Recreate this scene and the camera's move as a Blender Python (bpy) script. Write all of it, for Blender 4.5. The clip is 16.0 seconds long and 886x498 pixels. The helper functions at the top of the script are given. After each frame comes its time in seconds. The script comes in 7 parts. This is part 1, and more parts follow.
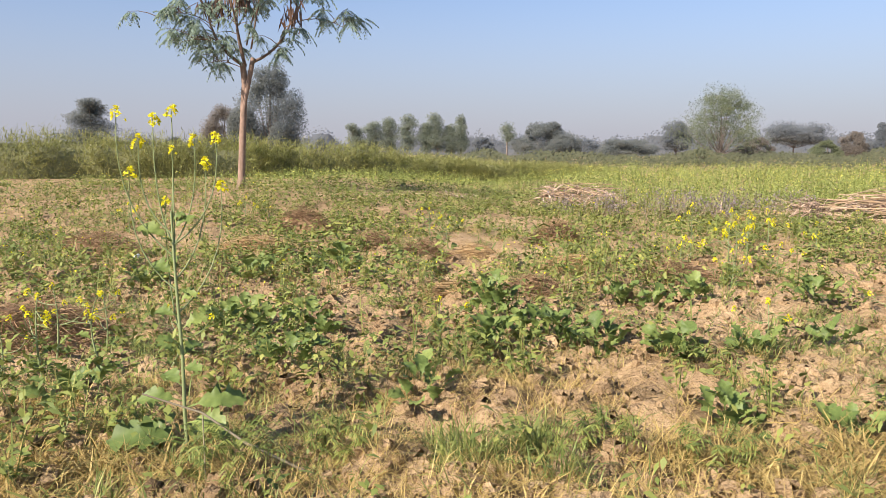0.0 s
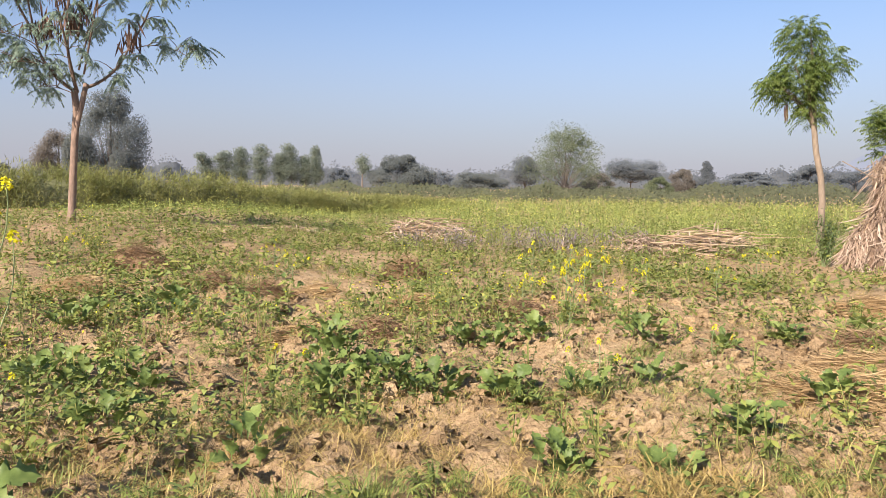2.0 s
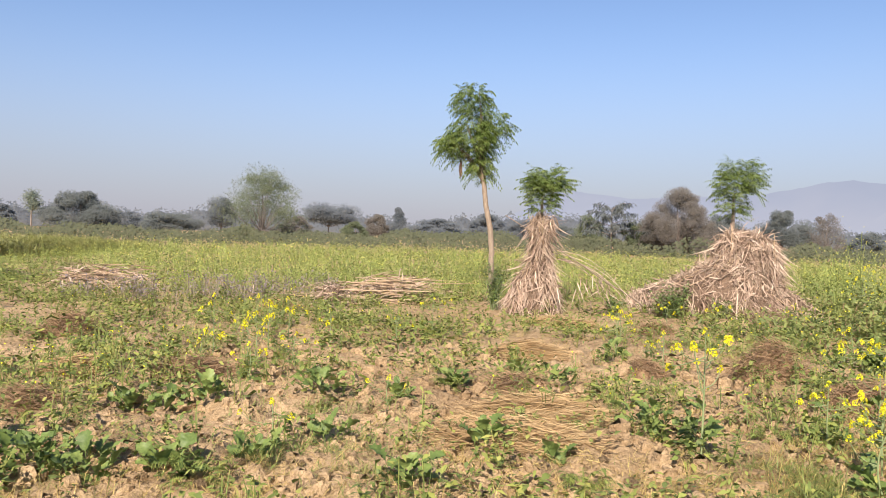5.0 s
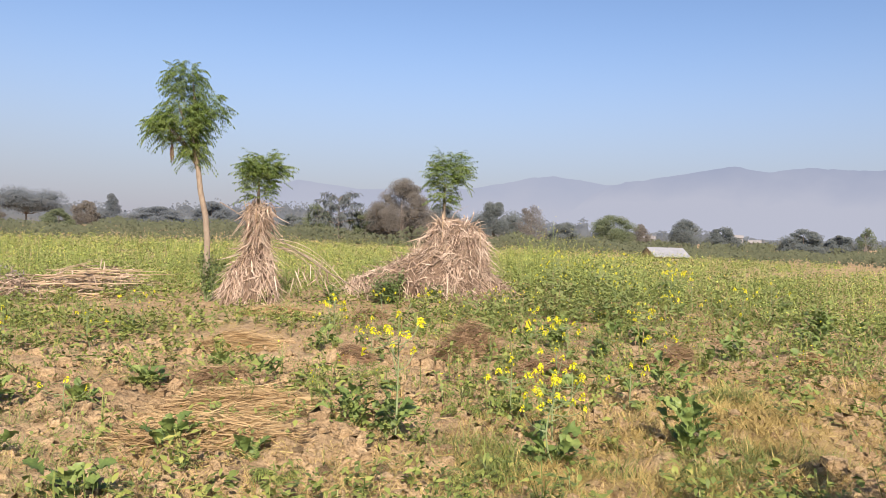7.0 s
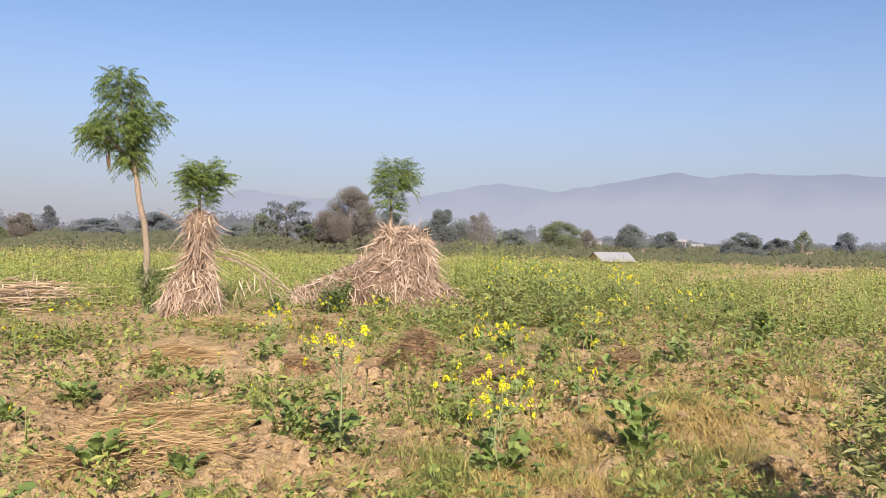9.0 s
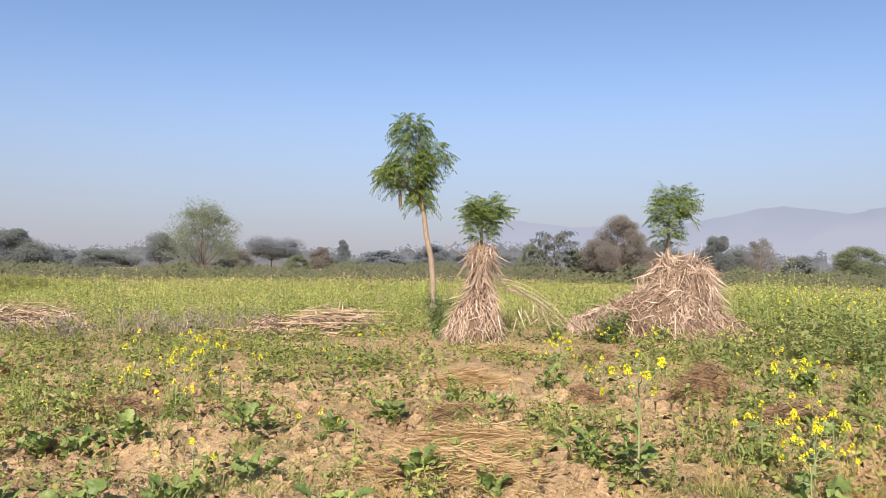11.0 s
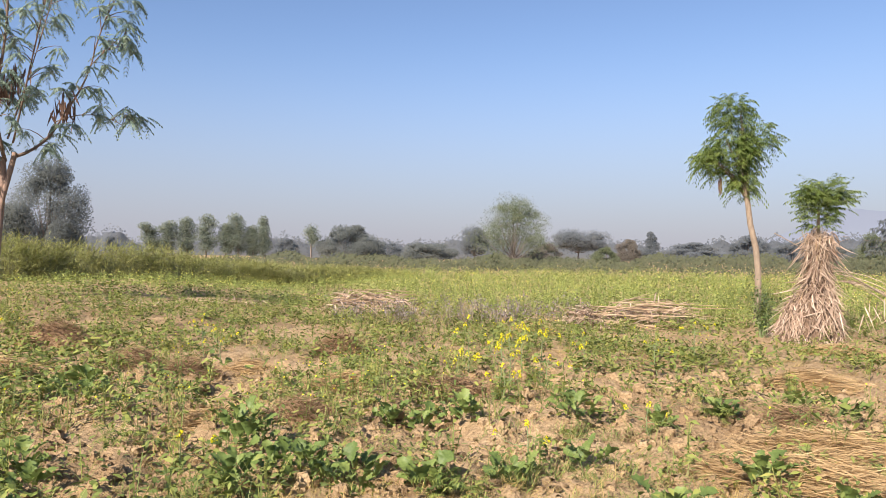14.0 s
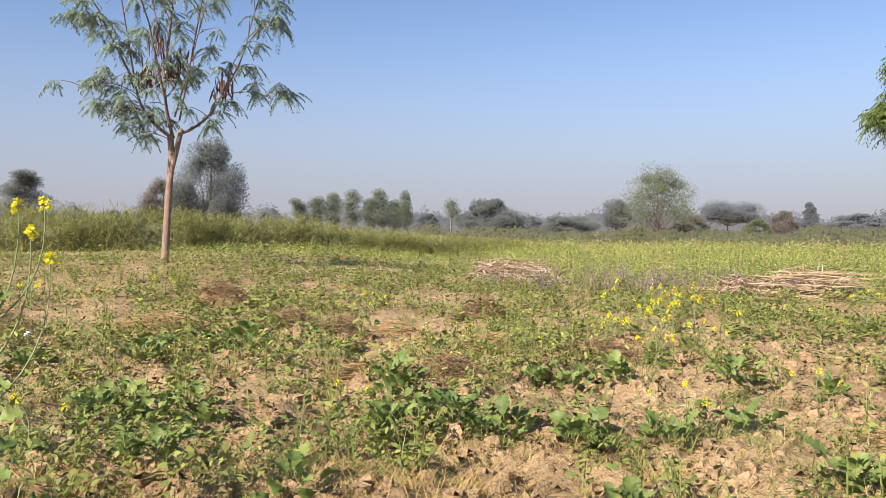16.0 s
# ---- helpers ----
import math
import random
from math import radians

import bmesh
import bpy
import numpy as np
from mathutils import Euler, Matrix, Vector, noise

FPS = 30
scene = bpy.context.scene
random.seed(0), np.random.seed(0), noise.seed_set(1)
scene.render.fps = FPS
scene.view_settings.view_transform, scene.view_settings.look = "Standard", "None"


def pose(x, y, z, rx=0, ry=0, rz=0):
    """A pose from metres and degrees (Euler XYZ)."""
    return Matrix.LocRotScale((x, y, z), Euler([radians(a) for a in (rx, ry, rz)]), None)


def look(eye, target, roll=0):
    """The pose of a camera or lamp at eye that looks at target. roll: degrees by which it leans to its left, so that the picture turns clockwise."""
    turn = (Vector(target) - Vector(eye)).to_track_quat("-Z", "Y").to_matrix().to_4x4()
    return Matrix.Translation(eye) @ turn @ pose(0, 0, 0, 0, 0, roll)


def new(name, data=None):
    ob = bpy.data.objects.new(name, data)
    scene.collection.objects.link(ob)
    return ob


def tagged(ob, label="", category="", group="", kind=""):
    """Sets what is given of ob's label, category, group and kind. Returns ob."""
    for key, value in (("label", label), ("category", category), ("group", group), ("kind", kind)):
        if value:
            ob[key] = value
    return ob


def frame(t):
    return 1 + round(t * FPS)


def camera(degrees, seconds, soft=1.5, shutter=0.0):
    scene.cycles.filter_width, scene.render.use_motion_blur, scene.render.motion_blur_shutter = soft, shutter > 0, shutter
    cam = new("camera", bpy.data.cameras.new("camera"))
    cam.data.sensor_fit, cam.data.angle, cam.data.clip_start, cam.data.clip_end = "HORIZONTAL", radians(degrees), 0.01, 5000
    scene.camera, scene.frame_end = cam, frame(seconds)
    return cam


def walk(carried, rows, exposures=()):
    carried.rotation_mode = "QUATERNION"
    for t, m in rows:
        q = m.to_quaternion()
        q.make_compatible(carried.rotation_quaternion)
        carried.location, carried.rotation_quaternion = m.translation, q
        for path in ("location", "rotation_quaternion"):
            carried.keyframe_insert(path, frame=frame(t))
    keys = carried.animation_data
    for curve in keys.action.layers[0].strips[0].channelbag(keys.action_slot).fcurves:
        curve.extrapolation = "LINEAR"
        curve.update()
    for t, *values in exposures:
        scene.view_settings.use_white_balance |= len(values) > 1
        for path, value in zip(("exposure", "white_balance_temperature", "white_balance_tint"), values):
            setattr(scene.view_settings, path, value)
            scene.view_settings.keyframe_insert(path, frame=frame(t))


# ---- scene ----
ROWS = [
    (0.0, 0.0608, -0.025, 1.3825, 82.776, 0.132, 1.342),
    (0.5, 0.0965, -0.0066, 1.3913, 83.239, -0.081, -1.115),
    (1.0, 0.1355, 0.0272, 1.3986, 83.862, -0.255, -3.881),
    (1.5, 0.1745, 0.0569, 1.421, 84.51, -0.475, -6.659),
    (2.0, 0.1958, 0.0809, 1.4662, 85.128, -0.624, -9.277),
    (2.5, 0.2303, 0.1013, 1.5151, 85.743, -0.87, -11.765),
    (3.0, 0.2541, 0.0975, 1.5413, 86.55, -1.114, -14.713),
    (3.2, 0.2645, 0.1026, 1.5443, 86.86, -1.157, -15.88),
    (5.3, 0.425, 0.0814, 1.5729, 88.791, -1.761, -34.316),
    (5.5, 0.4507, 0.0728, 1.5695, 88.764, -1.759, -36.272),
    (6.0, 0.5253, 0.0633, 1.5629, 88.625, -1.72, -41.466),
    (6.5, 0.5848, 0.0568, 1.5584, 88.541, -1.853, -46.434),
    (7.0, 0.6815, 0.0477, 1.5476, 88.568, -1.875, -51.266),
    (7.5, 0.7679, 0.0454, 1.5393, 88.684, -1.768, -55.226),
    (8.0, 0.8258, 0.0556, 1.5264, 88.747, -1.633, -57.274),
    (8.2, 0.8384, 0.0662, 1.5216, 88.769, -1.555, -57.408),
    (10.3, 0.652, 0.1187, 1.539, 90.834, -0.454, -43.649),
    (10.5, 0.6149, 0.1139, 1.5432, 90.975, -0.557, -41.367),
    (11.0, 0.5696, 0.1436, 1.5389, 91.143, -0.596, -35.428),
    (11.5, 0.5217, 0.1845, 1.5313, 91.298, -0.642, -29.583),
    (12.0, 0.49, 0.2172, 1.5264, 91.365, -0.592, -24.506),
    (12.5, 0.4655, 0.2437, 1.5201, 91.359, -0.545, -20.228),
    (13.0, 0.4451, 0.2683, 1.5126, 91.198, -0.538, -16.875),
    (13.5, 0.4374, 0.2718, 1.501, 90.965, -0.629, -14.68),
    (14.0, 0.4453, 0.2755, 1.4994, 90.374, -0.588, -12.928),
    (14.5, 0.4434, 0.276, 1.4847, 89.819, -0.474, -10.938),
    (15.0, 0.4232, 0.3059, 1.462, 89.303, -0.223, -8.302),
    (15.5, 0.3983, 0.3353, 1.4064, 88.941, -0.282, -5.382),
    (16.0, 0.3798, 0.3597, 1.3606, 88.384, -0.303, -2.625),
]
cam = camera(59.91, 16.0, 0.85)
walk(cam, [(t, pose(x, y, z, rx, ry, rz)) for t, x, y, z, rx, ry, rz in ROWS], [(0.0, 0.90, 6750, 18), (3.0, 0.90, 6750, 18), (8.0, 0.78, 6750, 18), (14.0, 0.88, 6750, 18), (16.0, 0.88, 6750, 18)])

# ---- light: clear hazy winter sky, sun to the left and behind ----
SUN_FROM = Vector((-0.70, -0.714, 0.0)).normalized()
SUN_HEIGHT = 37.0
SUN_AZIMUTH = math.atan2(SUN_FROM.x, SUN_FROM.y)

world = bpy.data.worlds.new("sky")
scene.world = world
world.use_nodes = True
wn = world.node_tree
sky = wn.nodes.new("ShaderNodeTexSky")
sky.sky_type = "NISHITA"
sky.sun_disc = False
sky.sun_elevation = radians(SUN_HEIGHT)
sky.sun_rotation = SUN_AZIMUTH
sky.altitude = 300
sky.air_density = 1.0
sky.dust_density = 0.6
sky.ozone_density = 3.0
# winter haze: the sky pales to a lavender grey all round the horizon
coord = wn.nodes.new("ShaderNodeTexCoord")
height = wn.nodes.new("ShaderNodeSeparateXYZ")
wn.links.new(coord.outputs["Generated"], height.inputs[0])
fade = wn.nodes.new("ShaderNodeMapRange")
fade.interpolation_type = "SMOOTHERSTEP"
fade.inputs["From Min"].default_value = -0.06
fade.inputs["From Max"].default_value = 0.32
fade.inputs["To Min"].default_value = 0.92
fade.inputs["To Max"].default_value = 0.0
wn.links.new(height.outputs["Z"], fade.inputs["Value"])
veil = wn.nodes.new("ShaderNodeMix")
veil.data_type = "RGBA"
veil.inputs[7].default_value = (3.15, 3.35, 4.05, 1)
wn.links.new(fade.outputs["Result"], veil.inputs["Factor"])
blue = wn.nodes.new("ShaderNodeMix")
blue.data_type, blue.blend_type = "RGBA", "MULTIPLY"
blue.inputs["Factor"].default_value = 1.0
blue.inputs[7].default_value = (1.07, 1.14, 1.21, 1)
wn.links.new(sky.outputs["Color"], blue.inputs[6])
wn.links.new(blue.outputs[2], veil.inputs[6])
back = wn.nodes["Background"]
back.inputs["Strength"].default_value = 0.0705
wn.links.new(veil.outputs[2], back.inputs["Color"])

sun_data = bpy.data.lights.new("sun", "SUN")
sun_data.energy = 5.0
sun_data.angle = radians(0.6)
sun_data.color = (1.0, 0.93, 0.82)
sun = new("sun", sun_data)
sun.matrix_world = look(
    SUN_FROM * math.cos(radians(SUN_HEIGHT)) * 50 + Vector((0, 0, math.sin(radians(SUN_HEIGHT)) * 50)), (0, 0, 0))

# ---- numbers and meshes ----
rng = np.random.default_rng(7)


def smooth(a):
    a = np.clip(a, 0, 1)
    return a * a * (3 - 2 * a)


def hash2(i, j, seed):
    v = np.sin(i * 127.1 + j * 311.7 + seed * 74.7) * 43758.5453
    return v - np.floor(v)


def vnoise(x, y, size, seed=0):
    """Smooth value noise from 0 to 1."""
    x, y = np.asarray(x, float) / size, np.asarray(y, float) / size
    i, j = np.floor(x), np.floor(y)
    u, v = smooth(x - i), smooth(y - j)
    a, b = hash2(i, j, seed), hash2(i + 1, j, seed)
    c, d = hash2(i, j + 1, seed), hash2(i + 1, j + 1, seed)
    return (a + (b - a) * u) * (1 - v) + (c + (d - c) * u) * v


def lie(x, y):
    """The broad lie of the land."""
    x, y = np.asarray(x, float), np.asarray(y, float)
    return 0.5 * smooth((2.0 - x) / 7.0) * smooth((y - 10.0) / 8.0)


def ground_at(x, y):
    """The height of the tilled soil, with clods and hollows near by."""
    x, y = np.asarray(x, float), np.asarray(y, float)
    near = smooth((60 - np.hypot(x, y)) / 40)
    h = 0.12 * (vnoise(x, y, 0.85, 1) - 0.5) + 0.075 * (vnoise(x, y, 0.33, 2) - 0.5)
    fine = smooth((14 - np.hypot(x, y)) / 6)
    h = h + fine * (0.125 * (vnoise(x, y, 0.17, 3) - 0.5) + 0.10 * np.abs(vnoise(x, y, 0.09, 4) - 0.5))
    return lie(x, y) + h * near


def mesh_of(name, verts, quads, material=None, smooth_shade=True):
    verts, quads = np.asarray(verts, float), np.asarray(quads, np.int32)
    me = bpy.data.meshes.new(name)
    me.vertices.add(len(verts))
    me.vertices.foreach_set("co", verts.ravel())
    k = quads.shape[1]
    me.loops.add(quads.size)
    me.loops.foreach_set("vertex_index", quads.ravel())
    me.polygons.add(len(quads))
    me.polygons.foreach_set("loop_start", np.arange(0, quads.size, k, dtype=np.int32))
    me.polygons.foreach_set("use_smooth", np.full(len(quads), smooth_shade))
    me.update(calc_edges=True)
    me.validate()
    if material:
        me.materials.append(material)
    return me


class Soup:
    """Gathers pieces into one mesh."""

    def __init__(self):
        self.v, self.q, self.n = [], [], 0

    def add(self, verts, quads):
        self.v.append(np.asarray(verts, float).reshape(-1, 3))
        self.q.append(np.asarray(quads, np.int64).reshape(-1, 4) + self.n)
        self.n += len(self.v[-1])
        return self

    def mesh(self, name, material, smooth_shade=True):
        return mesh_of(name, np.concatenate(self.v), np.concatenate(self.q), material, smooth_shade)


def unit(a):
    return a / np.maximum(np.linalg.norm(a, axis=-1, keepdims=True), 1e-9)


OVAL = (0.15, 1.0, 0.8, 0.05)
BLADE = (0.7, 1.0, 0.6, 0.05)
BEND = (0.5, 0.9, 1.0, 0.85, 0.5, 0.05)
STRAW = (1.0, 0.8)
KITE = (0.1, 1.0, 0.05)
CHIP = (0.55, 0.9)
SPIKE = (1.0, 0.12)


def blades(soup, base, way, length, width, bend=0.2, profile=OVAL, cup=0.0, twist=None, curl=None):
    """Adds one leaf or blade for every row of base: it leaves along way, droops by bend and is cupped along its rib."""
    base = np.atleast_2d(base)
    n, k = len(base), len(profile)
    way = unit(np.broadcast_to(way, (n, 3)))
    length = np.broadcast_to(length, (n,))[:, None]
    width = np.broadcast_to(width, (n,))[:, None]
    bend = np.broadcast_to(bend, (n,))[:, None]
    side = np.cross(way, [0, 0, 1.0])
    flat = np.linalg.norm(side, axis=1) < 0.05
    side[flat] = [1, 0, 0]
    side = unit(side)
    if twist is not None:
        up = np.cross(side, way)
        tw = np.broadcast_to(twist, (n,))[:, None]
        side = side * np.cos(tw) + up * np.sin(tw)
    lift = unit(np.cross(side, way))
    cols = 3 if cup else 2
    out = np.zeros((n, k, cols, 3))
    for i, p in enumerate(profile):
        s = i / (k - 1)
        c = base + way * length * s
        c[:, 2:3] -= bend * length * s * s
        if curl is not None:
            c = c + side * np.broadcast_to(curl, (n,))[:, None] * length * s * s
        w = width * p * 0.5
        rise = lift * w * cup
        out[:, i, 0] = c - side * w + rise
        out[:, i, -1] = c + side * w + rise
        if cols == 3:
            out[:, i, 1] = c
    q = []
    for i in range(k - 1):
        for j in range(cols - 1):
            a = i * cols + j
            q.append((a, a + 1, a + cols + 1, a + cols))
    q = np.array(q)[None] + (np.arange(n) * k * cols)[:, None, None]
    return soup.add(out, q)


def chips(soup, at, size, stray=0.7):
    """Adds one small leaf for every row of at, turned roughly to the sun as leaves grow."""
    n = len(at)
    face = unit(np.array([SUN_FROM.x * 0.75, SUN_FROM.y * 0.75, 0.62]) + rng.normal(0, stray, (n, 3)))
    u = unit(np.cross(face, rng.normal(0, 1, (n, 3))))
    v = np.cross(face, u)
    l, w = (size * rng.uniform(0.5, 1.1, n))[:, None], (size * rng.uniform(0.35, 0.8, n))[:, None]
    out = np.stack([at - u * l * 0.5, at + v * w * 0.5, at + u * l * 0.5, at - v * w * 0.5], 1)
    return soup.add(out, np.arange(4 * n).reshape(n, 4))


def tube(soup, points, radii, sides=7):
    """Adds a tapering limb along the points, closed at its tip."""
    p = np.asarray(points, float)
    r = np.broadcast_to(radii, (len(p),))
    along = unit(np.gradient(p, axis=0))
    ref = np.array([0.31, 0.95, 0.05])
    a = unit(np.cross(along, ref))
    b = np.cross(along, a)
    ang = np.linspace(0, 2 * math.pi, sides, endpoint=False)
    ring = p[:, None] + r[:, None, None] * (a[:, None] * np.cos(ang)[None, :, None] + b[:, None] * np.sin(ang)[None, :, None])
    q = [(i * sides + j, i * sides + (j + 1) % sides, (i + 1) * sides + (j + 1) % sides, (i + 1) * sides + j)
         for i in range(len(p) - 1) for j in range(sides)]
    return soup.add(ring, q)


def bow(a, b, sag=(0, 0, 0), n=6):
    """Points from a to b along a shallow arc."""
    a, b, sag = (np.asarray(v, float) for v in (a, b, sag))
    s = np.linspace(0, 1, n)[:, None]
    return a + (b - a) * s + sag * 4 * s * (1 - s)


def part(name, data, parent, label="", m=None, kind=""):
    ob = new(name, data)
    tagged(ob, kind=kind)
    ob.parent = parent
    if m is not None:
        ob.matrix_basis = m
    if label:
        tagged(ob, label)
    return ob


def thing(name, x, y, z, turn, label, category, group="", kind="", scale=1.0):
    """An empty at a thing's base, which its parts hang under."""
    ob = new(name)
    ob.empty_display_size = 0.1
    ob.matrix_basis = pose(x, y, z, 0, 0, turn) @ Matrix.Scale(scale, 4)
    return tagged(ob, label, category, group, kind)


def ways(n, low, high):
    """Random directions at heights between low and high degrees."""
    az, el = rng.uniform(0, 2 * math.pi, n), np.radians(rng.uniform(low, high, n))
    return np.stack([np.cos(az) * np.cos(el), np.sin(az) * np.cos(el), np.sin(el)], 1)


def spot(bearing, d):
    """The place d metres from the start, bearing degrees to the right of straight ahead."""
    return d * math.sin(radians(bearing)), d * math.cos(radians(bearing))


# ---- materials ----
def shader(name):
    m = bpy.data.materials.new(name)
    m.use_nodes = True
    return m, m.node_tree.nodes, m.node_tree.links, m.node_tree.nodes["Principled BSDF"]


def ramp_of(nodes, stops):
    r = nodes.new("ShaderNodeValToRGB")
    while len(r.color_ramp.elements) < len(stops):
        r.color_ramp.elements.new(0.5)
    for e, (at, c) in zip(r.color_ramp.elements, stops):
        e.position, e.color = at, (*c, 1)
    return r


def foliage(name, colours, rough=0.55, through_light=0.25, patch=0.6, per_object=False, airy=0.0):
    """Leaves: each its own shade, with broader patches and a little light let through; airy mixes in transparency for
    small gaps and a hazy softening of far crowns.
    """
    m, nodes, links, bsdf = shader(name)
    if per_object:
        src = nodes.new("ShaderNodeObjectInfo").outputs["Random"]
    else:
        src = nodes.new("ShaderNodeNewGeometry").outputs["Random Per Island"]
    tex = nodes.new("ShaderNodeTexCoord")
    noise_tex = nodes.new("ShaderNodeTexNoise")
    noise_tex.inputs["Scale"].default_value = 1.0 / patch
    noise_tex.inputs["Detail"].default_value = 4
    links.new(tex.outputs["Object"], noise_tex.inputs["Vector"])
    mix = nodes.new("ShaderNodeMath")
    mix.operation = "MULTIPLY_ADD"
    mix.inputs[1].default_value = 0.62
    half = nodes.new("ShaderNodeMath")
    half.operation = "MULTIPLY_ADD"
    half.inputs[1].default_value = 0.9
    half.inputs[2].default_value = -0.26
    links.new(noise_tex.outputs["Fac"], half.inputs[0])
    links.new(src, mix.inputs[0])
    links.new(half.outputs[0], mix.inputs[2])
    r = ramp_of(nodes, [(i / (len(colours) - 1), c) for i, c in enumerate(colours)])
    links.new(mix.outputs[0], r.inputs["Fac"])
    links.new(r.outputs["Color"], bsdf.inputs["Base Color"])
    bsdf.inputs["Roughness"].default_value = rough
    bsdf.inputs["Specular IOR Level"].default_value = 0.3
    if through_light:
        glow = nodes.new("ShaderNodeBsdfTranslucent")
        links.new(r.outputs["Color"], glow.inputs["Color"])
        both = nodes.new("ShaderNodeMixShader")
        both.inputs[0].default_value = through_light
        links.new(bsdf.outputs[0], both.inputs[1])
        links.new(glow.outputs[0], both.inputs[2])
        links.new(both.outputs[0], nodes["Material Output"].inputs["Surface"])
        if airy:
            gaps = nodes.new("ShaderNodeBsdfTransparent")
            loose = nodes.new("ShaderNodeMixShader")
            loose.inputs[0].default_value = airy
            links.new(both.outputs[0], loose.inputs[1])
            links.new(gaps.outputs[0], loose.inputs[2])
            links.new(loose.outputs[0], nodes["Material Output"].inputs["Surface"])
    return m


def rough_stuff(name, dark, light, size, bump=0.3, rough=0.9, stretch=(1, 1, 1)):
    """Bark, plaster, tin and the like: two scales of noise and relief."""
    m, nodes, links, bsdf = shader(name)
    tex = nodes.new("ShaderNodeTexCoord")
    sc = nodes.new("ShaderNodeMapping")
    sc.inputs["Scale"].default_value = stretch
    links.new(tex.outputs["Object"], sc.inputs["Vector"])
    n1 = nodes.new("ShaderNodeTexNoise")
    n1.inputs["Scale"].default_value = 1.0 / size
    n1.inputs["Detail"].default_value = 8
    n1.inputs["Roughness"].default_value = 0.65
    links.new(sc.outputs["Vector"], n1.inputs["Vector"])
    r = ramp_of(nodes, [(0.3, dark), (0.7, light)])
    links.new(n1.outputs["Fac"], r.inputs["Fac"])
    links.new(r.outputs["Color"], bsdf.inputs["Base Color"])
    bsdf.inputs["Roughness"].default_value = rough
    b = nodes.new("ShaderNodeBump")
    b.inputs["Strength"].default_value = bump
    b.inputs["Distance"].default_value = size * 0.2
    links.new(n1.outputs["Fac"], b.inputs["Height"])
    links.new(b.outputs["Normal"], bsdf.inputs["Normal"])
    return m


def soil_material():
    m, nodes, links, bsdf = shader("dry_soil")
    tex = nodes.new("ShaderNodeTexCoord")

    def noise_at(scale, detail=6, rough=0.6):
        n = nodes.new("ShaderNodeTexNoise")
        n.inputs["Scale"].default_value = scale
        n.inputs["Detail"].default_value = detail
        n.inputs["Roughness"].default_value = rough
        links.new(tex.outputs["Object"], n.inputs["Vector"])
        return n.outputs["Fac"]

    broad, mid, fine = noise_at(0.55), noise_at(5.0), noise_at(38.0, 8, 0.7)
    add = nodes.new("ShaderNodeMath")
    add.operation = "MULTIPLY_ADD"
    add.inputs[1].default_value = 0.5
    links.new(mid, add.inputs[0])
    h = nodes.new("ShaderNodeMath")
    h.operation = "MULTIPLY"
    h.inputs[1].default_value = 0.5
    links.new(broad, h.inputs[0])
    links.new(h.outputs[0], add.inputs[2])
    r = ramp_of(nodes, [(0.3, (0.24, 0.156, 0.084)), (0.5, (0.455, 0.324, 0.182)), (0.68, (0.61, 0.448, 0.265))])
    links.new(add.outputs[0], r.inputs["Fac"])
    grain = ramp_of(nodes, [(0.3, (0.55, 0.53, 0.5)), (0.62, (1, 1, 1))])
    links.new(fine, grain.inputs["Fac"])
    mul = nodes.new("ShaderNodeMix")
    mul.data_type, mul.blend_type = "RGBA", "MULTIPLY"
    mul.inputs["Factor"].default_value = 1.0
    links.new(r.outputs["Color"], mul.inputs[6])
    links.new(grain.outputs["Color"], mul.inputs[7])
    links.new(mul.outputs[2], bsdf.inputs["Base Color"])
    bsdf.inputs["Roughness"].default_value = 0.95
    bsdf.inputs["Specular IOR Level"].default_value = 0.1
    crumbs = []
    for scale, depth in ((15.0, 0.022), (42.0, 0.009)):
        vor = nodes.new("ShaderNodeTexVoronoi")
        vor.feature = "SMOOTH_F1"
        vor.inputs["Scale"].default_value = scale
        vor.inputs["Smoothness"].default_value = 0.25
        warp = nodes.new("ShaderNodeVectorMath")
        warp.operation = "MULTIPLY_ADD"
        warp.inputs[1].default_value = (0.12, 0.12, 0.12)
        nz = nodes.new("ShaderNodeTexNoise")
        nz.inputs["Scale"].default_value = scale * 0.7
        links.new(tex.outputs["Object"], nz.inputs["Vector"])
        links.new(nz.outputs["Color"], warp.inputs[0])
        links.new(tex.outputs["Object"], warp.inputs[2])
        links.new(warp.outputs[0], vor.inputs["Vector"])
        cb = nodes.new("ShaderNodeBump")
        cb.invert = True
        cb.inputs["Strength"].default_value = 1.0
        cb.inputs["Distance"].default_value = depth
        links.new(vor.outputs["Distance"], cb.inputs["Height"])
        if crumbs:
            links.new(crumbs[-1].outputs["Normal"], cb.inputs["Normal"])
        crumbs.append(cb)
    b1 = nodes.new("ShaderNodeBump")
    links.new(crumbs[-1].outputs["Normal"], b1.inputs["Normal"])
    b1.inputs["Strength"].default_value = 0.9
    b1.inputs["Distance"].default_value = 0.04
    links.new(mid, b1.inputs["Height"])
    b2 = nodes.new("ShaderNodeBump")
    b2.inputs["Strength"].default_value = 0.9
    b2.inputs["Distance"].default_value = 0.012
    links.new(fine, b2.inputs["Height"])
    links.new(b1.outputs["Normal"], b2.inputs["Normal"])
    links.new(b2.outputs["Normal"], bsdf.inputs["Normal"])
    return m


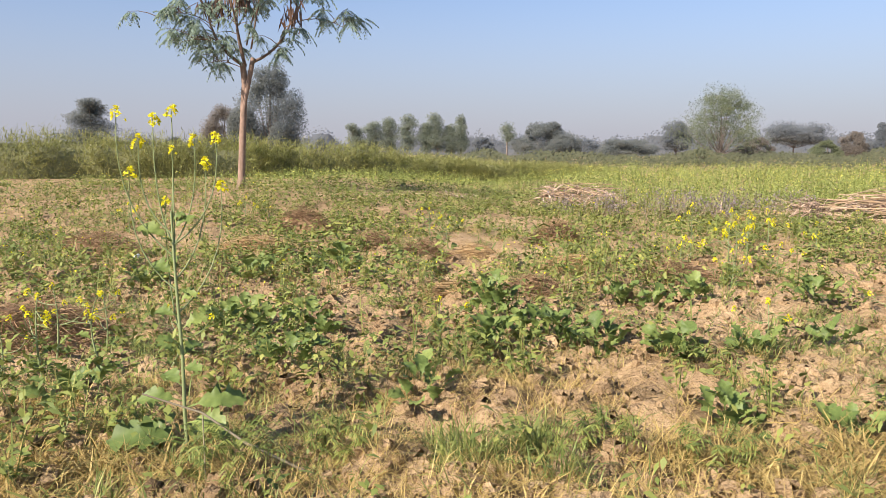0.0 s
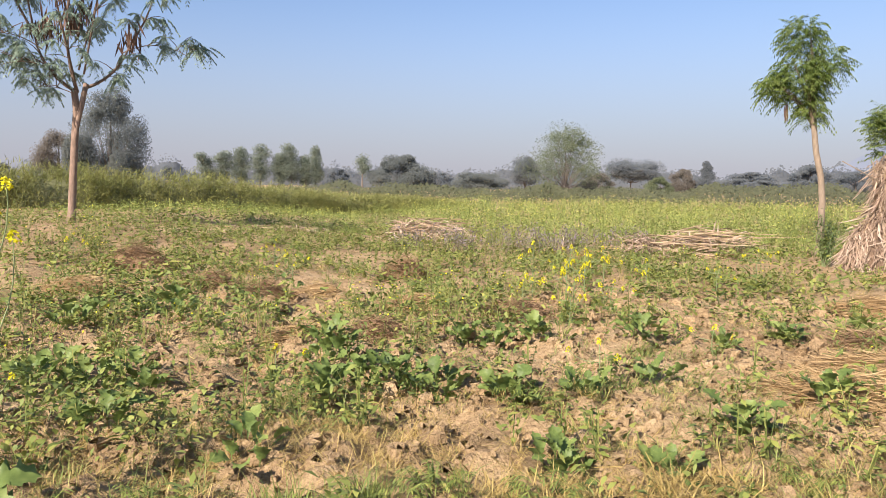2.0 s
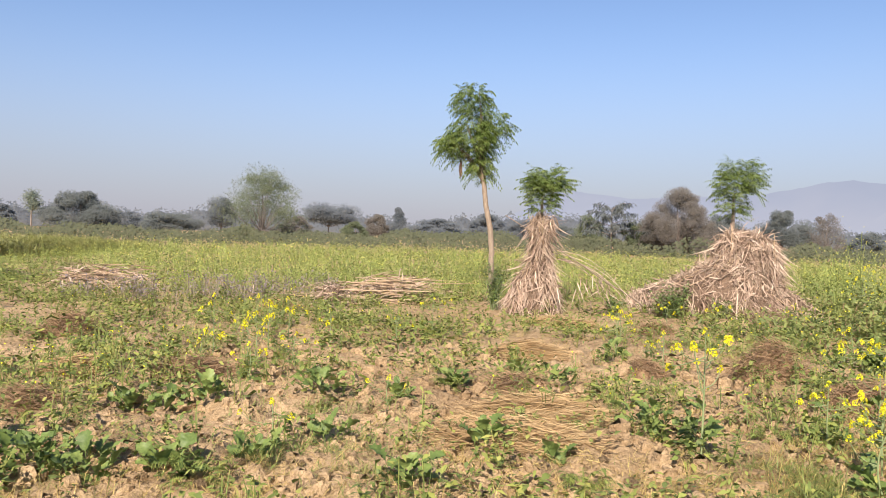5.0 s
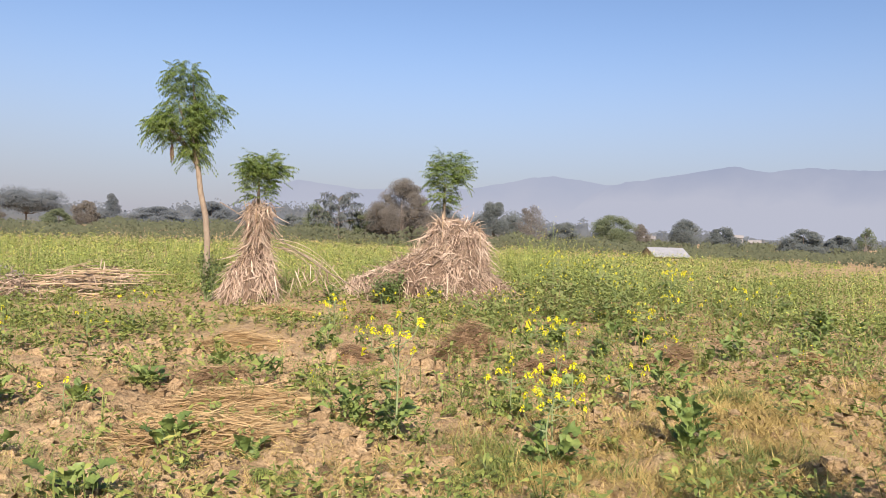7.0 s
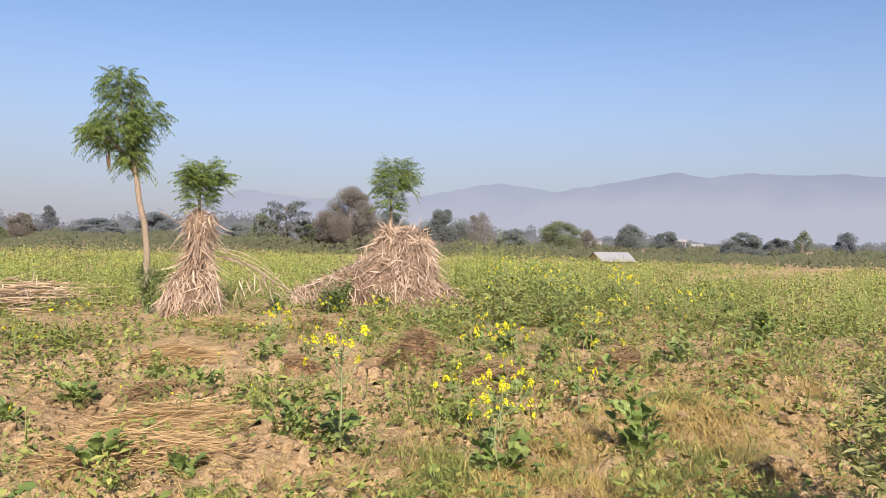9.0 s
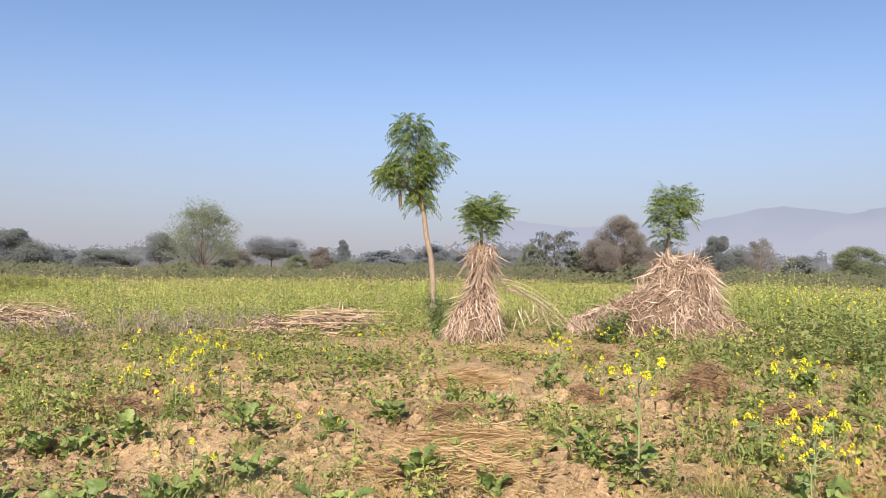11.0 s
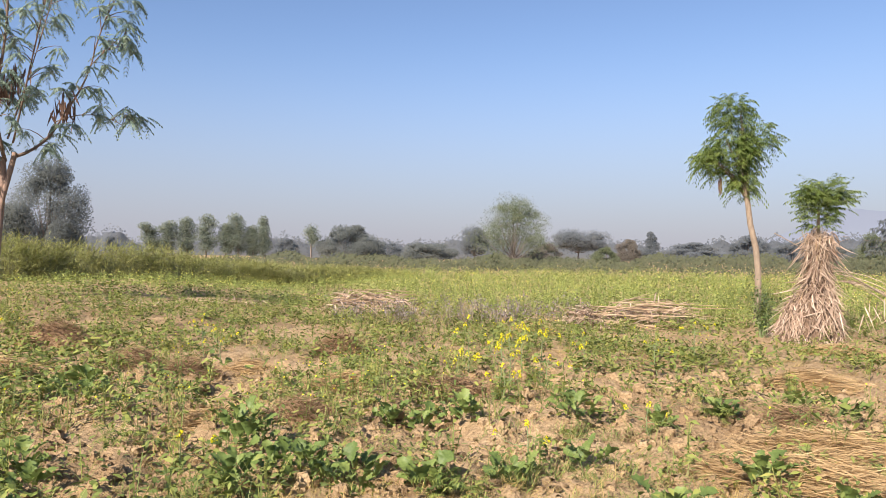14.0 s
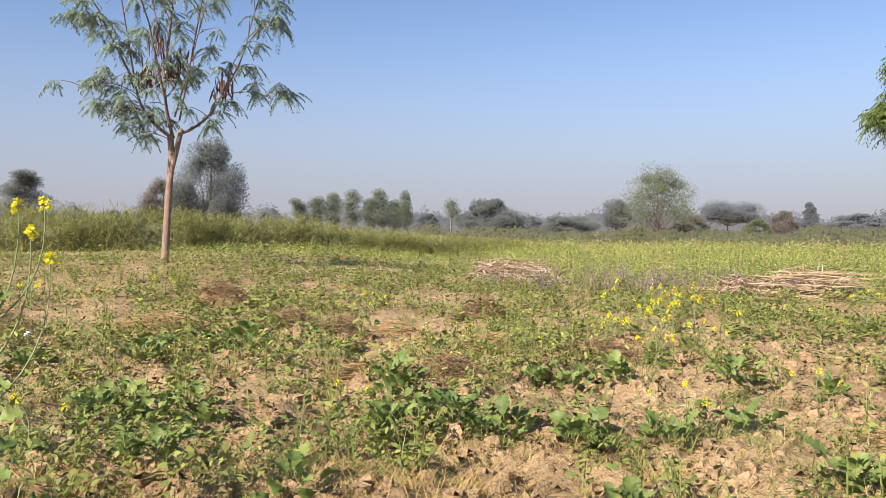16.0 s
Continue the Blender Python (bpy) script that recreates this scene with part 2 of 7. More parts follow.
SOIL = soil_material()
WEED = foliage("weed_leaves", [(0.068, 0.098, 0.024), (0.141, 0.185, 0.045), (0.243, 0.278, 0.065), (0.362, 0.345, 0.09)], 0.6, 0.2)
GRASS = foliage("grass_blades", [(0.10, 0.145, 0.04), (0.22, 0.265, 0.07), (0.45, 0.40, 0.13)], 0.5, 0.25)
DRY = foliage("dry_grass", [(0.225, 0.153, 0.050), (0.414, 0.302, 0.104), (0.603, 0.477, 0.189)], 0.7, 0.12, 0.5)
STRAW_TAN = foliage("tan_straw", [(0.30, 0.19, 0.09), (0.45, 0.31, 0.15), (0.58, 0.43, 0.23)], 0.7, 0.1, 0.3)
STRAW_BROWN = foliage("brown_straw", [(0.18, 0.11, 0.06), (0.32, 0.205, 0.112), (0.46, 0.32, 0.18)], 0.8, 0.1, 0.3)
CORN = foliage("dry_corn_leaves", [(0.14, 0.088, 0.06), (0.41, 0.3, 0.215), (0.7, 0.57, 0.44)], 0.75, 0.1, 0.35)
CORN_STALK = foliage("corn_stalks", [(0.30, 0.20, 0.12), (0.43, 0.31, 0.19), (0.55, 0.42, 0.27)], 0.75, 0.0, 0.35, True)
# inner stalks coloured dark to paint the shade in gaps between outer leaves
CORN_CORE = rough_stuff("shaded_stook_core", (0.075, 0.048, 0.03), (0.20, 0.13, 0.08), 0.05, 0.8)
MUSTARD_LEAF = foliage("mustard_leaves", [(0.075, 0.115, 0.035), (0.14, 0.20, 0.055), (0.24, 0.295, 0.085)], 0.45, 0.2, 0.5)
RADISH_LEAF = foliage("broad_leaves", [(0.089, 0.14, 0.038), (0.155, 0.218, 0.058), (0.267, 0.325, 0.09)], 0.5, 0.25, 0.12, True)
STEM = foliage("green_stems", [(0.16, 0.21, 0.085), (0.26, 0.30, 0.14)], 0.5, 0.0, 0.3)
PETAL = foliage("yellow_petals", [(0.78, 0.70, 0.02), (0.85, 0.80, 0.05)], 0.5, 0.35, 0.3)
CROP = foliage("crop_leaves", [(0.08, 0.111, 0.029), (0.241, 0.297, 0.076), (0.478, 0.52, 0.157)], 0.55, 0.3, 2.0)
CROP_BLOOM = foliage("crop_flowers", [(0.66, 0.64, 0.1), (0.82, 0.79, 0.2)], 0.5, 0.3, 4.0)
LILAC = foliage("lilac_heads", [(0.2, 0.165, 0.165), (0.33, 0.28, 0.285)], 0.8, 0.2, 0.5)
GREYSTEM = foliage("grey_stems", [(0.16, 0.14, 0.09), (0.28, 0.24, 0.16)], 0.8, 0.1, 0.5)
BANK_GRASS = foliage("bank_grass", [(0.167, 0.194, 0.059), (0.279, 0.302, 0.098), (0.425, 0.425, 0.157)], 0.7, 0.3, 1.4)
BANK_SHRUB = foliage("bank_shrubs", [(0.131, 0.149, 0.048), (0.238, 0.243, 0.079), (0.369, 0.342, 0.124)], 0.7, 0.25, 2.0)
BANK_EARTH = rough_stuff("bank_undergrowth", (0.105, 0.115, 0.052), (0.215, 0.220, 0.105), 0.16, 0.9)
ROUGH_LEAF = foliage("rough_leaves", [(0.122, 0.168, 0.052), (0.204, 0.254, 0.077), (0.326, 0.356, 0.112)], 0.55, 0.35, 1.2)
FERN = foliage("feathery_leaves", [(0.092, 0.151, 0.041), (0.175, 0.243, 0.064), (0.304, 0.358, 0.110)], 0.45, 0.45, 0.5)
FERN_GREY = foliage("grey_green_leaves", [(0.148, 0.213, 0.161), (0.233, 0.310, 0.235), (0.339, 0.425, 0.323)], 0.45, 0.4, 0.8)
POD = foliage("dry_pods", [(0.098, 0.056, 0.038), (0.188, 0.112, 0.075)], 0.7, 0.1, 0.3)
PEA = foliage("shrub_leaves", [(0.17, 0.185, 0.075), (0.29, 0.3, 0.12), (0.46, 0.43, 0.18)], 0.4, 0.4, 0.2)
BARK = rough_stuff("smooth_bark", (0.15, 0.10, 0.07), (0.33, 0.225, 0.165), 0.05, 0.5, 0.85, (1, 1, 0.3))
TWIG = rough_stuff("twig_bark", (0.10, 0.065, 0.045), (0.20, 0.14, 0.10), 0.05, 0.4, 0.85, (1, 1, 0.3))
BARK_PALE = rough_stuff("pale_bark", (0.189, 0.142, 0.099), (0.318, 0.245, 0.172), 0.05, 0.5, 0.85, (1, 1, 0.3))
BARK_GREY = rough_stuff("grey_bark", (0.13, 0.11, 0.09), (0.24, 0.20, 0.17), 0.08, 0.5, 0.9, (1, 1, 0.3))
# WOODS and TREE_BLUE: distance haze put into the leaf colour as pale blue-grey
WOODS = foliage("hazed_wood_leaves", [(0.170, 0.194, 0.212), (0.194, 0.218, 0.233), (0.212, 0.236, 0.247)], 0.9, 0.6, 8.0, airy=0.3)
SCRUB_FAR = foliage("far_scrub_leaves", [(0.095, 0.111, 0.068), (0.130, 0.146, 0.085), (0.170, 0.176, 0.103)], 0.9, 0.5, 3.0, airy=0.1)
TREE_GREEN = foliage("far_green_leaves", [(0.128, 0.157, 0.089), (0.172, 0.203, 0.114), (0.221, 0.250, 0.143)], 0.9, 0.55, 1.2, airy=0.2)
# dark, brown and poplar crowns: colour lifted and greyed to paint in the haze
TREE_DARK = foliage("hazed_dark_leaves", [(0.148, 0.169, 0.167), (0.184, 0.207, 0.194), (0.221, 0.243, 0.225)], 0.9, 0.55, 1.5, airy=0.3)
TREE_BLUE = foliage("hazed_distant_leaves", [(0.162, 0.185, 0.198), (0.188, 0.212, 0.222), (0.215, 0.238, 0.246)], 0.9, 0.55, 3.0, airy=0.3)
TREE_BROWN = foliage("hazed_brown_leaves", [(0.174, 0.158, 0.138), (0.215, 0.195, 0.165), (0.255, 0.232, 0.195)], 0.9, 0.55, 1.5, airy=0.3)
TREE_POPLAR = foliage("hazed_poplar_leaves", [(0.148, 0.181, 0.141), (0.200, 0.236, 0.177), (0.266, 0.302, 0.228)], 0.7, 0.5, 0.8, airy=0.3)
TIN = rough_stuff("grey_tin_sheet", (0.22, 0.225, 0.235), (0.30, 0.305, 0.31), 0.5, 0.1, 0.6)
PLASTER = rough_stuff("pale_plaster", (0.240, 0.232, 0.232), (0.304, 0.296, 0.288), 0.8, 0.1)
MUD_WALL = rough_stuff("mud_wall", (0.36, 0.24, 0.16), (0.46, 0.32, 0.22), 0.5, 0.2)
DARK_HOLE = rough_stuff("dark_opening", (0.03, 0.03, 0.03), (0.05, 0.05, 0.05), 0.5, 0.0)
SCRAP = rough_stuff("white_plastic", (0.6, 0.66, 0.68), (0.8, 0.82, 0.82), 0.05, 0.2, 0.4)


# ---- the ground, one sheet out to the horizon ----
def build_ground():
    fine = np.arange(-42.0, 100.0, 0.5)
    coarse = np.arange(100.0, 318.0, 1.5)
    ang = np.radians(np.concatenate([fine, coarse]))
    rad = np.concatenate([np.linspace(0.0, 1.0, 5), np.geomspace(1.5, 26.0, 235), np.geomspace(27.5, 4600.0, 70)])
    a, r = np.meshgrid(ang, rad)
    x, y = 0.4 + r * np.sin(a), r * np.cos(a)
    z = ground_at(x, y)
    v = np.stack([x, y, z], -1)
    n = len(ang)
    i, j = np.meshgrid(np.arange(len(rad) - 1), np.arange(n), indexing="ij")
    k = (j + 1) % n
    q = np.stack([i * n + j, (i + 1) * n + j, (i + 1) * n + k, i * n + k], -1).reshape(-1, 4)
    ob = new("ground", mesh_of("ground", v.reshape(-1, 3), q, SOIL))
    return tagged(ob, "dry tan-pink tilled field soil with clods and hollows", "ground", kind="structure")


GROUND = build_ground()


def in_view_field(n, r0, r1, power=1.0, left=-44, right=99):
    """Places in the field, thicker near by when power is above one."""
    s = rng.uniform(0, 1, n) ** power
    r = r0 + (r1 - r0) * s
    b = np.radians(rng.uniform(left, right, n))
    return 0.4 + r * np.sin(b), r * np.cos(b)


def front_of_crop(x):
    """Where the mustard crop begins, by x."""
    return np.interp(x, [-13, -8, -5, -1, 2, 5, 8, 9.5, 10.5, 12, 14.5, 16.5, 17.5], [40, 26.2, 24.5, 23.2, 21.3, 18.8, 17.0, 15.4, 14.2, 13.6, 12.4, 10.5, -6])


# soil clods
def build_clods():
    soup = Soup()
    x, y = in_view_field(12500, 2.2, 10.5, 1.25)
    keep = rng.uniform(0, 1, len(x)) < 0.25 + 0.75 * vnoise(x, y, 0.6, 15)
    x, y = x[keep], y[keep]
    n = len(x)
    size = np.minimum(rng.gamma(2.0, 0.012, n) + 0.006, 0.06) * (0.8 + 0.06 * np.hypot(x, y))
    size = size * np.where(rng.uniform(0, 1, n) < 0.10, 1.45, 1.0)
    ring = np.array([(1, 0), (0.31, 0.95), (-0.81, 0.59), (-0.81, -0.59), (0.31, -0.95)])
    v = np.zeros((n, 11, 3))
    for lvl, (rr, zz) in enumerate(((1.0, -0.3), (0.85, 0.65))):
        v[:, lvl * 5:lvl * 5 + 5, :2] = ring[None] * rr * rng.uniform(0.65, 1.25, (n, 5, 1))
        v[:, lvl * 5:lvl * 5 + 5, 2] = zz * rng.uniform(0.75, 1.2, (n, 5))
    v[:, 10, 2] = rng.uniform(0.8, 1.0, n)
    turn = rng.uniform(0, 6.28, n)
    c, s = np.cos(turn)[:, None], np.sin(turn)[:, None]
    v[..., 0], v[..., 1] = v[..., 0] * c - v[..., 1] * s, v[..., 0] * s + v[..., 1] * c
    v = v * size[:, None, None] + np.stack([x, y, ground_at(x, y)], 1)[:, None]
    q = [(j, (j + 1) % 5, 5 + (j + 1) % 5, 5 + j) for j in range(5)] + [(5, 6, 7, 10), (7, 8, 9, 10)]
    q = np.array(q)[None] + (np.arange(n) * 11)[:, None, None]
    soup.add(v, q)
    tagged(new("soil_clods", soup.mesh("soil_clods", SOIL, False)), "loose dry crumbs of tan soil strewn over the field", "soil clods", kind="stuff")


build_clods()


# ---- the standing crop and the rough growth round the field ----
BANK_LINE = np.array([(-22, 23), (-13, 25.8), (-8, 27.2), (-3.5, 30.5), (3, 37), (9, 48)], float)


def build_crop():
    green, bloom = Soup(), Soup()
    for r0, r1, per_m2, big in ((8, 24, 15.0, 0.9), (24, 36, 7.0, 1.15), (36, 54, 3.4, 1.5)):
        area = math.radians(136) / 2 * (r1 ** 2 - r0 ** 2)
        n = int(area * per_m2)
        r = np.sqrt(rng.uniform(r0 ** 2, r1 ** 2, n))
        b = np.radians(rng.uniform(-38, 98, n))
        x, y = r * np.sin(b), r * np.cos(b)
        ok = y > front_of_crop(x) + rng.normal(0, 0.35, n)
        right = (x > 15.2) & (y < 10 - (x - 15) * 0.1) & (np.hypot(x - 0.5, y) > 13.5)
        ok = (ok & ~((x > 15.2) & (y < 10))) | (right & (rng.uniform(0, 1, n) < 0.75))
        ok &= ~((x < 9) & (y > np.interp(x, BANK_LINE[:, 0], BANK_LINE[:, 1]) - 0.2) & (y < np.interp(x, BANK_LINE[:, 0], BANK_LINE[:, 1]) + 4.5))
        x, y, r = x[ok], y[ok], r[ok]
        n = len(x)
        z = ground_at(x, y)
        side = smooth((np.degrees(np.arctan2(x, y)) - 58) / 14)
        rise = (0.7 + 0.3 * smooth((y - front_of_crop(x)) / 4.0)) * (0.62 + 0.38 * smooth((x - 1) / 4))
        lush = np.exp(-((np.degrees(np.arctan2(x, y)) - 60) / 6.5) ** 2) * smooth((30 - r) / 8) * smooth((r - 14) / 4)
        tall = rise * (0.76 + 0.85 * lush * (0.4 + vnoise(x, y, 1.2, 12))) * (0.42 + 0.62 * vnoise(x, y, 1.5, 11) + 0.28 * vnoise(x, y, 0.5, 13)) * np.where(rng.uniform(0, 1, n) < 0.1, 1.3, 1.0) * rng.uniform(0.65, 1.12, n) * (1 - 0.25 * side * smooth((r - 22) / 10))
        base = np.stack([x, y, z - 0.03], 1)
        lod = 2
        for k in range(lod):
            w = ways(n, 48, 88)
            blades(green, base + rng.normal(0, 0.05 * big, (n, 3)) * [1, 1, 0], w, tall * rng.uniform(0.75, 1.05, n), 0.009 * big * rng.uniform(0.8, 1.4, n), 0.05, STRAW)
        leaves = 15 if r0 < 24 else (10 if r0 < 36 else 8)
        for k in range(leaves):
            s = rng.uniform(0.05, 0.95, n)
            at = base + np.stack([rng.normal(0, 0.13 * big, n), rng.normal(0, 0.13 * big, n), s * tall], 1)
            blades(green, at, ways(n, -15, 55), (0.13 - 0.07 * s) * big * rng.uniform(0.6, 1.4, n), (0.046 - 0.022 * s) * big, 0.35, KITE, 0.0, rng.uniform(-1, 1, n))
        for k in range(12 if r0 < 24 else 9):
            keep = rng.uniform(0, 1, n) < (0.30 - 0.12 * side + 0.35 * lush) * (0.1 + 1.3 * vnoise(x, y, 4.0, 23) * vnoise(x, y, 0.9, 24) * 1.6)
            m = int(keep.sum())
            at = base[keep] + np.stack([rng.normal(0, 0.15 * big, m), rng.normal(0, 0.15 * big, m), tall[keep] * rng.uniform(0.75, 1.2, m)], 1)
            blades(bloom, at, ways(m, 10, 80), 0.023 * big * rng.uniform(0.5, 1.5, m), 0.022 * big, 0.1, CHIP)
    crop = thing("mustard_crop", 0, 0, 0, 0, "dense yellow-green mustard crop in bloom beyond the open field", "crop", kind="stuff")
    part("foliage", green.mesh("foliage", CROP), crop)
    part("blossom", bloom.mesh("blossom", CROP_BLOOM), crop, "small yellow mustard flowers")


build_crop()


def build_bank():
    """Bank overgrown with tall grass and scrub, running away along the far side of the field."""
    grass, scrub = Soup(), Soup()
    line = BANK_LINE
    at = np.concatenate([[0], np.cumsum(np.linalg.norm(np.diff(line, axis=0), axis=1))])
    high = lambda x: np.interp(x, [-40, -16, -10, -4.5, 1, 5, 9], [2.1, 2.1, 2.0, 1.7, 1.3, 1.0, 0.65])
    # the earth under it
    s = np.linspace(0, at[-1], 160)
    lx, ly = np.interp(s, at, line[:, 0]), np.interp(s, at, line[:, 1])
    rows = []
    for k, a in enumerate(np.linspace(0, math.pi, 11)):
        wob = 0.75 + 0.5 * vnoise(lx, ly + k * 0.5, 1.3, 101)
        yy = ly + 1.7 - 1.0 * np.cos(a) * wob
        rows.append(np.stack([lx, yy, ground_at(lx, yy) - 0.1 + 0.55 * high(lx) * np.sin(a) ** 0.5 * wob], 1))
    q = [(k * 160 + i, k * 160 + i + 1, (k + 1) * 160 + i + 1, (k + 1) * 160 + i) for k in range(10) for i in range(159)]
    n = 900
    s = np.sort(rng.uniform(0, at[-1], n))
    x = np.interp(s, at, line[:, 0]) + rng.normal(0, 0.3, n)
    y = np.interp(s, at, line[:, 1]) + rng.uniform(0, 2.8, n)
    z = ground_at(x, y)
    top = high(x) * rng.uniform(0.78, 0.98, n) * (0.85 + 0.28 * vnoise(x, y, 2.0, 103))
    wide = rng.uniform(0.3, 0.7, n)
    leafy = rng.uniform(0, 1, n) < 0.55
    for k in range(125):
        p = unit(rng.normal(0, 1, (n, 3))) * rng.uniform(0.45, 1, (n, 1)) ** 0.5
        p[:, 2] = np.abs(p[:, 2])
        off = np.stack([p[:, 0] * wide, p[:, 1] * wide, p[:, 2] * top], 1)
        here = np.stack([x, y, z], 1) + off
        g = (~leafy & (rng.uniform(0, 1, n) < 0.8)) | ((rng.uniform(0, 1, n) < 0.8) & (p[:, 2] > 0.35))
        m = int(g.sum())
        w = unit(np.stack([p[g, 0] * 0.7 + 0.3, p[g, 1] * 0.7, np.full(m, 0.8)], 1) + rng.normal(0, 0.22, (m, 3)))
        blades(grass, here[g] - w * 0.22, w, rng.uniform(0.22, 0.5, m) * (0.5 + 0.3 * top[g]), rng.uniform(0.010, 0.026, m), rng.uniform(0.2, 0.9, m), SPIKE if k % 3 else KITE)
        c = (leafy | (rng.uniform(0, 1, n) < 0.55)) & (rng.uniform(0, 1, n) < 1.25 - 0.7 * p[:, 2])
        m = int(c.sum())
        blades(scrub, here[c] * [1, 1, 0.95] - [0, 0, 0.08], ways(m, 25, 85), rng.uniform(0.12, 0.34, m), rng.uniform(0.014, 0.036, m), rng.uniform(0.1, 0.6, m), SPIKE, 0.0, rng.uniform(-1, 1, m), rng.normal(0.2, 0.3, m))
    bank = thing("grass_bank", 0, 0, 0, 0, "shaggy olive-brown bank of tall feathery grass and low scrub", "grass", kind="stuff")
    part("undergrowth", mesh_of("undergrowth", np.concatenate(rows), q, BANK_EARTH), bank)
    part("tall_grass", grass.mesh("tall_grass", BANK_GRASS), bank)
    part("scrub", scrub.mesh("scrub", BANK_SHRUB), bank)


build_bank()


BARE = ((4.3, 6.3, 0.7), (3.0, 5.6, 0.6), (1.9, 5.9, 0.6), (2.6, 4.0, 0.7), (6.6, 5.2, 0.8), (1.2, 4.2, 0.5), (-0.5, 5.1, 0.3), (-0.8, 3.7, 0.4),
        (8.0, 6.6, 0.9), (4.6, 3.6, 0.6), (8.2, 12.4, 0.9), (0.5, 5.6, 0.4), (7.3, 4.2, 0.5), (5.6, 8.6, 0.6), (2.4, 7.2, 0.4), (7.0, 2.4, 0.9), (5.1, 2.2, 0.6), (6.2, 1.7, 0.7), (8.4, 2.9, 0.6),
        (9.0, 5.6, 0.9), (10.2, 4.4, 0.8), (8.8, 4.5, 0.7), (11.5, 5.9, 0.7), (7.2, 5.6, 0.7), (12.6, 5.0, 0.6), (9.8, 7.6, 0.8), (10.6, 3.0, 0.8), (12.9, 8.9, 0.9), (14.4, 6.5, 0.8))


def growth(x, y):
    """How thickly weeds stand, 0 to 1."""
    g = smooth((0.55 * vnoise(x, y, 1.3, 41) + 0.45 * vnoise(x, y, 0.5, 42) - 0.36 + 0.07 * smooth((2.0 - x) / 3.0)) / 0.14)
    for bx, by, br in BARE:
        g = g * (1 - 0.92 * np.exp(-((x - bx) ** 2 + (y - by) ** 2) / br ** 2))
    return g


def build_rough_growth():
    """Uneven clumps of weeds, stray crop and dead stalks past the open soil."""
    green, brown, bloom = Soup(), Soup(), Soup()
    n = 560
    r, b = rng.uniform(9.0, 30.0, n), rng.uniform(46, 99, n)
    b[:150] = rng.normal(62, 6, 150)
    r[:150] = rng.uniform(13, 21, 150)
    x, y = r * np.sin(np.radians(b)), r * np.cos(np.radians(b))
    far_enough = ((r > 11.5) | (rng.uniform(0, 1, n) < 0.4)) & ((vnoise(x, y, 1.7, 47) > 0.40) | (r > 19))
    clear = (np.hypot(x - 13.6, y - 10.2) > 2.4) & (growth(x, y) > 0.25 * (r < 16))
    x, y, r, b = (v[far_enough & clear] for v in (x, y, r, b))
    n = len(x)
    z = ground_at(x, y)
    lush = np.exp(-((b - 62) / 10) ** 2)
    tall = rng.uniform(0.25, 0.6, n) + 0.75 * lush * rng.uniform(0.1, 1, n) ** 1.5 * smooth((r - 10) / 4)
    wide = rng.uniform(0.25, 0.7, n)
    dead = rng.uniform(0, 1, n) < np.where(b > 66, 0.5, 0.2)
    for k in range(100):
        p = unit(rng.normal(0, 1, (n, 3))) * rng.uniform(0.1, 1, (n, 1)) ** 0.5
        p[:, 2] = np.abs(p[:, 2])
        at = np.stack([x + p[:, 0] * wide, y + p[:, 1] * wide, z + p[:, 2] * tall], 1)
        g = ~dead
        m = int(g.sum())
        blades(green, at[g], ways(m, -10, 75), rng.uniform(0.05, 0.14, m), rng.uniform(0.018, 0.05, m), 0.3, CHIP, 0.0, rng.uniform(-1, 1, m))
        if k < 70:
            m = int(dead.sum())
            blades(brown, at[dead] * [1, 1, 0.8], ways(m, 0, 85), rng.uniform(0.1, 0.3, m), rng.uniform(0.005, 0.012, m), 0.3, KITE)
        if k < 16:
            f = g & (rng.uniform(0, 1, n) < 0.35 + 0.5 * lush) & (p[:, 2] > 0.5)
            m = int(f.sum())
            blades(bloom, at[f] + [0, 0, 0.06], ways(m, 10, 80), rng.uniform(0.02, 0.034, m), 0.024, 0.1, CHIP)
    rough = thing("rough_growth", 0, 0, 0, 0, "uneven clumps of green weeds, stray mustard and dead stalks", "weeds", kind="stuff")
    part("foliage", green.mesh("foliage", ROUGH_LEAF), rough)
    part("dead_stalks", brown.mesh("dead_stalks", STRAW_BROWN), rough, "reddish-brown dead stalks", kind="stuff")
    part("blossom", bloom.mesh("blossom", PETAL), rough, "stray yellow flowers", kind="stuff")


build_rough_growth()


def build_lilac_weeds():
    stems, heads = Soup(), Soup()
    spots = ((4.6, 16.2, 1.1), (5.9, 16.6, 0.9), (3.2, 16.2, 0.6), (6.9, 16.4, 0.6), (2.4, 16.9, 0.5), (5.2, 15.6, 0.6))
    for cx, cy, spread in spots:
        n = int(30 * spread)
        x, y = cx + rng.normal(0, spread * 0.5, n), cy + rng.normal(0, spread * 0.6, n)
        base = np.stack([x, y, ground_at(x, y)], 1)
        for k in range(5):
            w = ways(n, 45, 85)
            length = rng.uniform(0.15, 0.6, n)
            blades(stems, base, w, length, 0.01, 0.05, STRAW)
            tip = base + w * length[:, None]
            for j in range(3):
                blades(heads, tip + rng.normal(0, 0.035, (n, 3)), ways(n, 0, 80), 0.045, 0.035, 0.1, KITE)
            blades(stems, base + w * (length * 0.5)[:, None], ways(n, 0, 60), 0.09, 0.02, 0.2, KITE)
    patch = thing("lilac_weeds", 0, 0, 0, 0, "patch of greyish lilac flowering weeds behind the field", "weeds", kind="stuff")
    part("stem_mass", stems.mesh("stem_mass", GREYSTEM), patch, kind="stuff")
    part("bloom", heads.mesh("bloom", LILAC), patch, "pale lilac flower heads", kind="stuff")


build_lilac_weeds()


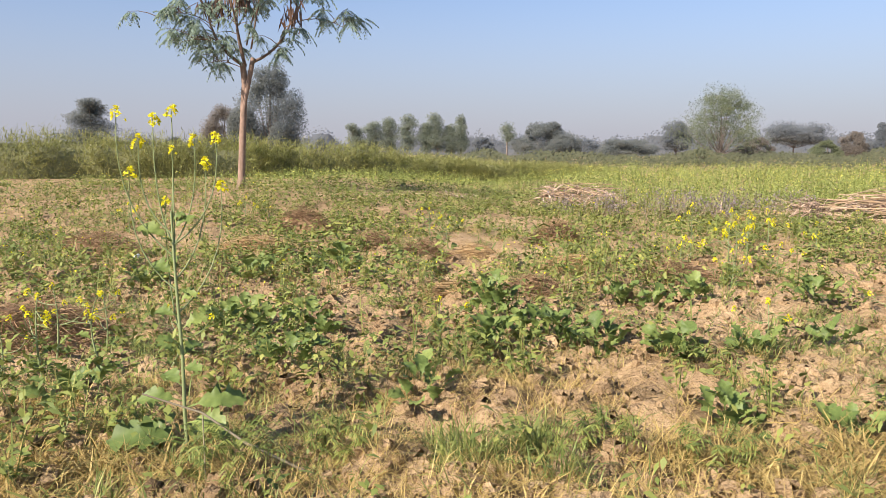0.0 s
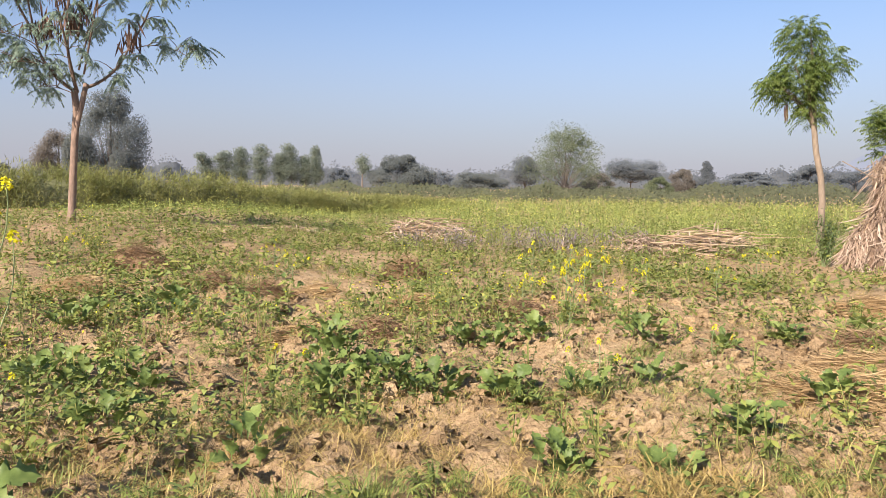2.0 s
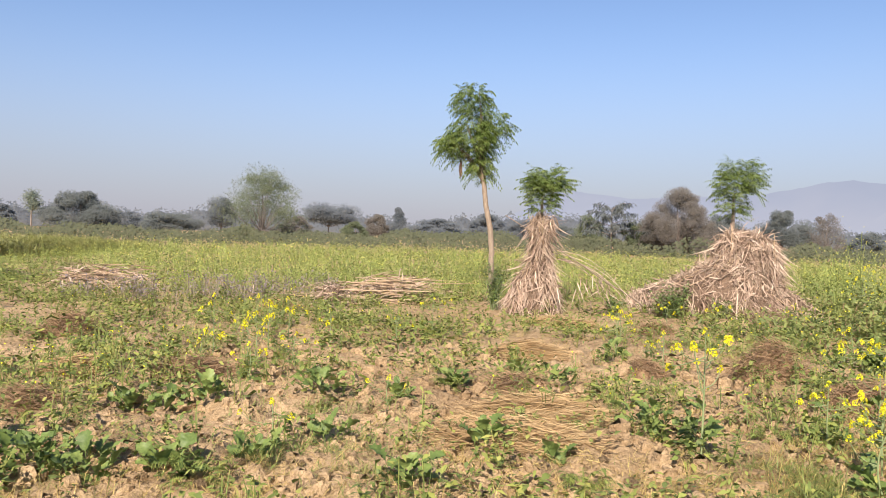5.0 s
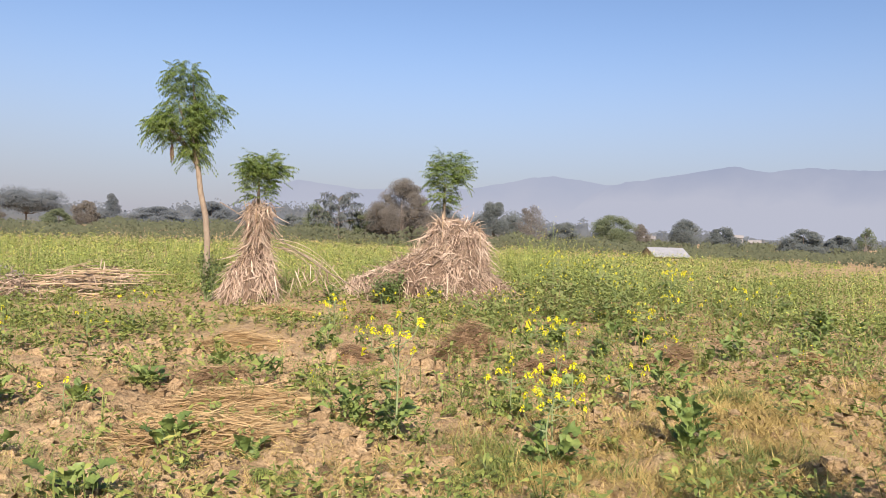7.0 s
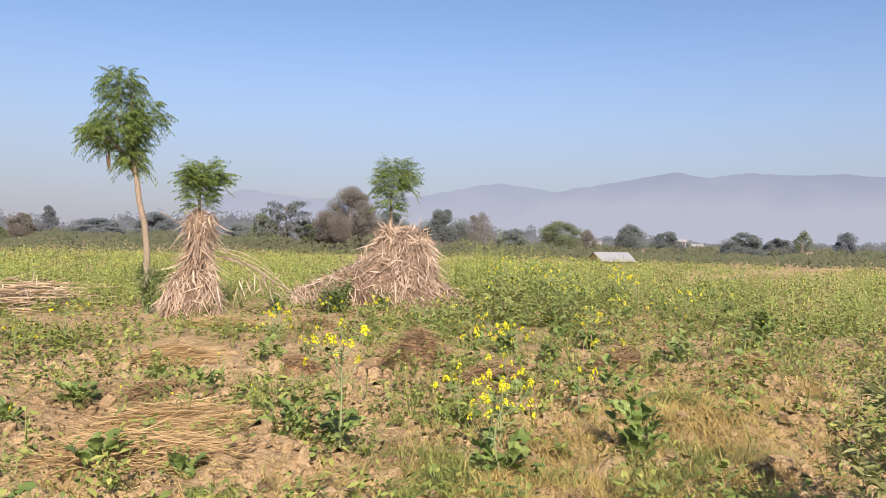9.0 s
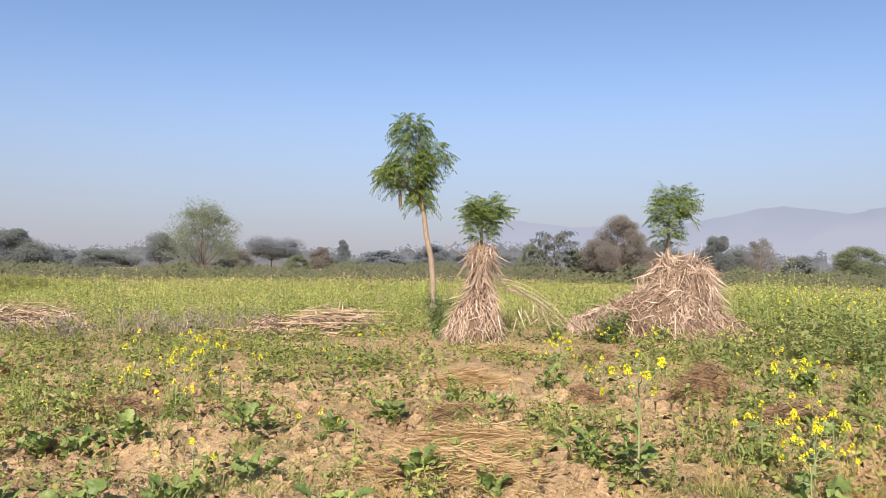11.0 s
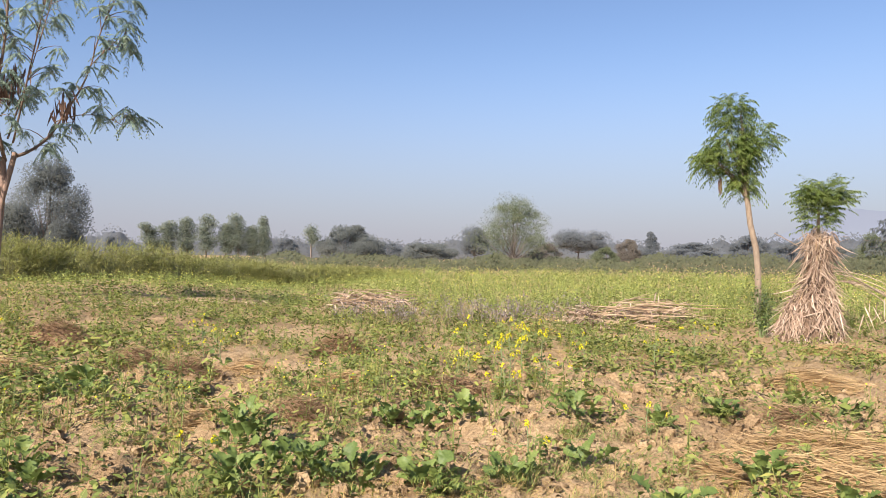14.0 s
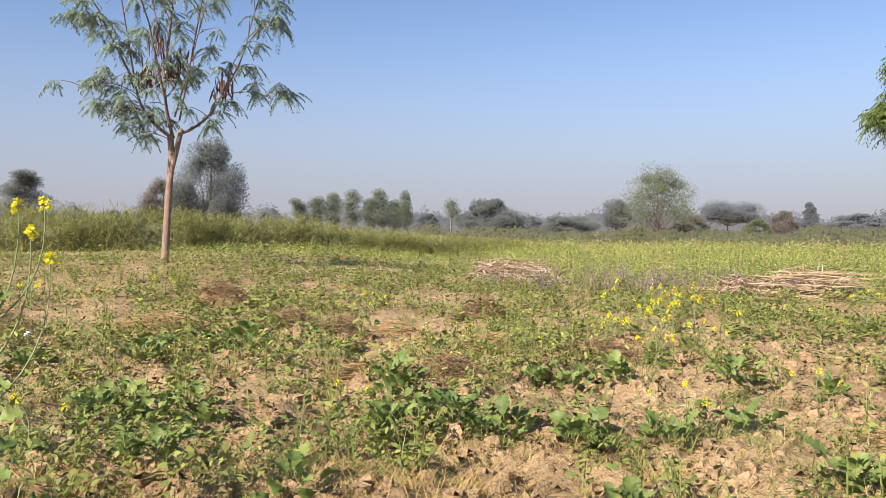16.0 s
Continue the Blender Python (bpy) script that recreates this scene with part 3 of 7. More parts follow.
# ---- low weeds, grass and litter of the open field ----
def build_weeds():
    leaf, grass, dry, dots, wisps = Soup(), Soup(), Soup(), Soup(), Soup()
    # rosettes and leafy seedlings
    x, y = in_view_field(15500, 2.3, 24.0, 1.15)
    ok = (rng.uniform(0, 1, len(x)) < growth(x, y) * np.interp(np.hypot(x, y), [3.2, 4.5, 6, 8], [0.06, 0.30, 0.55, 0.75])) & (y < front_of_crop(x) + 0.5)
    x, y = x[ok], y[ok]
    n = len(x)
    base = np.stack([x, y, ground_at(x, y)], 1)
    big = rng.uniform(0.6, 1.5, n) * (0.8 + 0.5 * vnoise(x, y, 2.0, 43))
    near = np.hypot(x, y) < 6.5
    for k in range(24):
        close = k < 14
        keep = near & (rng.uniform(0, 1, n) < 0.95) if close else ~near & (rng.uniform(0, 1, n) < 0.8)
        b, s = base[keep], big[keep]
        m = len(b)
        up = rng.uniform(0, 0.16, m) * s
        at = b + np.stack([rng.normal(0, 0.045, m) * s, rng.normal(0, 0.045, m) * s, up], 1)
        blades(leaf, at, ways(m, 5, 70), rng.uniform(0.03, 0.066, m) * s, rng.uniform(0.012, 0.028, m) * s, 0.35, KITE if close else CHIP, 0.0)
    # the carpet of seedlings further off
    r, b = np.sqrt(rng.uniform(7.0 ** 2, 25.0 ** 2, 10500)), np.radians(rng.uniform(-42, 98, 10500))
    x, y = 0.4 + r * np.sin(b), r * np.cos(b)
    ok = (rng.uniform(0, 1, len(x)) < 0.04 + 0.9 * np.maximum(growth(x, y), smooth((np.hypot(x, y) - 11) / 6) * 0.55)) & (y < front_of_crop(x) + 1.0)
    x, y = x[ok], y[ok]
    n = len(x)
    base = np.stack([x, y, ground_at(x, y)], 1)
    big = rng.uniform(0.6, 1.4, n) * (0.7 + 0.8 * vnoise(x, y, 1.6, 44))
    for k in range(9):
        at = base + np.stack([rng.normal(0, 0.08, n) * big, rng.normal(0, 0.08, n) * big, rng.uniform(0, 0.17, n) * big], 1)
        blades(leaf, at, ways(n, -5, 70), rng.uniform(0.035, 0.085, n) * big, rng.uniform(0.014, 0.034, n) * big, 0.35, CHIP, 0.0, rng.uniform(-1, 1, n))
    # thinner growth beside and behind the walk
    r, b = np.sqrt(rng.uniform(0.2, 15.0 ** 2, 5200)), np.radians(rng.uniform(97, 319, 5200))
    r = np.concatenate([r, np.sqrt(rng.uniform(0.3, 2.5 ** 2, 260))])
    b = np.concatenate([b, np.radians(rng.uniform(-44, 99, 260))])
    x, y = 0.4 + r * np.sin(b), r * np.cos(b)
    ok = rng.uniform(0, 1, len(x)) < 0.1 + 0.8 * growth(x, y)
    x, y = x[ok], y[ok]
    n = len(x)
    base = np.stack([x, y, ground_at(x, y)], 1)
    for k in range(8):
        at = base + np.stack([rng.normal(0, 0.07, n), rng.normal(0, 0.07, n), rng.uniform(0, 0.12, n)], 1)
        blades(leaf, at, ways(n, -5, 70), rng.uniform(0.04, 0.1, n), rng.uniform(0.015, 0.035, n), 0.35, CHIP)
        blades(dry, base + rng.normal(0, 0.1, (n, 3)) * [1, 1, 0], ways(n, 5, 60), rng.uniform(0.06, 0.18, n), 0.005, 0.3, CHIP)
    r, b = np.sqrt(rng.uniform(0.3, 6.5 ** 2, 1500)), np.radians(rng.uniform(95, 321, 1500))
    x, y = 0.4 + r * np.sin(b), r * np.cos(b)
    ok = rng.uniform(0, 1, len(x)) < 0.15 + 0.8 * growth(x, y)
    x, y = x[ok], y[ok]
    n = len(x)
    base = np.stack([x, y, ground_at(x, y)], 1)
    for k in range(14):
        at = base + np.stack([rng.normal(0, 0.08, n), rng.normal(0, 0.08, n), rng.uniform(0, 0.14, n)], 1)
        blades(leaf, at, ways(n, -5, 70), rng.uniform(0.04, 0.09, n), rng.uniform(0.02, 0.04, n), 0.35, CHIP)
        blades(grass if k % 2 else dry, base + rng.normal(0, 0.1, (n, 3)) * [1, 1, 0], ways(n, 15, 75), rng.uniform(0.08, 0.22, n), 0.005, 0.3, SPIKE)
    # taller leafy weeds standing in ones and twos
    r, b = np.sqrt(rng.uniform(3.6 ** 2, 19.0 ** 2, 2100)), np.radians(rng.uniform(-42, 98, 2100))
    x, y = 0.4 + r * np.sin(b), r * np.cos(b)
    ok = (rng.uniform(0, 1, len(x)) < 0.1 + 0.8 * growth(x, y)) & (y < front_of_crop(x))
    x, y = x[ok], y[ok]
    n = len(x)
    base = np.stack([x, y, ground_at(x, y)], 1)
    tall = rng.uniform(0.14, 0.36, n)
    for k in range(5):
        w = ways(n, 50, 88)
        blades(wisps, base, w, tall, 0.007, 0.06, STRAW)
        for j in range(6):
            s = rng.uniform(0.15, 1.0, n)[:, None]
            at = base + w * (tall[:, None] * s)
            blades(leaf, at, ways(n, -10, 55), rng.uniform(0.04, 0.085, n), rng.uniform(0.016, 0.036, n), 0.35, KITE, 0.0, rng.uniform(-0.8, 0.8, n))
    # grass tufts
    x, y = in_view_field(12000, 2.2, 20.0, 1.6)
    ok = (rng.uniform(0, 1, len(x)) < 0.15 + 0.75 * smooth((vnoise(x, y, 1.0, 51) - 0.45) / 0.2)) & (growth(x, y) > 0.15)
    x, y = x[ok], y[ok]
    n = len(x)
    base = np.stack([x, y, ground_at(x, y)], 1)
    tall = rng.uniform(0.10, 0.26, n)
    for k in range(12):
        blades(grass, base + rng.normal(0, 0.025, (n, 3)) * [1, 1, 0], ways(n, 12, 76), tall * rng.uniform(0.6, 1.4, n), rng.uniform(0.003, 0.008, n), rng.uniform(0.2, 0.8, n), KITE if k < 5 else SPIKE)
    # wiry weeds with pale yellow dots
    x, y = in_view_field(6500, 6.5, 22.0, 0.85)
    ok = (rng.uniform(0, 1, len(x)) < 0.7 * smooth((vnoise(x, y, 2.2, 61) - 0.4) / 0.3)) & (growth(x, y) > 0.2)
    x, y = x[ok], y[ok]
    n = len(x)
    base = np.stack([x, y, ground_at(x, y)], 1)
    tall = rng.uniform(0.16, 0.42, n)
    for k in range(4):
        w = ways(n, 55, 88)
        blades(wisps, base, w, tall, 0.005, 0.08, STRAW)
        tip = base + w * tall[:, None]
        for j in range(4):
            s = rng.uniform(0.3, 0.95, n)[:, None]
            blades(wisps, base + (tip - base) * s, ways(n, 0, 60), rng.uniform(0.03, 0.07, n), 0.014, 0.2, KITE)
        few = rng.uniform(0, 1, n) < 0.3
        blades(dots, tip[few], ways(int(few.sum()), 10, 80), 0.022, 0.02, 0.1, KITE)
    # dry tufts
    x, y = in_view_field(8000, 2.0, 13.0, 1.7)
    patch = np.maximum(smooth((vnoise(x, y, 1.1, 71) - 0.48) / 0.15), np.exp(-((x - 6.4) ** 2 + (y - 2.4) ** 2) / 2.4))
    patch = np.maximum(patch, np.exp(-((x - 0.5) ** 2 + (y - 3.3) ** 2) / 0.9))
    for px, py in ((-2.2, 3.3), (-1.7, 2.7), (-0.6, 2.9), (0.6, 2.8), (1.3, 3.0), (2.2, 2.8), (3.2, 3.4), (4.6, 2.4), (5.2, 1.9), (4.0, 3.0), (6.9, 2.0)):
        patch = np.maximum(patch, np.exp(-((x - px) ** 2 + (y - py) ** 2) / 0.8))
    ok = rng.uniform(0, 1, len(x)) < 0.85 * patch
    x, y = x[ok], y[ok]
    n = len(x)
    base = np.stack([x, y, ground_at(x, y)], 1)
    tall = rng.uniform(0.07, 0.2, n)
    for k in range(17):
        blades(dry, base + rng.normal(0, 0.04, (n, 3)) * [1, 1, 0], ways(n, 4, 64), tall * rng.uniform(0.7, 1.5, n), rng.uniform(0.003, 0.007, n), rng.uniform(0.1, 0.6, n), SPIKE, 0.0, None, rng.normal(0, 0.25, n))
    # matted tufts underfoot, part green and part dry
    r, b = np.sqrt(rng.uniform(2.1 ** 2, 5.4 ** 2, 3600)), np.radians(rng.uniform(-44, 99, 3600))
    x, y = 0.4 + r * np.sin(b), r * np.cos(b)
    cover = smooth((vnoise(x, y, 0.7, 75) - 0.30) / 0.2) * np.interp(r, [3.0, 4.4, 5.4], [1.0, 0.7, 0.35])
    for bx, by, br in BARE[:12]:
        cover = cover * (1 - 0.8 * np.exp(-((x - bx) ** 2 + (y - by) ** 2) / br ** 2))
    ok = rng.uniform(0, 1, len(x)) < cover
    x, y = x[ok], y[ok]
    n = len(x)
    base = np.stack([x, y, ground_at(x, y)], 1)
    lively = vnoise(x, y, 0.9, 76) > 0.63
    for k in range(20):
        for soup, pick, low, high in ((grass, lively, 25, 82), (dry, ~lively, 8, 70)):
            m = int(pick.sum())
            blades(soup, base[pick] + rng.normal(0, 0.04, (m, 3)) * [1, 1, 0], ways(m, low, high), rng.uniform(0.07, 0.26, m), rng.uniform(0.002, 0.005, m), rng.uniform(0.2, 0.8, m), KITE if k % 2 else SPIKE, 0.0, None, rng.normal(0, 0.2, m))
    # withered matted grass about the shrub
    n = 950
    x, y = rng.normal(6.3, 1.3, n), rng.normal(2.1, 0.85, n)
    base = np.stack([x, y, ground_at(x, y)], 1)
    for k in range(22):
        blades(dry, base + rng.normal(0, 0.05, (n, 3)) * [1, 1, 0], ways(n, 5, 65), rng.uniform(0.08, 0.24, n), rng.uniform(0.003, 0.006, n), rng.uniform(0.1, 0.6, n), SPIKE if k % 2 else KITE, 0.0, None, rng.normal(0, 0.3, n))
    # ripened grass, olive to gold, on the shrub's sunny side
    for cx, cy, sx, sy, n in ((7.7, 2.1, 0.75, 0.5, 900), (5.3, 1.5, 0.7, 0.35, 420), (5.0, 2.8, 0.4, 0.4, 260)):
        x, y = rng.normal(cx, sx, n), rng.normal(cy, sy, n)
        ok = vnoise(x, y, 0.45, 77) > 0.38
        x, y = x[ok], y[ok]
        n = len(x)
        base = np.stack([x, y, ground_at(x, y)], 1)
        fresh = vnoise(x, y, 0.6, 78) > 0.58
        for k in range(26):
            for soup, pick, low, high in ((grass, fresh, 15, 75), (dry, ~fresh, 8, 68)):
                m = int(pick.sum())
                blades(soup, base[pick] + rng.normal(0, 0.045, (m, 3)) * [1, 1, 0], ways(m, low, high), rng.uniform(0.08, 0.28, m), rng.uniform(0.003, 0.006, m), rng.uniform(0.2, 0.8, m), SPIKE if k % 2 else KITE, 0.0, None, rng.normal(0, 0.3, m))
    # leafy clumps
    r, b = np.sqrt(rng.uniform(4.3 ** 2, 17.0 ** 2, 1500)), np.radians(rng.uniform(-42, 98, 1500))
    x, y = 0.4 + r * np.sin(b), r * np.cos(b)
    ok = (rng.uniform(0, 1, len(x)) < 0.04 + 0.75 * growth(x, y) * vnoise(x, y, 2.6, 46)) & (y < front_of_crop(x) - 0.5)
    x, y = x[ok], y[ok]
    n = len(x)
    base = np.stack([x, y, ground_at(x, y)], 1)
    wide, tall = rng.uniform(0.07, 0.2, n), rng.uniform(0.08, 0.3, n)
    for k in range(30):
        p = unit(rng.normal(0, 1, (n, 3))) * rng.uniform(0.2, 1, (n, 1)) ** 0.5
        p[:, 2] = np.abs(p[:, 2])
        w = unit(p * [1, 1, 0.6] + rng.normal(0, 0.3, (n, 3)))
        blades(leaf, base + np.stack([p[:, 0] * wide, p[:, 1] * wide, p[:, 2] * tall], 1), w, rng.uniform(0.045, 0.095, n), rng.uniform(0.022, 0.05, n), 0.4, OVAL, 0.0, rng.uniform(-0.6, 0.6, n))
    # scattered litter
    x, y = in_view_field(16000, 2.0, 16.0, 1.4)
    ok = rng.uniform(0, 1, len(x)) < 0.15 + 0.85 * smooth((vnoise(x, y, 0.9, 81) - 0.4) / 0.25)
    x, y = x[ok], y[ok]
    n = len(x)
    blades(dry, np.stack([x, y, ground_at(x, y) + 0.012], 1), ways(n, -4, 12), rng.uniform(0.04, 0.2, n), rng.uniform(0.003, 0.007, n), 0.0, STRAW, 0.0, rng.uniform(-1, 1, n))
    for name, soup, mat, label, cat in (
            ("field_weeds", leaf, WEED, "low green broad-leaved weeds spread over the tilled soil", "weeds"),
            ("grass_tufts", grass, GRASS, "fine green grass tufts among the weeds", "grass"),
            ("wiry_weeds", wisps, GRASS, "thin wiry yellow-green weeds standing in the field", "weeds"),
            ("weed_flowers", dots, PETAL, "tiny yellow weed flowers dotted over the field", "flowers"),
            ("dry_grass", dry, DRY, "straw-coloured dry grass and litter on the soil", "dry grass")):
        tagged(new(name, soup.mesh(name, mat)), label, cat, kind="stuff")


build_weeds()


# ---- trees of the field ----
def frond_mesh(soup, base, way, length, pairs=9, pinna=0.09, width=0.016, droop=0.35):
    """Feathery leaves: slim leaflets in pairs along arching ribs, one for each row of base."""
    base, way = np.atleast_2d(base), unit(np.atleast_2d(way))
    n = len(base)
    length = np.broadcast_to(length, (n,))
    droop = np.broadcast_to(droop, (n,))
    blades(soup, base, way, length, 0.008, droop, BLADE)
    side = unit(np.cross(way, [0, 0, 1.0]) + 1e-6)
    for k in range(pairs):
        s = 0.15 + 0.85 * k / (pairs - 1)
        at = base + way * (length * s)[:, None]
        at[:, 2] -= droop * length * s * s
        tip = way.copy()
        tip[:, 2] -= 2 * droop * s
        tip = unit(tip)
        size = pinna * (1.0 - 0.45 * abs(s - 0.5)) * (length / length.mean())
        for sign in (-1, 1):
            w = unit(tip * 0.55 + side * sign * 0.85 + rng.normal(0, 0.12, (n, 3)) - [0, 0, 0.25])
            blades(soup, at, w, size * rng.uniform(0.8, 1.15, n), width, 0.35, KITE, 0.0, rng.uniform(-0.7, 0.7, n))


def lobes_of(rows):
    """Points filling ellipsoids (x, z, half width, half height, count), and the way out of each from the stem."""
    out, ang = [], []
    for cx, cz, rx, rz, n in rows:
        p = unit(rng.normal(0, 1, (n, 3))) * rng.uniform(0.1, 1, (n, 1)) ** 0.5
        out.append(np.array([cx, 0, cz]) + p * [rx, rx * 0.9, rz])
        ang.append(np.arctan2(p[:, 1], p[:, 0]))
    return np.concatenate(out), np.concatenate(ang)


def tall_feather_tree():
    base = (11.2, 15.56)
    z = float(ground_at(*base))
    tree = thing("feathery_tree", base[0], base[1], z, -36, "slender young tree, bare pale trunk, drooping feathery green crown", "tree", scale=1.088)
    wood = Soup()
    path = np.array([(0.0, 0, -0.05), (0.03, 0, 0.5), (0.03, 0.0, 1.1), (-0.02, 0.02, 1.6), (-0.13, 0.0, 2.1), (-0.19, 0, 2.6), (-0.22, 0, 3.0)])
    tube(wood, path, [0.082, 0.07, 0.066, 0.064, 0.06, 0.056, 0.04], 10)
    trunk = part("trunk", wood.mesh("trunk", BARK_PALE), tree, "bare pale brown trunk")
    limbs, leaves = Soup(), Soup()
    hub = np.array([-0.2, 0, 2.6])
    at, a = lobes_of(((-0.5, 3.55, 0.55, 0.5, 480), (-0.48, 4.4, 0.36, 0.42, 260), (-1.0, 3.45, 0.27, 0.24, 100), (0.02, 3.85, 0.30, 0.4, 160), (-0.28, 2.95, 0.2, 0.34, 120)))
    n = len(at)
    for i in range(14):
        tip = at[i * 40]
        tube(limbs, bow(hub, tip, (0.0, 0.0, 0.12), 7), np.linspace(0.03, 0.006, 7), 5)
    tube(limbs, bow(hub, (-0.33, 0, 4.4), (0.05, 0, 0), 7), np.linspace(0.045, 0.008, 7), 6)
    w = unit(np.stack([np.cos(a), np.sin(a), rng.uniform(-0.2, 1.2, n)], 1) + rng.normal(0, 0.35, (n, 3)))
    frond_mesh(leaves, at, w, rng.uniform(0.18, 0.36, n), 8, 0.075, 0.019, rng.uniform(0.25, 1.0, n))
    part("limb", limbs.mesh("limb", BARK_PALE), trunk, kind="stuff")
    part("crown", leaves.mesh("crown", FERN), tree, "feathery drooping green foliage")
    pods = Soup()
    hang = np.array([[-0.72, -0.1, 3.05]]) + rng.normal(0, 0.025, (16, 3)) * [1, 1, 2.0]
    blades(pods, hang, [0.05, 0, -1], rng.uniform(0.2, 0.4, 16), 0.02, 0.0, OVAL, 0.0, rng.uniform(-1, 1, 16))
    part("pod_cluster", pods.mesh("pod_cluster", POD), tree, "dry hanging brown pods", kind="stuff")


def stook_sapling(x, y, turn, low, high, wide, count, label):
    z = float(ground_at(x, y))
    tree = thing("sapling", x, y, z, turn, label, "tree", "saplings in the corn stooks")
    wood, leaves = Soup(), Soup()
    tube(wood, [(0, 0, -0.05), (0.02, 0, low * 0.6), (0, 0, low), (0.0, 0.0, (low + high) / 2)], [0.05, 0.045, 0.04, 0.02], 8)
    part("trunk", wood.mesh("trunk", BARK_PALE), tree)
    mid, half = (low + high) / 2, (high - low) / 2
    at, a = lobes_of(((0.08, mid + half * 0.25, wide * 0.40, half * 0.42, int(count * 0.6)), (0.12, mid + half * 0.55, wide * 0.33, half * 0.35, count // 4), (0.0, mid - half * 0.35, wide * 0.26, half * 0.45, count // 4)))
    n = len(at)
    w = unit(np.stack([np.cos(a), np.sin(a), rng.uniform(0.0, 1.5, n)], 1) + rng.normal(0, 0.3, (n, 3)))
    frond_mesh(leaves, at, w, rng.uniform(0.18, 0.36, n), 8, 0.075, 0.018, rng.uniform(0.1, 0.55, n))
    part("crown", leaves.mesh("crown", FERN), tree, "feathery green foliage")


def field_tree():
    """The larger open-crowned tree with a forked trunk."""
    bx, by = -5.18, 18.35
    z = float(ground_at(bx, by))
    tree = thing("open_crowned_tree", bx, by, z, 16, "open-crowned tree with forked pinkish-brown trunk and sparse drooping leaves", "tree")
    wood, leaves = Soup(), Soup()
    fork = np.array([0.16, 0, 2.9])
    tube(wood, [(-0.06, 0, -0.05), (-0.02, 0, 0.25), (0.02, 0.0, 1.0), (0.08, 0, 1.9), (0.13, 0, 2.5), (0.10, 0, 2.95)], [0.125, 0.092, 0.083, 0.08, 0.077, 0.074], 10)
    tube(wood, [(0.07, -0.03, 1.8), (0.14, -0.06, 2.2), (0.24, -0.05, 2.65), (0.34, 0, 3.1)], [0.03, 0.055, 0.06, 0.058], 8)
    trunk = part("trunk", wood.mesh("trunk", BARK), tree, "pinkish-brown forked trunk")
    limbs = Soup()
    mains = [
        (fork, (-0.65, 0.2, 4.1), (-0.15, 0, -0.1), 0.075), ((-0.65, 0.2, 4.1), (-1.5, 0.3, 5.9), (-0.05, 0, 0.1), 0.05), ((-0.65, 0.2, 4.1), (-1.0, -0.5, 6.6), (0, 0, 0), 0.04),
        (fork, (0.0, -0.1, 4.6), (-0.08, 0, 0), 0.075), ((0.0, -0.1, 4.6), (0.12, -0.2, 7.4), (0.1, 0, 0), 0.055), ((0.0, -0.1, 4.6), (-0.5, 0.7, 7.2), (0, 0, 0), 0.04),
        ((0.3, 0, 3.0), (1.25, 0.1, 4.0), (0.1, 0, -0.12), 0.065), ((1.25, 0.1, 4.0), (1.9, 0.2, 5.6), (0.1, 0, 0), 0.045), ((1.9, 0.2, 5.6), (2.5, 0.3, 7.2), (-0.05, 0, 0), 0.03),
        ((1.1, 0.1, 3.85), (2.55, 0.0, 3.85), (0, 0, 0.22), 0.022), ((0.2, 0, 3.4), (0.75, 0.9, 5.6), (0, 0.1, 0), 0.04), ((0.75, 0.9, 5.6), (1.2, 1.2, 7.5), (0, 0, 0), 0.03),
        (fork, (-0.3, -1.2, 5.2), (0, -0.1, 0), 0.05), ((-0.3, -1.2, 5.2), (-0.9, -1.5, 7.0), (0, 0, 0), 0.03), ((0.3, -0.1, 3.3), (0.9, -1.1, 6.4), (0, -0.1, 0), 0.04),
        ((-0.5, 0.1, 3.8), (-1.75, 0.0, 3.95), (0, 0, 0.2), 0.022), ((0.12, 0.0, 2.85), (-0.75, 0.1, 2.95), (0, 0, 0.1), 0.018), ((-0.2, 0.0, 3.3), (-1.3, -0.3, 3.35), (0, 0, 0.15), 0.02), ((-1.1, 0.25, 5.1), (-1.9, 0.3, 5.4), (0, 0, 0.2), 0.02), ((1.7, 0.15, 5.0), (2.6, 0.2, 5.7), (0, 0, 0.25), 0.02)]
    tips = []
    for a, b, bulge, r in mains:
        pts = bow(a, b, bulge, 7)
        tube(limbs, pts, np.linspace(r, r * 0.5, 7) * 0.58, 6)
        tips.append(pts)
    twigs = []
    for pts, (_, _, _, r) in zip(tips, mains):
        for k in range(9 if r < 0.045 else 6):
            s = rng.uniform(0.25, 1.0)
            a = np.array([np.interp(s, np.linspace(0, 1, 7), pts[:, j]) for j in range(3)])
            out = np.array([a[0], a[1], 0.0])
            out = out / (np.linalg.norm(out) + 0.3)
            w = ways(1, 5, 60)[0] + 0.75 * out
            w = w / np.linalg.norm(w)
            b = a + w * rng.uniform(0.25, 0.7)
            tw = bow(a, b, (0, 0, 0.06), 4)
            tube(limbs, tw, np.linspace(0.012, 0.004, 4), 4)
            twigs.append((a, b, w))
    part("limb", limbs.mesh("limb", TWIG), trunk, "thin dark brown branches", kind="stuff")
    for a, b, w in twigs:
        n = int(rng.integers(6, 11))
        s = rng.uniform(0.75, 1.02, n)[:, None]
        at = a + (b - a) * s
        d = unit(ways(n, -30, 30) + w * 0.5 - [0, 0, 0.45])
        frond_mesh(leaves, at, d, rng.uniform(0.2, 0.38, n), 9, 0.075, 0.034, rng.uniform(0.3, 0.9, n))
    part("crown", leaves.mesh("crown", FERN_GREY), tree, "sparse drooping grey-green feathery leaves")
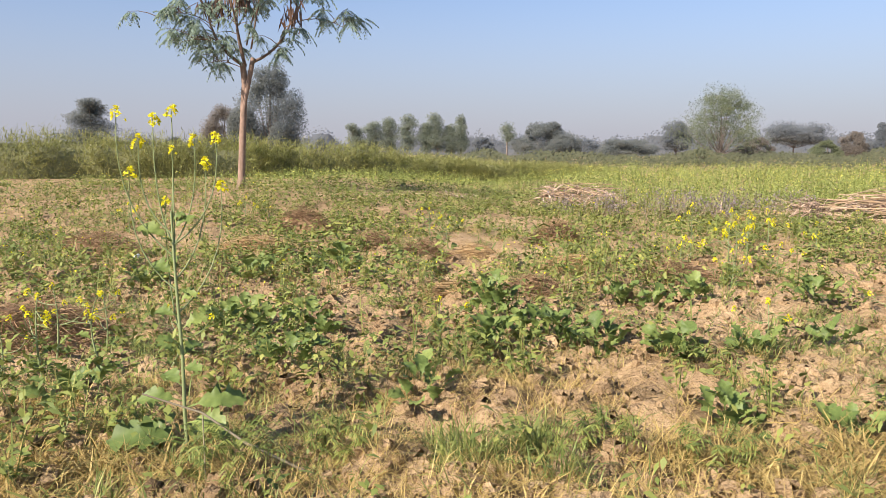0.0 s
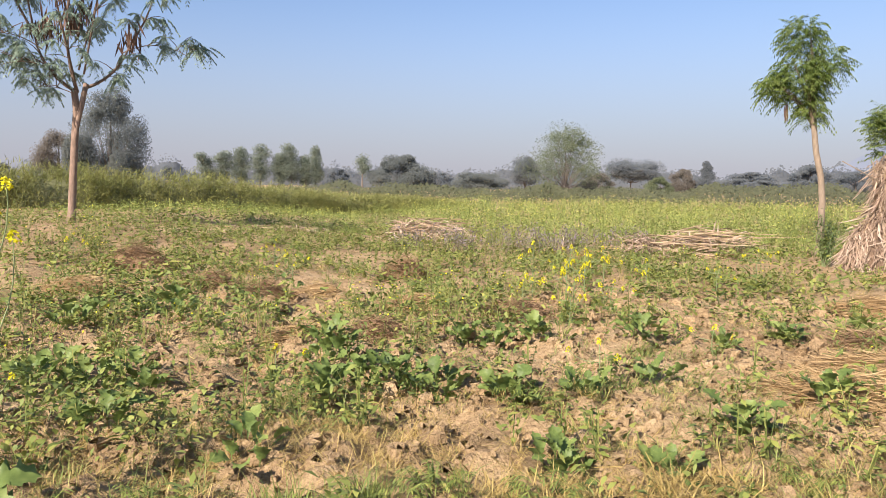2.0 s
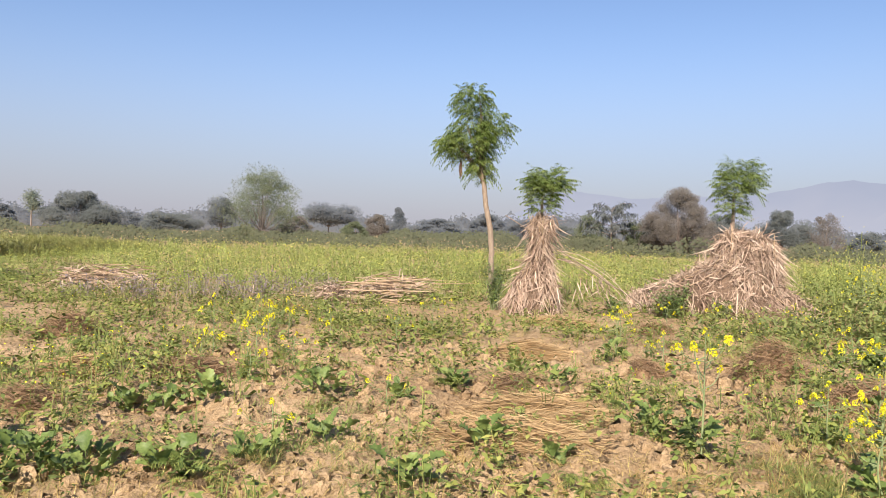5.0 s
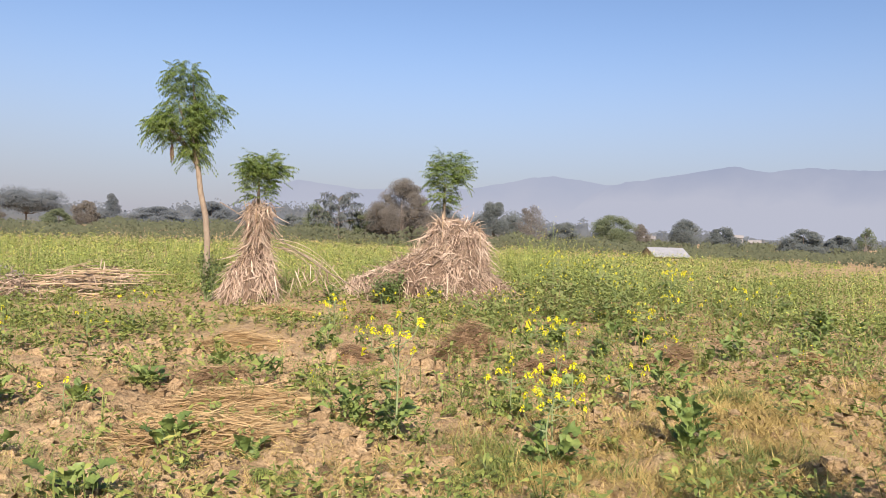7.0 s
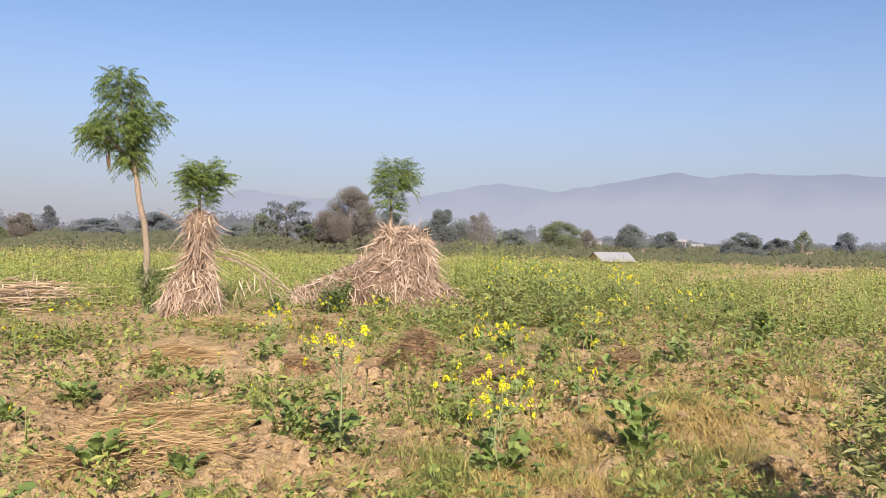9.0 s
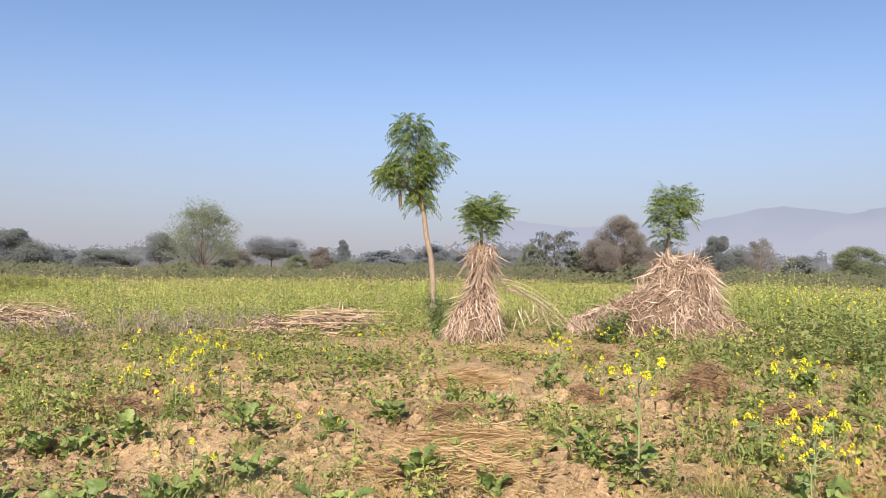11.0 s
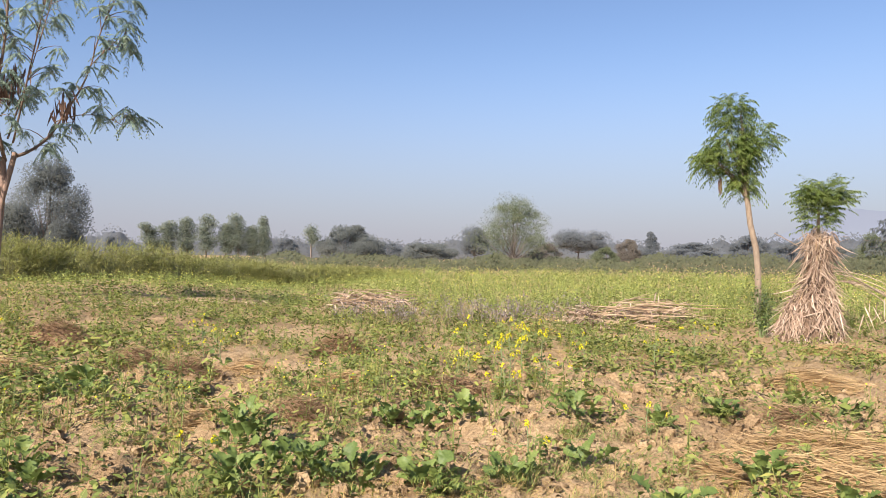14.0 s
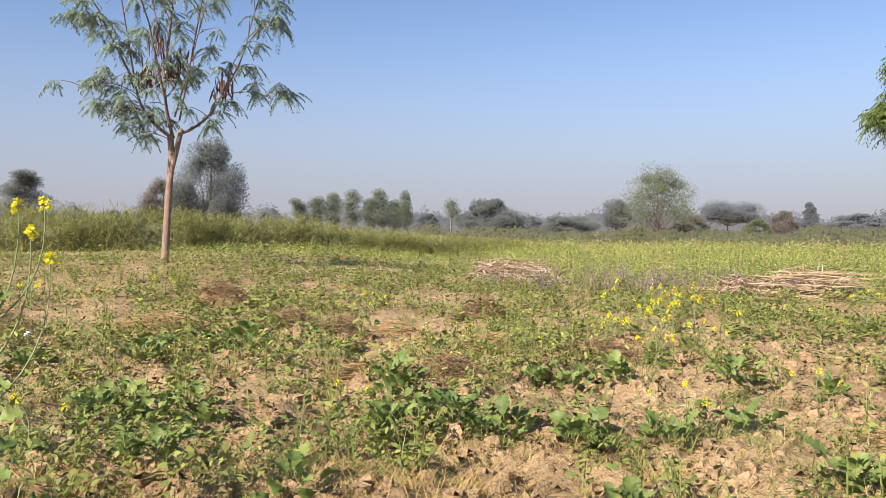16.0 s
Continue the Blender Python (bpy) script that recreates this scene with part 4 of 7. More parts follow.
    for cx, cy, cz in ((0.05, -0.1, 4.55), (1.3, 0.1, 4.25), (-0.35, 0.1, 4.5), (0.3, 0.2, 4.9), (-0.6, 0.2, 4.3), (-0.2, -0.1, 5.1)):
        n = 40
        pods = Soup()
        hang = np.array([cx, cy, cz]) + rng.normal(0, 0.12, (n, 3))
        w = ways(n, -90, -60)
        blades(pods, hang, w, rng.uniform(0.2, 0.48, n), 0.045, 0.05, OVAL, 0.0, rng.uniform(-1.5, 1.5, n))
        part("pod_cluster", pods.mesh("pod_cluster", POD), tree, "dry brown hanging seed pods", kind="stuff")


tall_feather_tree()
stook_sapling(10.13, 12.26, -39, 1.8, 2.95, 0.9, 420, "young tree whose feathery green crown rises out of a corn stook")
stook_sapling(13.95, 10.68, -52, 1.85, 3.3, 0.95, 430, "young tree with ragged feathery crown above a broad stook")
field_tree()


# ---- trees and bushes of the distance ----
def body(soup, c, rad):
    """The close-leaved inside of one bough: a lumpy rounded mass."""
    u, w = np.meshgrid(np.linspace(0, 2 * math.pi, 10, endpoint=False), np.linspace(0.0, math.pi, 7))
    p = np.stack([np.cos(u) * np.sin(w), np.sin(u) * np.sin(w), np.cos(w)], -1)
    p = p * (0.8 + 0.45 * vnoise(p[..., :1] * 2 + c[0], p[..., 1:2] * 2 + p[..., 2:] * 3 + c[1], 0.9, 98))
    q = [(i * 10 + j, i * 10 + (j + 1) % 10, (i + 1) * 10 + (j + 1) % 10, (i + 1) * 10 + j) for i in range(6) for j in range(10)]
    soup.add((c + p * rad).reshape(-1, 3), q)


def far_tree(bearing, d, height, width, leaf, label, lobes=7, count=900, size=0.35, low=0.25, shape="round", group="trees of the far tree line", name="broadleaf_tree", bark=BARK_GREY, foot=0.0, dense=True):
    x, y = spot(bearing, d)
    z = float(ground_at(x, y)) + foot
    height = height - z
    tree = thing(name, x, y, z, 0, label, "tree", group)
    wood, leaves = Soup(), Soup()
    trunk_r = 0.018 * height + 0.04
    lean = rng.normal(0, 0.03 * height, 2)
    tube(wood, [(0, 0, -0.1), (lean[0] * 0.4, lean[1] * 0.4, height * low), (lean[0], lean[1], height * 0.75)], [trunk_r, trunk_r * 0.75, trunk_r * 0.25], 7)
    lobes = lobes + (9 if shape in ("round", "flat") else 2)
    if low <= 0.15 and shape != "spire":
        for i in range(7):
            a = rng.uniform(0, 2 * math.pi)
            c = np.array([width * 0.42 * math.cos(a), width * 0.42 * math.sin(a), height * rng.uniform(0.08, 0.4)])
            n = int(1.2 * count)
            p = unit(rng.normal(0, 1, (n, 3))) * rng.uniform(0.1, 1, (n, 1)) ** 0.4
            at = c + p * [width * 0.16, width * 0.16, height * 0.2]
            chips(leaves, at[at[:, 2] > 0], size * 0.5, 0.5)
    for i in range(lobes):
        if shape == "flat":
            a = rng.uniform(0, 2 * math.pi)
            r = width * 0.36 * math.sqrt(rng.uniform(0, 1))
            c = np.array([r * math.cos(a), r * math.sin(a), height * rng.uniform(low + 0.2, 0.9) * (1 - 0.18 * (r / (width * 0.36)) ** 2)])
            rad = np.array([width * 0.17, width * 0.17, height * 0.12]) * rng.uniform(0.6, 1.4)
        elif shape == "spire":
            s = (i + 0.5) / lobes
            c = np.array([rng.normal(0, width * 0.08), rng.normal(0, width * 0.08), height * (low + (0.96 - low) * s)])
            w = width * 0.5 * (1.0 - 0.75 * s) + 0.05
            rad = np.array([w, w, height * 0.7 / lobes])
        elif shape == "column":
            s = (i + 0.5) / lobes
            c = np.array([rng.normal(0, width * 0.12), rng.normal(0, width * 0.12), height * (low + (0.93 - low) * s)])
            w = width * 0.42 * (0.75 + 0.4 * math.sin(math.pi * s))
            rad = np.array([w, w, height * 0.75 / lobes])
        else:
            a = i * 2.4 + rng.normal(0, 0.4)
            s = (i + rng.uniform(0.2, 0.8)) / lobes
            r = width * 0.42 * math.sqrt(rng.uniform(0.2, 1)) * (0.2 + 0.85 * math.sin(math.pi * (0.30 + 0.67 * s)))
            c = np.array([r * math.cos(a), r * math.sin(a), height * (low + 0.1 + (0.79 - low) * s)])
            rad = np.array([width * 0.16, width * 0.16, height * 0.115]) * rng.uniform(0.6, 1.5) * (1.2 - 0.45 * s)
        tube(wood, bow((lean[0] * 0.5, lean[1] * 0.5, height * low * 0.9), c, (0, 0, -0.05 * height), 5), np.linspace(trunk_r * 0.28, 0.012, 5), 5)
        if dense:
            body(leaves, c, rad * 0.5)
        n = max(40, int((15 if dense else 8) * count / lobes))
        p = unit(rng.normal(0, 1, (n, 3)))
        p = p * (0.75 + 0.6 * vnoise(p[:, :1] * 4 + i, p[:, 1:2] * 3 + p[:, 2:] * 4, 0.8, 97)) * rng.uniform(0.1, 1, (n, 1)) ** 0.4
        at = c + p * rad * 1.12
        at[:, 2] = np.maximum(at[:, 2], height * low * 0.5)
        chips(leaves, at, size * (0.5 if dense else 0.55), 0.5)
    part("trunk", wood.mesh("trunk", bark), tree)
    part("crown", leaves.mesh("crown", leaf), tree)
    return tree


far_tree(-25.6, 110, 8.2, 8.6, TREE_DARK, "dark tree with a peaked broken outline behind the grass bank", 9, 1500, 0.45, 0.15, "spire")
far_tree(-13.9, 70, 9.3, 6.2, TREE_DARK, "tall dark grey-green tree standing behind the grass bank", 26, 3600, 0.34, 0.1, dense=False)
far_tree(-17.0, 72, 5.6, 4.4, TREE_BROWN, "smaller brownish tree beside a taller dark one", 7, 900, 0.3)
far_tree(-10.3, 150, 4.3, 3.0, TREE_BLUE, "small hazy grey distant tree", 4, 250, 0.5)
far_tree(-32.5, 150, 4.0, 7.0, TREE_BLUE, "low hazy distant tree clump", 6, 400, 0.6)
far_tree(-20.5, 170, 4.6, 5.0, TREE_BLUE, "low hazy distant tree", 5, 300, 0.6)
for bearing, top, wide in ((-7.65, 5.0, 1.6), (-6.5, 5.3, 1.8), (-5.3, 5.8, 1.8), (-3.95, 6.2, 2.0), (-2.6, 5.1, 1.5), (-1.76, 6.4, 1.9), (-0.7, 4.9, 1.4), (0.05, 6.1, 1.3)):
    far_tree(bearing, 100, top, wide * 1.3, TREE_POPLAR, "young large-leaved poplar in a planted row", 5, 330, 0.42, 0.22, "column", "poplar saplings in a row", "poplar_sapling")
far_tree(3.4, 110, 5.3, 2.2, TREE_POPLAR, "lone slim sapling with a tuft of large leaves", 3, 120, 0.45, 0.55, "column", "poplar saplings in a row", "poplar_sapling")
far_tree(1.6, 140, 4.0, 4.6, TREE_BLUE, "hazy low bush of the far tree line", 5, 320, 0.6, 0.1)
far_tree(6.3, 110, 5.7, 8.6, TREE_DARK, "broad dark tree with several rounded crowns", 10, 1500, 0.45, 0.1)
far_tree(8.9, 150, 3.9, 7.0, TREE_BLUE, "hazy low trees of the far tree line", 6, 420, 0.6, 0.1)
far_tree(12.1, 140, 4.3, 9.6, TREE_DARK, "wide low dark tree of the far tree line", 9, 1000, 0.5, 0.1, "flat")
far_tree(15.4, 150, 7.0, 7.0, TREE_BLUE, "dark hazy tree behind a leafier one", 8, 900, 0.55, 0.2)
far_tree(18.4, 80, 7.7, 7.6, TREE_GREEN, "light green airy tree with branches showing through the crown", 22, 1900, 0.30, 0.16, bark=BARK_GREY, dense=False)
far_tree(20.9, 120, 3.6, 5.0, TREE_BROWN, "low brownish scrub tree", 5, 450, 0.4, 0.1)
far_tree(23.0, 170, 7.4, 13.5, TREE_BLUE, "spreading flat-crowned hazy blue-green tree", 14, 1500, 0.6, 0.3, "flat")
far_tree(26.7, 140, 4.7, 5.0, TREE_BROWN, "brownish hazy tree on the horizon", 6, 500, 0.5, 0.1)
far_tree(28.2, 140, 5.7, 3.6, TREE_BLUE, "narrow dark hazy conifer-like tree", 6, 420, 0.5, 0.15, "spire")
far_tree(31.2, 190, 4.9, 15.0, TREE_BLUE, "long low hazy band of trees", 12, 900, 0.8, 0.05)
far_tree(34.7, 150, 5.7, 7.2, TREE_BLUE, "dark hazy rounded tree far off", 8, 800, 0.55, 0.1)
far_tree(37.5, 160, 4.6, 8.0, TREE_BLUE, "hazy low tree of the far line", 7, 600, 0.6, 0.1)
far_tree(40.5, 120, 3.2, 6.0, TREE_DARK, "low dark bush of the far line", 6, 500, 0.45, 0.05)
far_tree(42.3, 85, 4.0, 3.2, TREE_GREEN, "pale green distant tree", 6, 600, 0.3, 0.15)
far_tree(45.6, 72, 3.2, 3.4, TREE_GREEN, "dull green bush beside taller trees", 6, 500, 0.3, 0.05)
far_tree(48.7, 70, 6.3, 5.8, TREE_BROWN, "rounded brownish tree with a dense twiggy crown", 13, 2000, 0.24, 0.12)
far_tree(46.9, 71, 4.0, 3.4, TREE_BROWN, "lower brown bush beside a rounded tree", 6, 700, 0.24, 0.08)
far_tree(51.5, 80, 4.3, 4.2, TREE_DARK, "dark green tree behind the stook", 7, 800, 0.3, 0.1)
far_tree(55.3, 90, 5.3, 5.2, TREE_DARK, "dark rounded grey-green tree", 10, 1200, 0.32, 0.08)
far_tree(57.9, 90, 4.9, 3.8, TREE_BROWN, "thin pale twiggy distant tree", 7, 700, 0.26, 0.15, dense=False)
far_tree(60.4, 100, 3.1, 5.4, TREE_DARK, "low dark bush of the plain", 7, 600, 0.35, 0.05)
far_tree(63.8, 100, 4.2, 5.6, TREE_GREEN, "airy pale green distant tree", 8, 700, 0.32, 0.12)
far_tree(65.7, 105, 3.2, 3.0, TREE_BROWN, "small brownish tree near a house", 5, 300, 0.35, 0.1)
far_tree(68.9, 110, 4.2, 4.4, TREE_DARK, "dark upright tree behind the shed", 8, 800, 0.34, 0.08)
far_tree(71.4, 120, 3.3, 5.0, TREE_DARK, "low dark tree near far houses", 7, 600, 0.4, 0.08)
far_tree(76.5, 90, 2.9, 4.8, TREE_DARK, "rounded dark green bush tree", 8, 900, 0.3, 0.03)
far_tree(78.7, 100, 2.5, 3.8, TREE_DARK, "low dark bush of the plain", 6, 500, 0.34, 0.05)
far_tree(80.2, 90, 3.2, 1.9, TREE_GREEN, "small airy upright tree", 4, 300, 0.28, 0.2, dense=False)
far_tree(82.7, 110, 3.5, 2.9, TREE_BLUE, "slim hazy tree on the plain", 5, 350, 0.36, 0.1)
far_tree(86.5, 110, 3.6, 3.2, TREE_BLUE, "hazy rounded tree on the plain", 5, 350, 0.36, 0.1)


def layered_tree():
    """The small tree with tiers of spreading, drooping boughs."""
    x, y = spot(43.9, 70)
    z = float(ground_at(x, y))
    tree = thing("tiered_tree", x, y, z, 45, "small dark tree with tiers of spreading drooping boughs", "tree", "trees of the far tree line")
    wood, leaves = Soup(), Soup()
    tube(wood, [(0, 0, -0.1), (0.05, 0, 2.2), (0, 0, 4.1)], [0.11, 0.08, 0.03], 7)
    for i in range(16):
        a = i * 2.4
        h = 1.5 + 2.5 * (i / 15)
        reach = 3.0 * (1.15 - 0.6 * i / 15)
        pts = bow((0, 0, h), (reach * math.cos(a), reach * math.sin(a), h + 0.25 + 0.3 * i / 15), (0, 0, 0.22), 6)
        tube(wood, pts, np.linspace(0.04, 0.01, 6), 4)
        n = 90
        s = rng.uniform(0.2, 1.0, n)
        at = np.stack([np.interp(s, np.linspace(0, 1, 6), pts[:, k]) for k in range(3)], 1) + rng.normal(0, 0.13, (n, 3))
        blades(leaves, at, unit(ways(n, -40, 20) + [math.cos(a) * 0.5, math.sin(a) * 0.5, 0]), rng.uniform(0.3, 0.55, n), 0.16, 0.5, KITE)
    part("trunk", wood.mesh("trunk", BARK_GREY), tree)
    part("crown", leaves.mesh("crown", TREE_DARK), tree)


layered_tree()


def far_woods():
    """The unbroken low tree line far behind everything."""
    soup = Soup()
    n = 20000
    b = rng.uniform(-45, 92, n)
    d = rng.uniform(200, 250, n)
    top = 2.6 + 3.6 * vnoise(b, d * 0, 2.6, 91) + 2.6 * vnoise(b, d * 0, 0.7, 92)
    top = top * np.where(b > 62, 0.45, 1.0)
    x, y = d * np.sin(np.radians(b)), d * np.cos(np.radians(b))
    at = np.stack([x, y, rng.uniform(0, 1, n) ** 0.7 * top], 1)
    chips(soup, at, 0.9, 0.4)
    # the dense body of the wood
    wb = np.linspace(-46, 93, 900)
    crest = (2.6 + 3.6 * vnoise(wb, wb * 0, 2.6, 91) + 2.6 * vnoise(wb, wb * 0, 0.7, 92)) * np.where(wb > 62, 0.45, 1.0) * 0.85
    rows = [np.stack([dd * np.sin(np.radians(wb)), dd * np.cos(np.radians(wb)), -0.2 + hh * crest * (0.85 + 0.3 * vnoise(wb, wb * 0 + kk, 0.35, 93))], 1) for kk, (dd, hh) in enumerate(((212, 0), (214, 0.5), (219, 0.85), (226, 1.0), (240, 0.9), (255, 0)))]
    soup.add(np.concatenate(rows), [(a * 900 + j, a * 900 + j + 1, (a + 1) * 900 + j + 1, (a + 1) * 900 + j) for a in range(5) for j in range(899)])
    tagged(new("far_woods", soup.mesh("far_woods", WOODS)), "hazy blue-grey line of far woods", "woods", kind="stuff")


far_woods()


def far_hedge():
    """Low scrub along the far edge of the crop."""
    soup = Soup()
    n = 42000
    b = rng.uniform(-8, 92, n)
    d = rng.uniform(58, 92, n)
    open_side = smooth((b - 62) / 6)
    top = (0.45 + 1.1 * vnoise(b, d * 0.05, 1.9, 95) ** 1.5 + 0.55 * vnoise(b, d * 0.2, 0.6, 96)) * (1 - 0.55 * open_side)
    x, y = d * np.sin(np.radians(b)), d * np.cos(np.radians(b))
    at = np.stack([x, y, rng.uniform(0, 1, n) ** 0.8 * top], 1)
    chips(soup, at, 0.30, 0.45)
    n = 16000
    b, d = rng.uniform(60, 92, n), rng.uniform(90, 165, n)
    keep = vnoise(b, d * 0.06, 1.6, 97) > np.interp(b, [60, 70, 78, 92], [0.25, 0.38, 0.5, 0.5])
    b, d = b[keep], d[keep]
    top = 0.35 + 1.0 * vnoise(b, d * 0.1, 0.8, 98)
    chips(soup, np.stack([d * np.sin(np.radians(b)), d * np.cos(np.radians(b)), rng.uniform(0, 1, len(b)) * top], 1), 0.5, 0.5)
    tagged(new("far_scrub", soup.mesh("far_scrub", SCRUB_FAR)), "low olive-grey scrub along the far edge of the crop", "scrub", kind="stuff")


far_hedge()
far_tree(17.0, 78, 1.7, 3.0, TREE_GREEN, "low olive scrub below an airy green tree", 5, 300, 0.24, 0.02)
far_tree(20.0, 84, 2.0, 3.4, TREE_BROWN, "twiggy brown scrub beside an airy green tree", 6, 300, 0.22, 0.02)
far_tree(25.0, 95, 2.6, 3.2, TREE_GREEN, "small yellow-green tree at the crop's far edge", 5, 400, 0.3, 0.1)


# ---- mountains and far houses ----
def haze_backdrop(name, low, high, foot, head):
    """Glowing distance with haze painted into its colour, paler towards its foot."""
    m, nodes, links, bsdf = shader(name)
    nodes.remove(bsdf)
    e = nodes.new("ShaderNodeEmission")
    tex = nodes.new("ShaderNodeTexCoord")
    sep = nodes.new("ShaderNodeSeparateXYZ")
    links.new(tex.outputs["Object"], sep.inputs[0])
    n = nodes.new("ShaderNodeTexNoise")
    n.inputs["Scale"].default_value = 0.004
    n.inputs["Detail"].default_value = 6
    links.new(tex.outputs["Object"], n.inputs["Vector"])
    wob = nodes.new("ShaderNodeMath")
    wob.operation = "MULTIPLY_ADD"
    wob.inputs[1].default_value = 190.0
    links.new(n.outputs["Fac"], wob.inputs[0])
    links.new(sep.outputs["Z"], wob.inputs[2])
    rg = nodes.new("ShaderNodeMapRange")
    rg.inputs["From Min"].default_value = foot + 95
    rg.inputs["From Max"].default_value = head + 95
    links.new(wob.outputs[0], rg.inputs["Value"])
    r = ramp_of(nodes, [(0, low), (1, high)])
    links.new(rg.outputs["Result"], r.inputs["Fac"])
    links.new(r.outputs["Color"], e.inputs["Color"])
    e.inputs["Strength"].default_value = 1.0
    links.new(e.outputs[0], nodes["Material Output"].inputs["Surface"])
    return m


def ridge(name, d, bearings, heights, material, seed, label):
    """A mountain range with folds, on an arc d metres away."""
    b = np.linspace(bearings[0], bearings[-1], 420)
    h = np.interp(b, bearings, heights)
    h = h + 5 * (vnoise(b, b * 0, 0.9, seed) - 0.5) + 3 * (vnoise(b, b * 0, 0.3, seed + 1) - 0.5)
    h = np.maximum(h, -20)
    rows = []
    for k, s in enumerate(np.linspace(0, 1, 9)):
        fold = 1 + 0.10 * (vnoise(b, b * 0 + k * 0.6, 1.6, seed + 2) - 0.5) * (1 - s)
        dist = d * (0.86 + 0.14 * s) * fold
        zz = -25 + (h + 25) * (s ** 1.2) * (dist / d)
        rows.append(np.stack([dist * np.sin(np.radians(b)), dist * np.cos(np.radians(b)), zz], 1))
    v = np.stack(rows)
    n = len(b)
    q = [(k * n + i, k * n + i + 1, (k + 1) * n + i + 1, (k + 1) * n + i) for k in range(8) for i in range(n - 1)]
    tagged(new(name, mesh_of(name, v.reshape(-1, 3), q, material)), label, "mountains", kind="structure")


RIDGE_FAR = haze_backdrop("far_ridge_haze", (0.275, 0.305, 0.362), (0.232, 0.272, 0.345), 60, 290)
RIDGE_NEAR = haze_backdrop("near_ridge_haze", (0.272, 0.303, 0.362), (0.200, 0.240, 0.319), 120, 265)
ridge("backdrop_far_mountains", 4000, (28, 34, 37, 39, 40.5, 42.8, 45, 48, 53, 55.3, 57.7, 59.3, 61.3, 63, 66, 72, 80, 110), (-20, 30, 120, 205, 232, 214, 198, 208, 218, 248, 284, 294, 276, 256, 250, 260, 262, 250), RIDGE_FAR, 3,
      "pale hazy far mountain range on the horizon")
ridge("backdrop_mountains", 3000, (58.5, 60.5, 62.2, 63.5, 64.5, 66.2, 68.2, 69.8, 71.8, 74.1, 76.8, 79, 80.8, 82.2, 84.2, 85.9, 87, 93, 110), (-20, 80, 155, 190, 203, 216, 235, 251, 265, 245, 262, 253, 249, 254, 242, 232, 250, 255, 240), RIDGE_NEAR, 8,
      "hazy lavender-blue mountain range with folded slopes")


def box(soup, x0, x1, y0, y1, z0, z1):
    v = [(x, y, z) for z in (z0, z1) for x, y in ((x0, y0), (x1, y0), (x1, y1), (x0, y1))]
    return soup.add(v, [(0, 1, 5, 4), (1, 2, 6, 5), (2, 3, 7, 6), (3, 0, 4, 7), (4, 5, 6, 7), (3, 2, 1, 0)])


def far_house(bearing, d, wide, tall, foot, label):
    x, y = spot(bearing, d)
    house = thing("house", x, y, 0, -bearing, label, "house", "far houses")
    walls, roof = Soup(), Soup()
    box(walls, -wide / 2, wide / 2, 0, wide * 0.8, -0.2, tall)
    part("wall", walls.mesh("wall", PLASTER, False), house)
    box(roof, -wide / 2 - 0.25, wide / 2 + 0.25, -0.25, wide * 0.8 + 0.25, tall, tall + 0.22)
    box(roof, -wide / 2 - 0.15, wide / 2 + 0.15, -0.15, 0.0, tall + 0.22, tall + 0.6)
    part("roof", roof.mesh("roof", PLASTER, False), house)
    for i in range(3):
        w = Soup()
        cx = -wide * 0.32 + i * wide * 0.32
        box(w, cx - 0.22, cx + 0.22, -0.04, 0.02, tall * 0.45, tall * 0.8)
        part("window" if i != 1 else "door", w.mesh("opening", DARK_HOLE, False), house)


far_house(66.3, 150, 2.4, 1.1, 0, "small flat-roofed white house among trees")
far_house(73.4, 180, 2.4, 0.9, 0, "far white flat-roofed house")
far_house(72.3, 190, 2.2, 1.9, 0, "far pale two-window house")
far_house(86.2, 160, 4.0, 2.4, 0, "far white house on the plain")


def tin_shed():
    x, y = spot(68.1, 58)
    shed = thing("shed", x, y, 0, -68 + 32, "low mud-walled shed with a pale grey pitched tin roof", "shed", scale=0.72)
    walls, roof = Soup(), Soup()
    box(walls, -1.8, 1.8, 0, 2.6, -0.4, 0.35)
    walls.add([(-1.8, 0, 0.35), (-1.8, 2.6, 0.35), (-1.8, 1.3, 1.05), (-1.8, 1.3, 1.05)], [(0, 1, 2, 3)])
    walls.add([(1.8, 0, 0.35), (1.8, 2.6, 0.35), (1.8, 1.3, 1.05), (1.8, 1.3, 1.05)], [(0, 1, 2, 3)])
    part("wall", walls.mesh("wall", MUD_WALL, False), shed, "brown mud wall")
    for side in (0, 1):
        y0, y1 = (-0.35, 1.32) if side == 0 else (2.95, 1.28)
        n = 60
        xs = np.linspace(-2.05, 2.05, n)
        zz = 0.018 * np.sin(xs * 40)
        v = np.concatenate([np.stack([xs, np.full(n, y0), 0.19 + zz], 1), np.stack([xs, np.full(n, y1), 1.1 + zz], 1)])
        soup = Soup().add(v, [(i, i + 1, n + i + 1, n + i) for i in range(n - 1)])
        soup.add(v - [0, 0, 0.03], [(i, i + 1, n + i + 1, n + i) for i in range(n - 1)])
        part("roof_sheet", soup.mesh("roof_sheet", TIN), shed, "pale grey corrugated tin sheet")


tin_shed()


